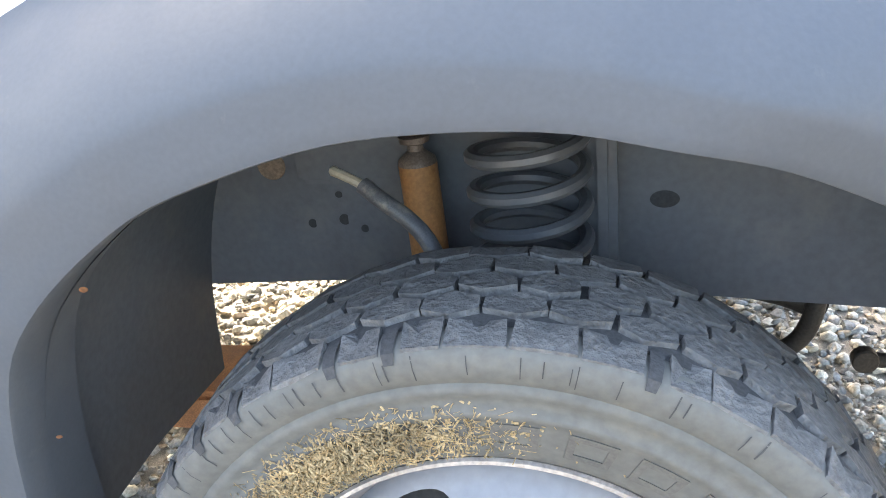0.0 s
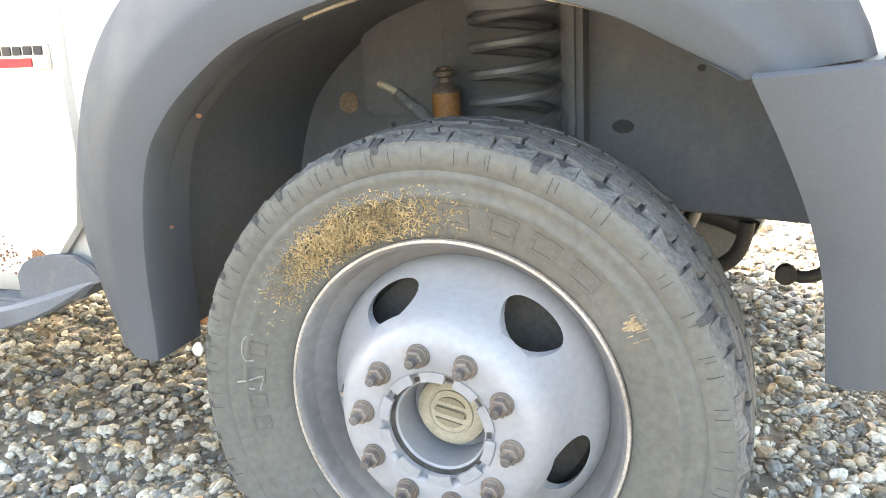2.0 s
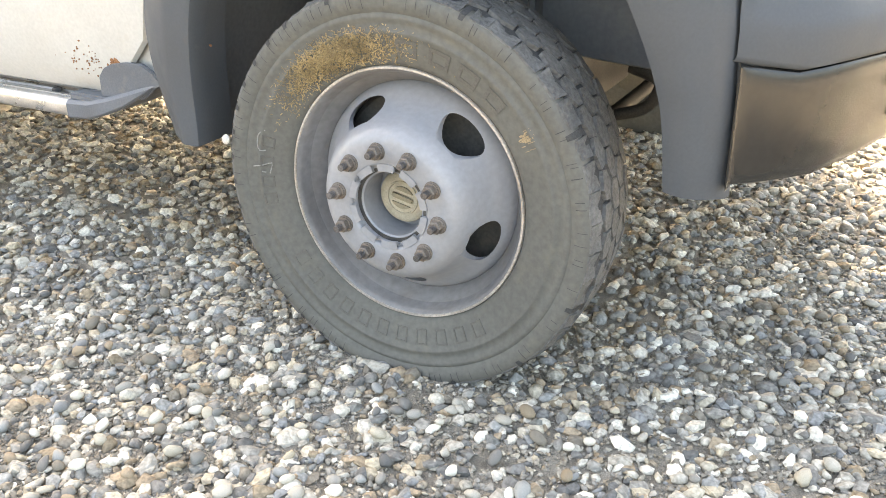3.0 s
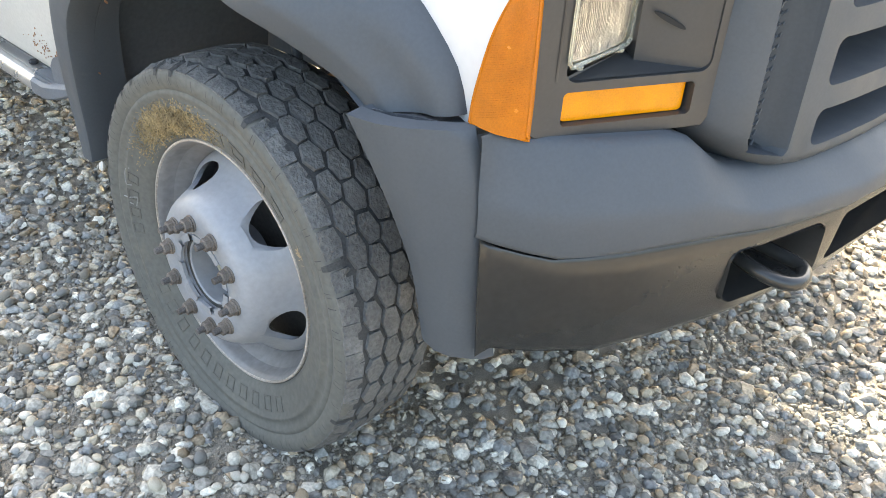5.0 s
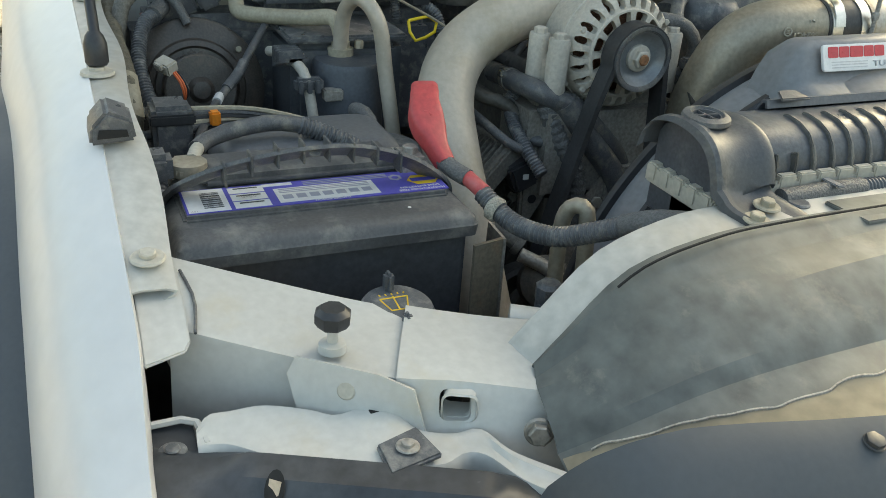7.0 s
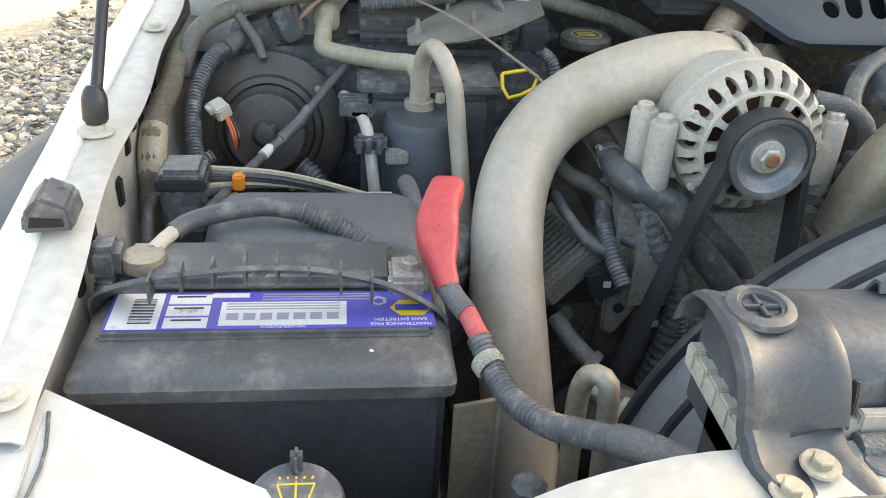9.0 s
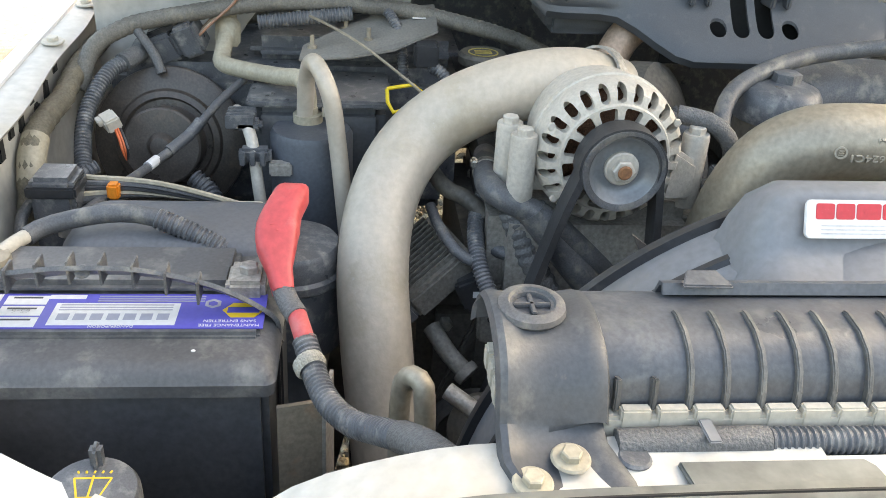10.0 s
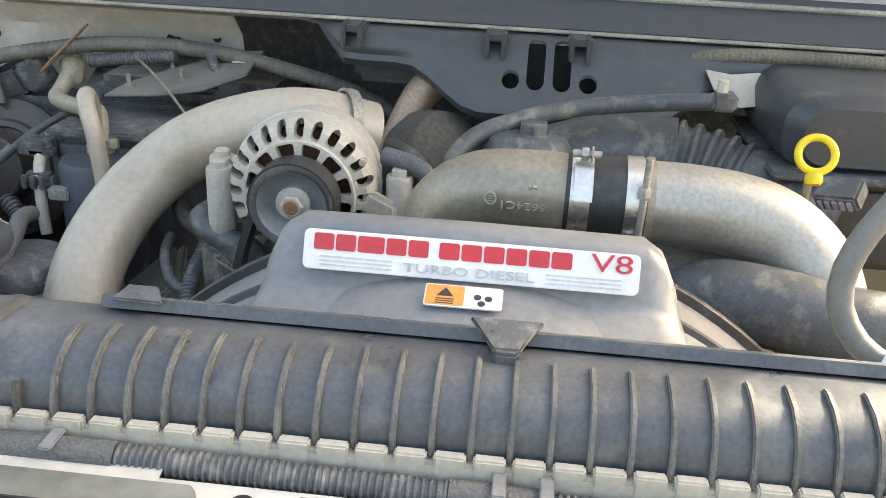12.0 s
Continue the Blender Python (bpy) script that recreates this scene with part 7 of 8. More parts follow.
part("seal_bead", tube([(-.238, .42, 1.408), (-.24, 1.0, 1.409), (-.238, 1.75, 1.408)], .004, 8), mat("chalky_bead", (.30, .29, .26), .8, var=.3, scale=50, bump=.2), cw)
# added black sheet that makes the cowl slots look shaded inside
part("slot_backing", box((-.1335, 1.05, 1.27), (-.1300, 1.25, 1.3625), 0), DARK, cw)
part("under_channel", box((-.25, .90, 1.30), (-.136, 1.9, 1.357), .01), COWL, cw)
bm = tube([(-.12, 1.31, 1.358), (-.118, 1.36, 1.366), (-.118, 1.45, 1.368), (-.118, 1.62, 1.366)], .0095, 12, wavy=(.006, .0008))
tl = thing("taped_loom", "tan-grimed taped wiring loom along the cowl", "loom")
part("wrap", bm, mat("grimed_tape", (.16, .14, .105), .7, var=.3, scale=60, bump=.4), tl)
part("paper_flap", thicken(loft([[(-.10, 1.325 + .03 * i, 1.352 - .004 * (i % 2)), (-.085, 1.333 + .029 * i, 1.336 + .003 * (i % 2)), (-.065, 1.340 + .024 * i, 1.322 - .004 * (i % 2))] for i in range(5)]), .001), CREAM, tl, "torn pale insulation")
# ---- battery ----
bat = thing("car_battery", "black car battery with a violet label and rubber carry strap", "battery")
part("case", box((.243, .338, 1.005), (.408, .600, 1.168), .006), mat("scuffed_battery_case", (.050, .052, .058), .38, var=.2, scale=30, bump=.08, dust=.3, dust_col=(.12, .118, .115)), bat, "black plastic case")
rows = []
for z, k in ((1.163, 0), (1.165, .006), (1.176, .007), (1.178, .0055), (1.182, .0045), (1.186, .0), (1.189, -.006)):
    rows.append([(.3285 + a, .469 + b, z) for a, b in rounded(.166 + 2 * k, .262 + 2 * k, .008, 4)])
lid = part("lid", loft(rows, True, True), BATTERY, bat, "dusty grey-black lid")
part("lid_step", box((.250, .346, 1.186), (.376, .592, 1.1935), .003), BATTERY, bat)
part("vent_bar", box((.252, .372, 1.192), (.318, .566, 1.204), .005), BATTERY, bat)
part("side_rib", box((.30, .601, 1.06), (.345, .606, 1.165), .002), BLACK_CLEAN, bat)
lab = part("label", box((.3195, .350, 1.1934), (.3695, .594, 1.1944), .0), LABEL_BLUE, bat, "violet-blue printed label")


def lm(x, y):
    """Reads from the windscreen side: text right is -y, text up is +x."""
    return Matrix(((0, 1, 0, x), (-1, 0, 0, y), (0, 0, 1, 1.1946), (0, 0, 0, 1)))


def lab_box(name, x0, y0, x1, y1, material, lift=.0003):
    return part(name, box((x0, y0, 1.1944), (x1, y1, 1.1944 + lift), .0), material, lab)


lab_box("barcode_panel", .321, .352, .3690, .388, LABEL_WHITE)
for k in range(16):
    wd = (.0006, .0011, .0004, .0015)[k % 4]
    lab_box("bar", .329 + .0021 * k, .366, .329 + .0021 * k + wd, .383, LABEL_BLACK, .0005)
for x0, x1 in ((.3545, .3680), (.3385, .3520), (.3230, .3360)):
    lab_box("data_panel", x0, .392, x1, .424, LABEL_WHITE)
lab_box("data_panel", .3215, .424, .3275, .452, LABEL_WHITE)
lab_box("symbol_panel", .3340, .432, .3655, .527, LABEL_WHITE)
for k in range(7):
    lab_box("symbol_bar", .3495, .437 + .0125 * k, .3585, .446 + .0125 * k, LABEL_GREY, .0005)
for k in range(3):
    lab_box("print_bar", .336 + .0036 * k, .436, .3375 + .0036 * k, .522, LABEL_GREY, .0005)
    lab_box("print_bar", .323 + .0036 * k, .462, .3243 + .0036 * k, .545, LABEL_GREY, .0005)
for k in range(3):
    lab_box("print_bar", .357 - .016 * k, .397, .3592 - .016 * k, .419, LABEL_BLACK, .0005)
lettering("65-6", .008, lm(.3452, .408), LABEL_BLACK, lab, depth=.0001)
lettering("DANGER/POISON", .0042, lm(.3672, .480), LABEL_WHITE, lab, depth=.0001)
lettering("MAINTENANCE FREE", .0050, lm(.3655, .568), LABEL_WHITE, lab, depth=.0001, width=.046)
lettering("SANS ENTRETIEN", .0050, lm(.3595, .568), LABEL_WHITE, lab, depth=.0001, width=.040)
lettering("12V", .004, lm(.366, .357), LABEL_BLACK, lab, depth=.0001)
part("emblem", slab([(.344 + .0105 * a, .577 + b * .0165, 1.1944) for a, b in ((-1, -.55), (-1, .55), (0, 1), (1, .55), (1, -.55), (0, -1))], (0, 0, 1), .0004), LABEL_YELLOW, lab, "plain yellow hexagon emblem")
part("emblem_bar", slab([(.344 + .004 * a, .577 + b * .0125, 1.1948) for a, b in ((-1, -1), (-1, 1), (1, 1), (1, -1))], (0, 0, 1), .0002), LABEL_BLUE, lab)
part("recycle_mark", lathe([(.004, 0), (.007, 0), (.007, .0003), (.004, .0003)], (.334, .552, 1.1944), (0, 0, 1), 6, closed=True), LABEL_GREY, lab)
part("strap", strap([(.315, .334, 1.172), (.325, .342, 1.196), (.342, .375, 1.218), (.353, .42, 1.232), (.356, .464, 1.237), (.353, .51, 1.233), (.346, .56, 1.215), (.340, .597, 1.188), (.338, .604, 1.168)], .0125, .0018, (.8, 0, .6), n=70), RUBBER, bat, "rubber carry strap")
for k in range(8):
    y = .385 + .023 * k
    z = 1.237 - 2.6 * (y - .464) ** 2
    part("strap_rib", box((.3455, y - .001, z - .008), (.3645, y + .001, z + .0115), .0005), RUBBER, bat)
part("strap_stud", disc((.361, .464, 1.238), (.6, 0, .8), .006, .003, 14), RUBBER, bat)
part("dust_speck", disc((.392, .545, 1.1885), (0, 0, 1), .0018, .001, 8), LABEL_WHITE, bat)
# terminals
part("negative_post", lathe([(0, 0), (.010, 0), (.009, .016), (0, .016)], (.283, .365, 1.192), (0, 0, 1), 20), ENGINE_ALU, bat)
neg = thing("negative_cable", "black ground cable with a lead clamp on the battery", "cable")
bm = lathe([(0, 0), (.017, 0), (.018, .003), (.017, .012), (.011, .014), (.0, .012)], (.284, .365, 1.197), (0, 0, 1), 24)
box((.262, .352, 1.198), (.300, .376, 1.208), .003, bm)
part("clamp", bm, TAN_ALU, neg, "tarnished lead clamp")
part("clamp_arm", tube([(.275, .370, 1.206), (.255, .376, 1.206), (.238, .382, 1.205)], .0065, 10), CREAM, neg)
part("clamp_bolt", tube([(.292, .375, 1.200), (.292, .40, 1.200)], .003, 8, n=3), ENGINE_ALU, neg)
part("cable", tube([(.240, .380, 1.204), (.224, .394, 1.207), (.217, .43, 1.214), (.217, .464, 1.217), (.221, .497, 1.212)], .0085, 14), RUBBER, neg)
part("sleeve", tube([(.220, .488, 1.214), (.226, .52, 1.202), (.234, .553, 1.186), (.242, .58, 1.165)], .0098, 12, wavy=(.0045, .0015)), BLACK, neg)
pos = thing("positive_cable", "red terminal cover and sleeved positive battery cable", "cable")
rows = []
CR = curve([(.243, .612, 1.252), (.256, .611, 1.254), (.274, .604, 1.246), (.294, .600, 1.232), (.312, .603, 1.215), (.328, .607, 1.202)], 18)
for i, c in enumerate(CR):
    f = i / 17
    wd = table([(0, .010), (.08, .0140), (.3, .0150), (.48, .0178), (.64, .0165), (.82, .0105), (1, .0085)], f)
    h = table([(0, .006), (.1, .011), (.6, .012), (1, .010)], f)
    t = (CR[min(i + 1, 17)] - CR[max(i - 1, 0)]).normalized()
    sd = t.cross(V((0, 0, 1))).normalized()
    upv = sd.cross(t)
    rows.append([c + sd * a + upv * b for a, b in rounded(wd * 2, h * 2, min(wd, h) * .6, 3)])
part("terminal_cover", loft(rows, True, True), RED, pos, "faded red plastic terminal cover")
bm = bmesh.new()
c0 = V((.293, .601, 1.2445))
for a, b in ((.009, .0016), (.0016, .009)):
    box(c0 - V((a * .7, b * .7, .002)), c0 + V((a * .7, b * .7, .0022)), .0004, bm, m=Matrix.Translation(c0) @ Matrix.Rotation(radians(28), 4, "Y") @ Matrix.Translation(-c0))
part("plus_mark", bm, RED, pos)
part("terminal", box((.285, .560, 1.190), (.325, .592, 1.208), .004), ENGINE_ALU, pos, "corroded terminal clamp")
part("terminal_nut", hexnut((.305, .578, 1.208), (0, 0, 1), .008, .007), ENGINE_ALU, pos)
part("boot", tube([(.325, .606, 1.204), (.340, .612, 1.199), (.356, .620, 1.196)], .0090, 14), TAPE, pos, "dark taped cable boot")
part("bare_cable", tube([(.353, .619, 1.197), (.381, .627, 1.190)], .0078, 12), RED, pos)
part("sleeve", tube([(.377, .626, 1.189), (.394, .632, 1.181), (.415, .638, 1.175), (.440, .648, 1.174), (.465, .664, 1.178), (.495, .684, 1.195), (.52, .696, 1.211)], .0098, 16, wavy=(.0042, .0012)), BLACK, pos, "corrugated black sleeve")
part("tape_wrap", tube([(.515, .694, 1.208), (.54, .706, 1.222), (.565, .718, 1.23)], .0108, 14), TAPE, pos, "dusty tape wrap")
part("frayed_tie", lathe([(.0100, -.006), (.0122, -.004), (.0126, .003), (.0104, .006)], (.398, .631, 1.180), (.85, .4, -.2), 16, closed=True), mat("frayed_fabric", (.33, .31, .26), .9, var=.3, scale=100, bump=.5), pos)

# washer bottle cap
wc = thing("washer_bottle", "grey washer bottle cap with a yellow windscreen symbol", "washer bottle")
part("cap", lathe([(0, -.014), (.0295, -.014), (.0318, -.010), (.0318, .007), (.0295, .0115), (.027, .0125), (0, .0125)], (.500, .494, 1.143), (.12, 0, 1), 40), BLACK, wc, "dusty grey cap")
part("cap_tab", box((.472, .490, 1.150), (.484, .498, 1.174), .003), BLACK, wc)
part("cap_tab", box((.518, .490, 1.148), (.527, .498, 1.161), .003), BLACK, wc)
bm = bmesh.new()
Wm = Matrix.Translation((.501, .494, 1.1553)) @ Matrix.Rotation(radians(7), 4, "Y")
for a, b in (((-.010, -.012), (-.010, .012)), ((-.010, .012), (.006, .007)), ((.006, .007), (.006, -.007)), ((.006, -.007), (-.010, -.012)), ((.006, 0), (-.012, 0))):
    tube([V((a[0], a[1], 0)), V((b[0], b[1], 0))], .0008, 5, n=3, bm=bm)
for k in range(5):
    tube([V((-.014, -.010 + .005 * k, 0)), V((-.016, -.011 + .0055 * k, 0))], .0008, 5, n=2, bm=bm)
bm.transform(Wm)
part("symbol", bm, LABEL_YELLOW, wc, "yellow windscreen symbol")
part("neck", lathe([(0, 0), (.024, 0), (.026, .05), (0, .05)], (.498, .494, 1.10), (.1, 0, 1), 24), BLACK_CLEAN, wc)
# rust-streaked tray bracket beside the battery
tb = thing("battery_tray_bracket", "rust-streaked steel bracket beside the battery", "bracket")
part("post", slab([(.412, .606, .95), (.408, .606, 1.150), (.400, .640, 1.150), (.404, .640, .95)], (1, .1, 0), .004), mat("rust_streaked_paint", (.20, .17, .13), .6, var=.2, bump=.2, stain=(.45, (.30, .12, .04), 14)), tb)
part("flange", slab([(.41, .640, .95), (.405, .640, 1.150), (.36, .645, 1.148), (.36, .645, .95)], (0, 1, 0), .003), ENGINE_ALU, tb)
bc = thing("black_cap", "small black hex plug beside the support", "plug")
part("plug", lathe([(0, 0), (.012, 0), (.013, .004), (.013, .018), (.009, .022), (0, .022)], (.478, .652, 1.118), (0, 0, 1), 8), RUBBER, bc)
part("tube", lathe([(0, 0), (.014, 0), (.012, .06), (0, .06)], (.478, .652, 1.06), (0, 0, 1), 16), BLACK, bc)

# plastic box and relay behind the battery
fb = thing("fuse_box", "grey-black plastic box lid behind the battery", "box")
rows = []
for z, k in ((1.05, .0), (1.165, .0), (1.170, .004), (1.180, .004), (1.190, .0), (1.197, -.008), (1.199, -.016)):
    rows.append([(.192 + a, .500 + b, z + .06 * a * 0) for a, b in rounded(.105 + 2 * k, .19 + 2 * k, .022, 5)])
part("lid", loft(rows, True, True), mat("slate_plastic", (.105, .11, .12), .5, var=.12, bump=.08, dust=.35, dust_col=(.19, .18, .16)), fb)
part("edge_clip", box((.13, .475, 1.172), (.145, .53, 1.186), .003), BLACK, fb)
part("edge_clip", box((.128, .545, 1.174), (.145, .575, 1.19), .003), CREAM, fb)
rl = thing("relay_box", "small black relay box with a looped cable", "relay")
part("box", box((.095, .350, 1.10), (.140, .392, 1.214), .005), BLACK, rl)
part("lid_lip", box((.100, .347, 1.194), (.143, .395, 1.206), .002), BLACK_CLEAN, rl)
part("loop_cable", tube([(.115, .353, 1.176), (.118, .342, 1.178), (.135, .336, 1.165), (.165, .338, 1.12), (.18, .345, 1.07)], .006, 10), RUBBER, rl)
dr = thing("vacuum_reservoir", "round black plastic reservoir beside the charge pipe", "reservoir")
part("drum", lathe([(0, 0), (.050, 0), (.050, .075), (.054, .078), (.054, .086), (.050, .089), (.050, .108), (.046, .114), (.03, .117), (0, .118)], (.155, .602, 1.045), (0, 0, 1), 40), BLACK, dr)
part("taped_hose", tube([(.10, .588, 1.185), (.125, .59, 1.19), (.145, .594, 1.18), (.165, .592, 1.165), (.20, .592, 1.16), (.25, .585, 1.18)], .009, 12), TAPE, dr)

# ---- heater blower on the firewall ----
bl = thing("blower_motor", "dusty round heater blower motor on the firewall", "blower motor")
BC, BA = V((-.066, .434, 1.168)), V((.97, -.02, .24)).normalized()
part("flange", lathe([(0, -.06), (.090, -.06), (.093, -.056), (.092, -.050), (.086, -.046), (.066, -.043), (.063, -.038), (.056, -.036), (.053, -.040), (.0, -.04)], BC, BA, 56), mat("brown_dusted_plastic", (.066, .055, .047), .36, var=.25, scale=60, bump=.15, dust=.36, dust_col=(.15, .115, .085)), bl, "brown-dusted black flange")
part("motor", lathe([(0, -.04), (.046, -.04), (.0465, -.006), (.0455, -.003), (.0465, -.001), (.044, .001), (.017, .001), (.015, .005), (.011, .010), (.0, .011)], BC, BA, 48), mat("rusty_motor_can", (.062, .053, .047), .34, var=.25, scale=70, bump=.15, dust=.34, dust_col=(.16, .115, .085)), bl, "black motor can")
uu, ww, vv = frame_of(BA)
for a in (20, 140, 250):
    part("screw", disc(BC + (uu * math.cos(radians(a)) + vv * math.sin(radians(a))) * .077 - BA * .041, BA, .0045, .003, 12), BRASSY, bl)
part("vent_hose", tube([(-.03, .475, 1.145), (-.02, .495, 1.13), (.0, .505, 1.115)], .012, 12, wavy=(.006, .002)), BLACK, bl)
part("plug", box((-.012, -.009, -.008), (.012, .009, .008), .002, m=pose(-.030, .388, 1.212, 20, 10, 35)), CREAM, bl, "cream wire plug")
part("plug_grip", box((-.006, -.014, .002), (.006, -.008, .010), .001, m=pose(-.030, .388, 1.212, 20, 10, 35)), CREAM, bl)
for k, m_ in enumerate((CARD_ORANGE, CARD_ORANGE, BLACK_CLEAN)):
    part("wire", tube([(-.024, .394 + .003 * k, 1.206), (-.012, .401 + .003 * k, 1.196), (-.008, .404 + .003 * k, 1.184), (-.014, .406, 1.172)], .0016, 6), m_, bl)

# painted upper firewall, with a taped loom along it
rows = []
for k in range(24):
    y = .335 + .40 * k / 23
    low_z = 1.22 + .095 * smooth(.47, .56, y)
    rows.append([(-.215, y, low_z), (-.212, y, max(1.30, low_z + .005)), (-.206 + .004 * math.sin(y * 40), y, 1.335), (-.190, y, 1.352), (-.176, y, 1.366)])
fw = part("upper_firewall", thicken(loft(rows), .002), RAIL_WHITE, truck, "dirty white painted upper firewall")
for y, z, r in ((.385, 1.318, .008), (.640, 1.322, .011), (.700, 1.330, .006)):
    part("firewall_hole", disc((-.2085, y, z), (1, 0, -.1), r, .003, 20, 0), DARK, fw)
lm2 = thing("firewall_loom", "tan-dusted taped wiring loom along the firewall", "loom")
part("wrap", tube([(-.10, .338, 1.225), (-.125, .352, 1.268), (-.150, .385, 1.288), (-.160, .425, 1.298), (-.165, .490, 1.310), (-.170, .555, 1.319), (-.172, .640, 1.322), (-.172, .72, 1.316), (-.178, .80, 1.300), (-.195, .88, 1.275), (-.21, .95, 1.24)], .0105, 14, n=120, wavy=(.009, .0006)), mat("dusted_loom_tape", (.13, .122, .105), .6, var=.25, scale=80, bump=.4, dust=.4, dust_col=(.27, .24, .185)), lm2)
part("corrugated_sleeve", tube([(-.150, .545, 1.300), (-.155, .60, 1.306), (-.160, .66, 1.312)], .009, 12, wavy=(.0042, .0013)), BLACK, lm2)
part("branch", tube([(-.150, .40, 1.285), (-.135, .42, 1.262), (-.125, .43, 1.24)], .006, 10), TAPE, lm2)
part("branch", tube([(-.172, .70, 1.320), (-.150, .715, 1.30), (-.135, .722, 1.27), (-.13, .725, 1.24)], .007, 10, wavy=(.004, .001)), BLACK, lm2)
# black heater case behind
hc = thing("heater_case", "dusty black plastic heater case on the firewall", "heater case")
part("case", box((-.38, .36, 1.05), (-.14, .80, 1.245), .02), BLACK, hc)
part("case_step", box((-.16, .545, 1.0), (-.03, .70, 1.235), .012), mat("slate_case", (.075, .08, .088), .5, var=.15, bump=.1, dust=.4, dust_col=(.22, .21, .19)), hc)
part("case_rib", box((-.15, .54, 1.232), (-.03, .705, 1.242), .003), BLACK, hc)
part("case_top", box((-.33, .53, 1.24), (-.17, .80, 1.275), .015), BLACK, hc)
md_ = thing("bracket_module", "dust-coated grey flat bracket with three threaded studs", "bracket")
part("plate", slab([(-.075, .598, 1.274), (-.085, .66, 1.276), (-.105, .71, 1.280), (-.125, .765, 1.300), (-.20, .765, 1.316), (-.205, .72, 1.310), (-.175, .65, 1.290), (-.13, .60, 1.276)], (.15, 0, 1), .003, .001), mat("dusted_grey_plate", (.19, .18, .16), .55, var=.15, scale=60, bump=.1, dust=.3, dust_col=(.25, .225, .18)), md_)
for x, y, z in ((-.118, .612, 1.277), (-.165, .652, 1.288), (-.125, .680, 1.286)):
    part("stud", lathe([(0, 0), (.006, 0), (.006, .005), (.0028, .006), (.0028, .018), (0, .018)], (x, y, z), (0, 0, 1), 10), TAN_ALU, md_)
part("sticker", box((-.172, .735, 1.3085), (-.160, .752, 1.3095), .0), LABEL_WHITE, md_)
part("plug_block", box((-.125, .735, 1.262), (-.10, .765, 1.292), .003), BLACK_CLEAN, md_)
part("plug_loom", tube([(-.11, .755, 1.265), (-.10, .775, 1.25), (-.09, .785, 1.21)], .008, 10, wavy=(.004, .001)), BLACK, md_)
wr = thing("steel_wire", "thin steel wire strung across the bay", "wire")
part("wire", tube([(-.23, .53, 1.30), (-.18, .58, 1.312), (-.10, .655, 1.30), (-.03, .72, 1.272), (.0, .745, 1.258)], .0018, 6), TAN_ALU, wr)
yc = thing("yellow_clip", "yellow plastic dipstick loop behind the pipe", "clip")
part("loop", tube([(-.02, .70, 1.262), (-.022, .735, 1.266), (-.012, .737, 1.25), (-.01, .705, 1.238), (-.02, .70, 1.262)], .0022, 8), YELLOW, yc)
ocp = thing("reservoir_cap", "black filler cap with tan lettering bars", "cap")
RCP = V((-.150, .826, 1.258))
part("cap", lathe([(0, 0), (.031, 0), (.032, .003), (.032, .010), (.028, .014), (.024, .013), (0, .013)], RCP, (0, 0, 1), 32), ENGINE, ocp)
ocm = mat("worn_yellow_print", (.42, .33, .09), .6, var=.25, scale=80, bump=.05)
part("mark", lathe([(.0175, 0), (.0195, 0), (.0195, .0006), (.0175, .0006)], RCP + V((0, 0, .0132)), (0, 0, 1), 28, closed=True), ocm, ocp, "worn yellow ring")
for k in range(3):
    part("mark_bar", box(RCP + V((-.008 + .006 * k, -.011, .0132)), RCP + V((-.005 + .006 * k, .011, .0138)), .0002), ocm, ocp)

# ---- air-conditioning accumulator and pipes ----
acm = thing("ac_accumulator", "black insulated accumulator with bent aluminium pipes", "accumulator")
part("canister", lathe([(0, 0), (.047, 0), (.047, .165), (.043, .172), (0, .173)], (-.012, .615, 1.045), (0, 0, 1), 40), mat("slate_wrap", (.062, .070, .084), .45, var=.15, bump=.15, dust=.3, dust_col=(.24, .23, .21)), acm)
part("strap_buckle", box((.02, .57, 1.175), (.035, .595, 1.19), .002), ENGINE_ALU, acm)
part("fitting", lathe([(0, 0), (.017, 0), (.017, .012), (.012, .013), (.012, .020), (0, .02)], (-.030, .610, 1.215), (0, 0, 1), 20), BRASSY, acm, "brassy fitting block")
part("fitting_bolt", hexnut((-.02, .632, 1.228), (0, 0, 1), .006, .010), TAN_ALU, acm)
part("suction_pipe", tube([(-.19, .505, 1.300), (-.175, .503, 1.278), (-.155, .500, 1.260), (-.135, .502, 1.252), (-.11, .53, 1.252), (-.075, .575, 1.256), (-.045, .603, 1.262), (-.032, .610, 1.245), (-.030, .610, 1.225)], .0105, 14, n=50), BRASSY, acm, "bent tan aluminium pipe")
part("service_valve", lathe([(0, 0), (.013, 0), (.017, .006), (.017, .028), (.012, .034), (0, .034)], (-.178, .503, 1.262), (-.2, .05, 1), 8), BRASSY, acm, "tan hex fitting")
part("liquid_pipe", tube([(-.025, .607, 1.22), (-.020, .610, 1.270), (-.002, .616, 1.294), (.018, .623, 1.298), (.034, .632, 1.286), (.041, .640, 1.262), (.044, .646, 1.215), (.055, .652, 1.16), (.07, .66, 1.08)], .0098, 14, n=50), PIPE, acm, "looped aluminium pipe")
part("thin_pipe", tube([(-.07, .525, 1.215), (-.03, .535, 1.222), (-.005, .545, 1.215), (.015, .552, 1.20), (.025, .556, 1.165), (.03, .56, 1.13)], .0068, 12), ALU, acm, "thin bright aluminium pipe")
part("pipe_clamp", box((.008, .536, 1.185), (.026, .572, 1.203), .004), BLACK, acm, "black plastic pipe clamp")
part("pipe_clamp", box((-.02, .530, 1.214), (.0, .560, 1.226), .004), BLACK, acm)
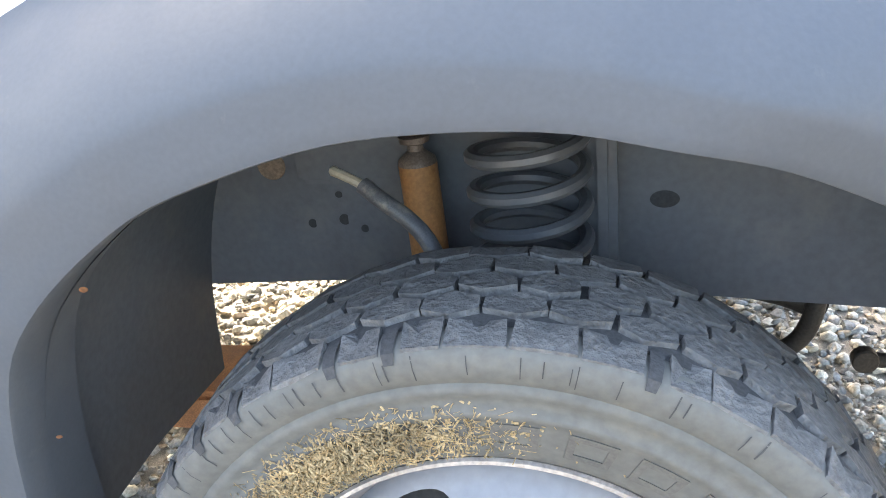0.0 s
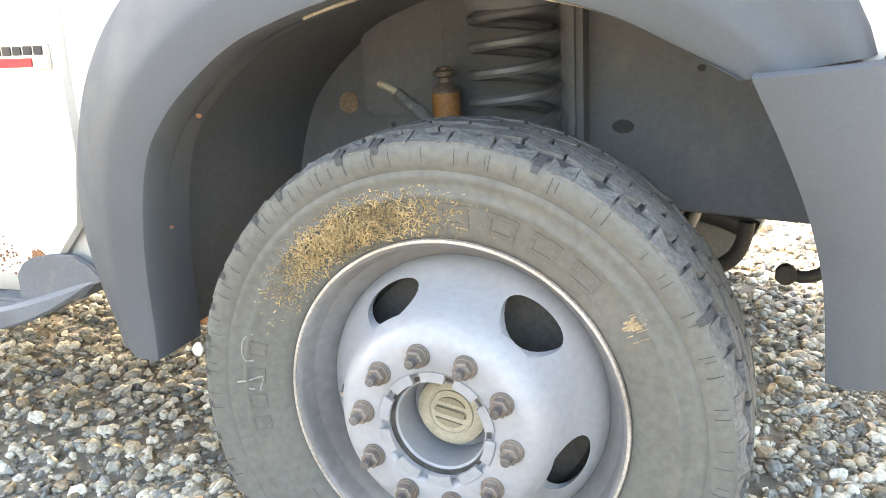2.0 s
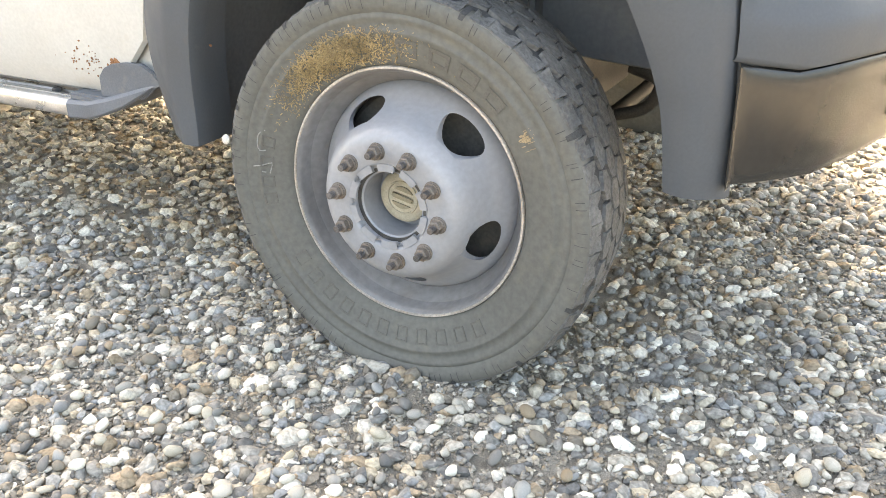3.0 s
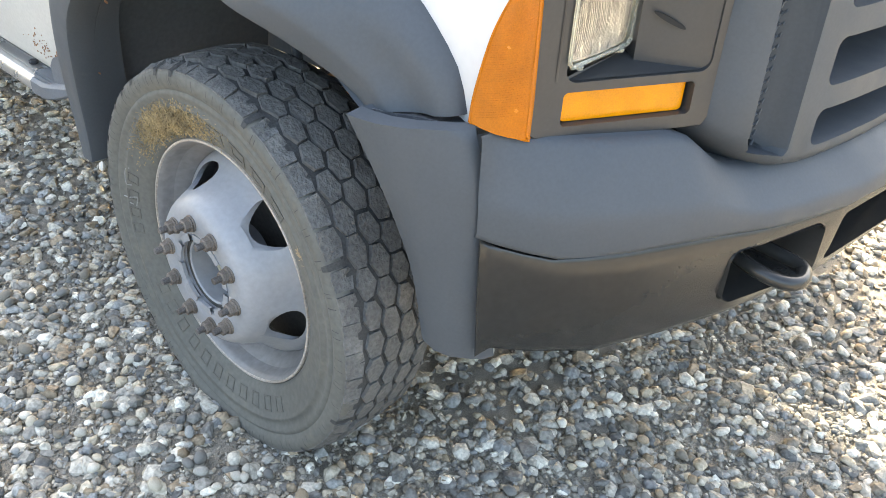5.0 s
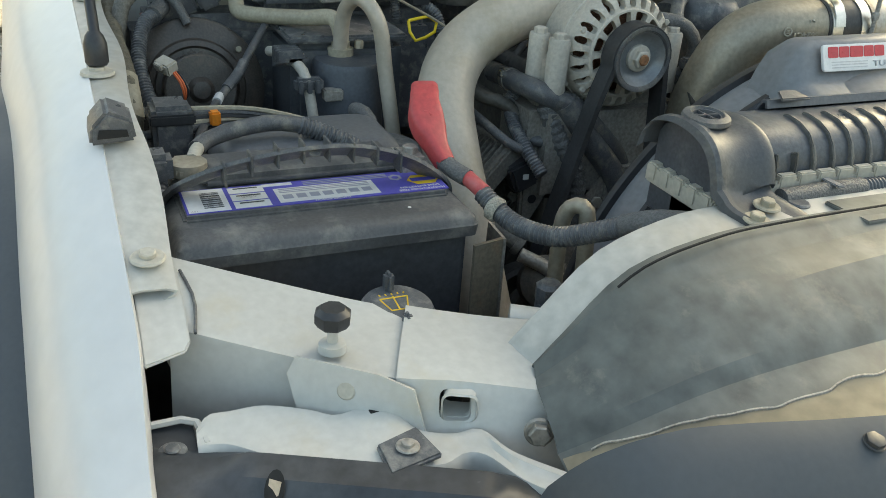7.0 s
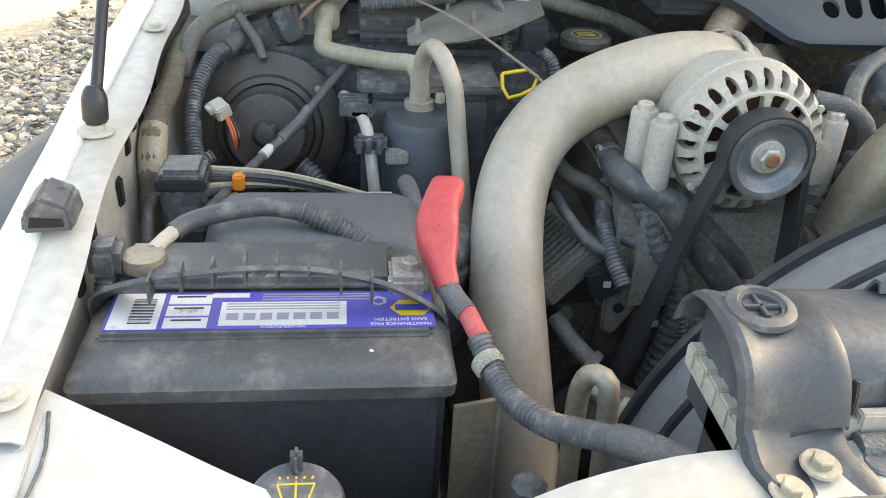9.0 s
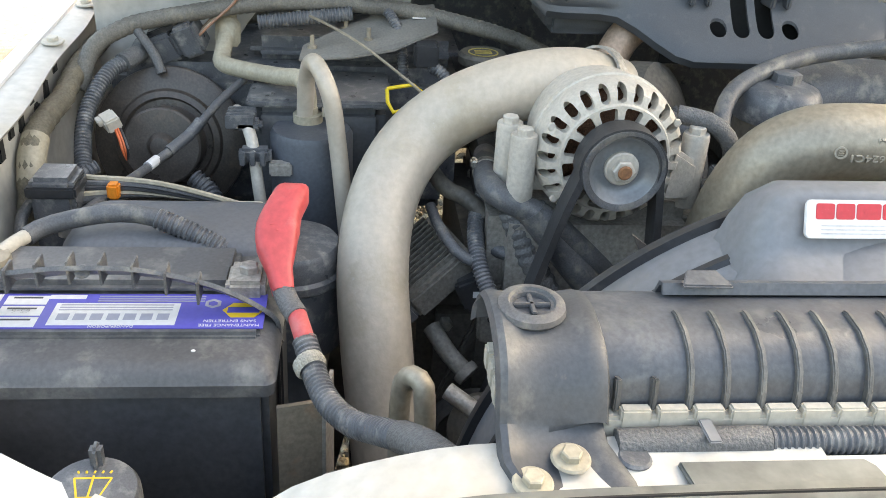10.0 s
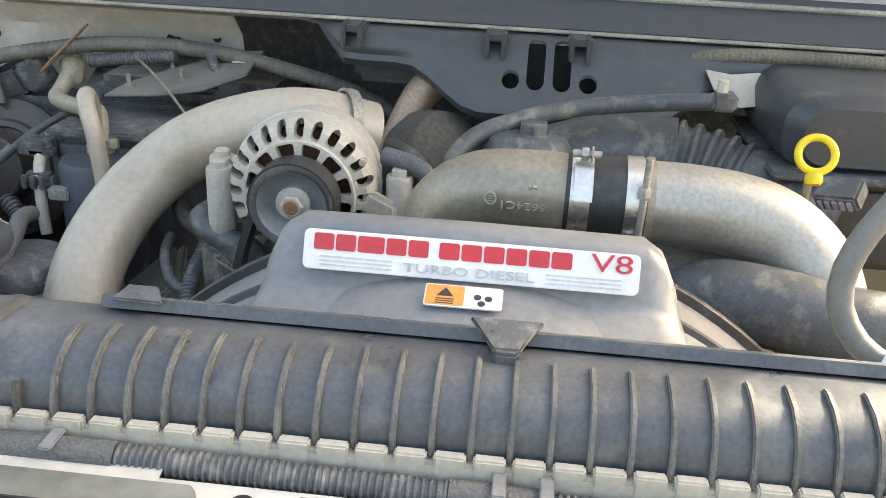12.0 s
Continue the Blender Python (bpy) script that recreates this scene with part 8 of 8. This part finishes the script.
for k in range(3):
    part("clamp_tooth", box((.026, .538 + .011 * k, 1.186), (.033, .544 + .011 * k, 1.202), .001), BLACK, acm)
for k in range(4):
    part("loom_comb", box((-.035 + .010 * k, .520, 1.205 + .004 * k), (-.030 + .010 * k, .552, 1.232), .001), BLACK, acm)

# ---- wiring along the fender and firewall ----
wl = thing("main_harness", "thick taped wiring harness along the fender rail", "loom")
part("wrap", tube([(.12, .338, 1.08), (.10, .334, 1.16), (.06, .333, 1.218), (0, .333, 1.230), (-.05, .333, 1.231), (-.10, .333, 1.242), (-.15, .335, 1.250), (-.25, .346, 1.256), (-.30, .392, 1.256), (-.33, .477, 1.26), (-.34, .58, 1.27)], .013, 14, wavy=(.020, .0012)), mat("tan_taped_loom", (.13, .115, .085), .7, var=.3, scale=60, bump=.5, dust=.4, dust_col=(.24, .20, .14)), wl, "grimy tan taped bundle")
part("tape_wrap", tube([(.085, .334, 1.185), (.07, .333, 1.208), (.05, .333, 1.221)], .0145, 12), BRASSY, wl)
cl = thing("corrugated_loom", "black corrugated loom curling round the blower", "loom")
part("sleeve", tube([(.13, .415, 1.13), (.09, .40, 1.135), (.05, .378, 1.15), (.0, .362, 1.18), (-.05, .358, 1.215), (-.10, .372, 1.245), (-.13, .392, 1.255)], .0098, 12, wavy=(.0045, .0016)), BLACK, cl)
part("sleeve", tube([(.05, .338, 1.185), (.045, .352, 1.178), (.04, .372, 1.178), (.03, .385, 1.182)], .0075, 12, wavy=(.0045, .0014)), BLACK, cl)
part("sleeve", tube([(.10, .345, 1.15), (.085, .36, 1.155), (.06, .385, 1.14), (.05, .41, 1.12)], .010, 12), RUBBER, cl)
part("tape_wrap", tube([(-.12, .386, 1.253), (-.135, .394, 1.256), (-.15, .402, 1.258)], .0115, 12), TAPE, cl)
cb = thing("multi_connector", "grey-black multi-pin wiring connector", "connector")
M = pose(-.172, .430, 1.262, 10, -24, 84) @ Matrix.Scale(1.4, 4)
part("shell", box((-.03, -.013, -.013), (.012, .013, .013), .003, m=M), BLACK, cb)
part("shell", box((.013, -.015, -.015), (.034, .015, .015), .003, m=M), BLACK, cb)
part("latch", box((-.01, -.005, .012), (.02, .005, .018), .001, m=M), BLACK_CLEAN, cb)
for k in range(5):
    part("wire", tube([M @ V((.033, -.008 + .004 * k, 0)), M @ V((.05, -.006 + .004 * k, .006)), M @ V((.07, -.004 + .003 * k, .012)), M @ V((.09, .005 + .003 * k, .02))], .0018, 6), BRASSY if k % 2 else mat("wire_rust", (.30, .16, .10), .5, bump=0), cb)
for k in range(4):
    part("wire", tube([M @ V((-.03, -.006 + .004 * k, 0)), M @ V((-.042, -.005 + .003 * k, .001))], .0018, 6, n=3), mat("wire_pink", (.28, .17, .15), .5, bump=0), cb)
gw = thing("ground_lead", "black sleeved lead with a white tag crossing the blower", "cable")
part("lead", tube([(.165, .392, 1.180), (.125, .402, 1.178), (.07, .42, 1.178), (.016, .441, 1.180), (-.03, .475, 1.198), (-.07, .505, 1.225), (-.11, .53, 1.24)], .0052, 10), RUBBER, gw)
part("sleeve", tube([(-.005, .455, 1.187), (-.03, .475, 1.198), (-.045, .486, 1.209)], .0068, 10), BLACK, gw)
part("tag", tube([(.024, .4375, 1.180), (.008, .4445, 1.182)], .006, 10, n=4), LABEL_WHITE, gw, "white tape tag")
part("eyelet", lathe([(0, 0), (.009, 0), (.009, .012), (0, .014)], (.168, .391, 1.170), (0, 0, 1), 14), ENGINE_ALU, gw)
part("orange_plug", box((.098, .415, 1.180), (.112, .427, 1.196), .002), mat("orange_plastic", (.70, .22, .02), .5, bump=0), gw, "small orange plug")
for k in range(6):
    part("wire", tube([(.12 - .006 * k, .385, 1.176 + .004 * k), (.10, .42 + .01 * k, 1.178 + .003 * k), (.095, .47 + .02 * k, 1.182 - .004 * k)], .003, 6), (BLACK_CLEAN, RUBBER, BRASSY)[k % 3], gw)
er2 = random.Random(31)
for k in range(9):
    cbk = thing("vacuum_line", "thin dusty rubber line among the engine parts", "hose")
    x, y = er2.uniform(-.25, .1), er2.uniform(.76, 1.35)
    P = [(x, y, 1.17 + er2.uniform(-.04, .05))]
    for j in range(3):
        P.append((P[-1][0] + er2.uniform(-.07, .07), P[-1][1] + er2.uniform(.0, .08), P[-1][2] + er2.uniform(-.04, .03)))
    part("line", tube(P, er2.uniform(.004, .009), 10), er2.choice([RUBBER, BLACK, STEEL_DARK]), cbk)
# relay beside the strut and side connector
sc = thing("side_connector", "black wiring plug on the fender rail", "connector")
part("shell", box((.270, .324, 1.192), (.302, .350, 1.222), .006), BLACK, sc)
part("sleeve", tube([(.288, .336, 1.195), (.312, .335, 1.165), (.330, .335, 1.10)], .009, 12, wavy=(.0045, .0014)), BLACK, sc)
# ---- gravel ----
def pebble(seed, sub):
    b = bmesh.new()
    bmesh.ops.create_icosphere(b, subdivisions=sub, radius=1)
    r = random.Random(seed)
    s = V((r.uniform(.85, 1.25), r.uniform(.65, 1.0), r.uniform(.42, .7)))
    planes = [(V((r.gauss(0, 1), r.gauss(0, 1), r.gauss(0, 1))).normalized(), r.uniform(.62, .9)) for _ in range(5)]
    off = V((seed * 3.1, seed * 1.7, 0))
    for v in b.verts:
        p = v.co.copy()
        for n, d in planes:
            e = p.dot(n) - d
            if e > 0:
                p -= n * e * .8
        p *= 1 + .13 * noise.noise(p * 1.3 + off)
        v.co = V((p.x * s.x, p.y * s.y, p.z * s.z))
    return b


def arrays(b):
    b.verts.index_update()
    return np.array([v.co[:] for v in b.verts]), np.array([[v.index for v in f.verts] for f in b.faces])


def chip(seed, n):
    """An angular stone: the hull of a few points on a squashed ball."""
    r = random.Random(seed)
    b = bmesh.new()
    s = V((r.uniform(.9, 1.35), r.uniform(.65, 1.0), r.uniform(.40, .75)))
    for k in range(n):
        p = V((r.gauss(0, 1), r.gauss(0, 1), r.gauss(0, 1))).normalized() * r.uniform(.86, 1.04)
        b.verts.new((p.x * s.x, p.y * s.y, p.z * s.z))
    bmesh.ops.convex_hull(b, input=b.verts)
    bmesh.ops.delete(b, geom=[v for v in b.verts if not v.link_faces], context="VERTS")
    bmesh.ops.triangulate(b, faces=b.faces)
    return b


rs = np.random.RandomState(11)
fine_shapes = [arrays(pebble(i, 1)) for i in range(8)] + [arrays(chip(200 + i, 15 + i % 9)) for i in range(26)]
coarse_shapes = [arrays(chip(300 + i, 13)) for i in range(12)]
def scatter(name, boxes, per_m2, size, shapes, label, lift=.25, material=STONES):
    vs, fs, flat, base = [], [], [], 0
    for x0, x1, y0, y1 in boxes:
        n = int((x1 - x0) * (y1 - y0) * per_m2)
        X, Y = rs.uniform(x0, x1, n), rs.uniform(y0, y1, n)
        S = size * np.exp(rs.normal(0, .5, n))
        S = np.clip(S, size * .45, size * 2.3)
        for x, y, s in zip(X, Y, S):
            if (x - WC.x) ** 2 < .012 and .08 < y < .26:
                continue
            if size > .007 and noise.noise(V((x * 3.1, y * 3.1, 4.7))) > .14 and rs.uniform() < (.66 if size < .0105 else .25):
                continue
            co, f = shapes[rs.randint(len(shapes))]
            a, t1, t2 = rs.uniform(0, 6.283), rs.normal(0, .35), rs.normal(0, .35)
            ca, sa = math.cos(a), math.sin(a)
            R = np.array([[ca, -sa, 0], [sa, ca, 0], [0, 0, 1]]) @ np.array([[1, 0, 0], [0, math.cos(t1), -math.sin(t1)], [0, math.sin(t1), math.cos(t1)]]) @ np.array([[math.cos(t2), 0, math.sin(t2)], [0, 1, 0], [-math.sin(t2), 0, math.cos(t2)]])
            vs.append(co @ R.T * s + np.array([x, y, s * lift + rs.uniform(-.002, .003)]))
            fs.append(f + base)
            flat.append(np.full(len(f), rs.uniform() < .45))
            base += len(co)
    co, f = np.concatenate(vs), np.concatenate(fs)
    me = bpy.data.meshes.new(name)
    me.vertices.add(len(co)), me.loops.add(f.size), me.polygons.add(len(f))
    me.vertices.foreach_set("co", co.ravel().astype(np.float32))
    me.loops.foreach_set("vertex_index", f.ravel().astype(np.int32))
    me.polygons.foreach_set("loop_start", np.arange(0, f.size, 3, dtype=np.int32))
    me.polygons.foreach_set("use_smooth", np.concatenate(flat))
    me.update()
    me.materials.append(material)
    ob = new(name, me)
    return tagged(ob, label, "gravel", kind="stuff")


near = [(-.9, 1.35, -.75, .45), (.45, 1.35, .45, 1.3)]
mid = [(-2.4, -.9, -.75, 1.3), (-.9, .45, .45, 1.3), (-2.2, 1.0, 1.3, 2.5), (-1.2, 1.4, -1.15, -.75), (1.0, 1.9, 1.3, 2.5), (1.35, 1.9, -.75, 1.3)]
scatter("gravel_pebbles", near, 3700, .0108, fine_shapes, "rounded grey and tan pebbles covering the yard", .12)
scatter("gravel_grit_stones", near, 10500, .0044, coarse_shapes, "small tan grit between the pebbles", material=GRIT)
scatter("gravel_pebbles_around", mid, 2900, .0112, coarse_shapes + fine_shapes[:6], "rounded grey and tan pebbles covering the yard")
far_boxes = [(-5.5, -2.4, -1.2, 3.5), (-2.4, 3.0, 2.5, 5.5), (1.9, 3.2, -1.2, 2.5), ]
scatter("gravel_far", far_boxes, 500, .022, coarse_shapes, "gravel stretching away round the truck", .1)
scatter("gravel_far", [(-4.2, -1.2, -2.8, -.75)], 1300, .016, coarse_shapes, "gravel stretching away round the truck", .1)
# larger single stones lying on top
shape_meshes = []
for i in range(8):
    b = pebble(90 + i, 2) if i < 5 else chip(400 + i, 34)
    for f in b.faces:
        f.smooth = True
    me = bpy.data.meshes.new("stone")
    b.to_mesh(me)
    b.free()
    me.materials.append(STONE_ONE)
    shape_meshes.append(me)
for i in range(290):
    x, y = rs.uniform(-.85, 1.2), rs.uniform(-.65, .85)
    if y > .05 and x < .5:
        y -= .7
    if (x - WC.x) ** 2 < .03 and .0 < y < .3:
        continue
    s = rs.uniform(.011, .020)
    ob = new("stone", shape_meshes[rs.randint(8)])
    ob.matrix_world = Matrix.Translation((x, y, s * .5 + .007)) @ Euler((rs.normal(0, .3), rs.normal(0, .3), rs.uniform(0, 6.28))).to_matrix().to_4x4() @ Matrix.Scale(s, 4)
    ob.parent = ground
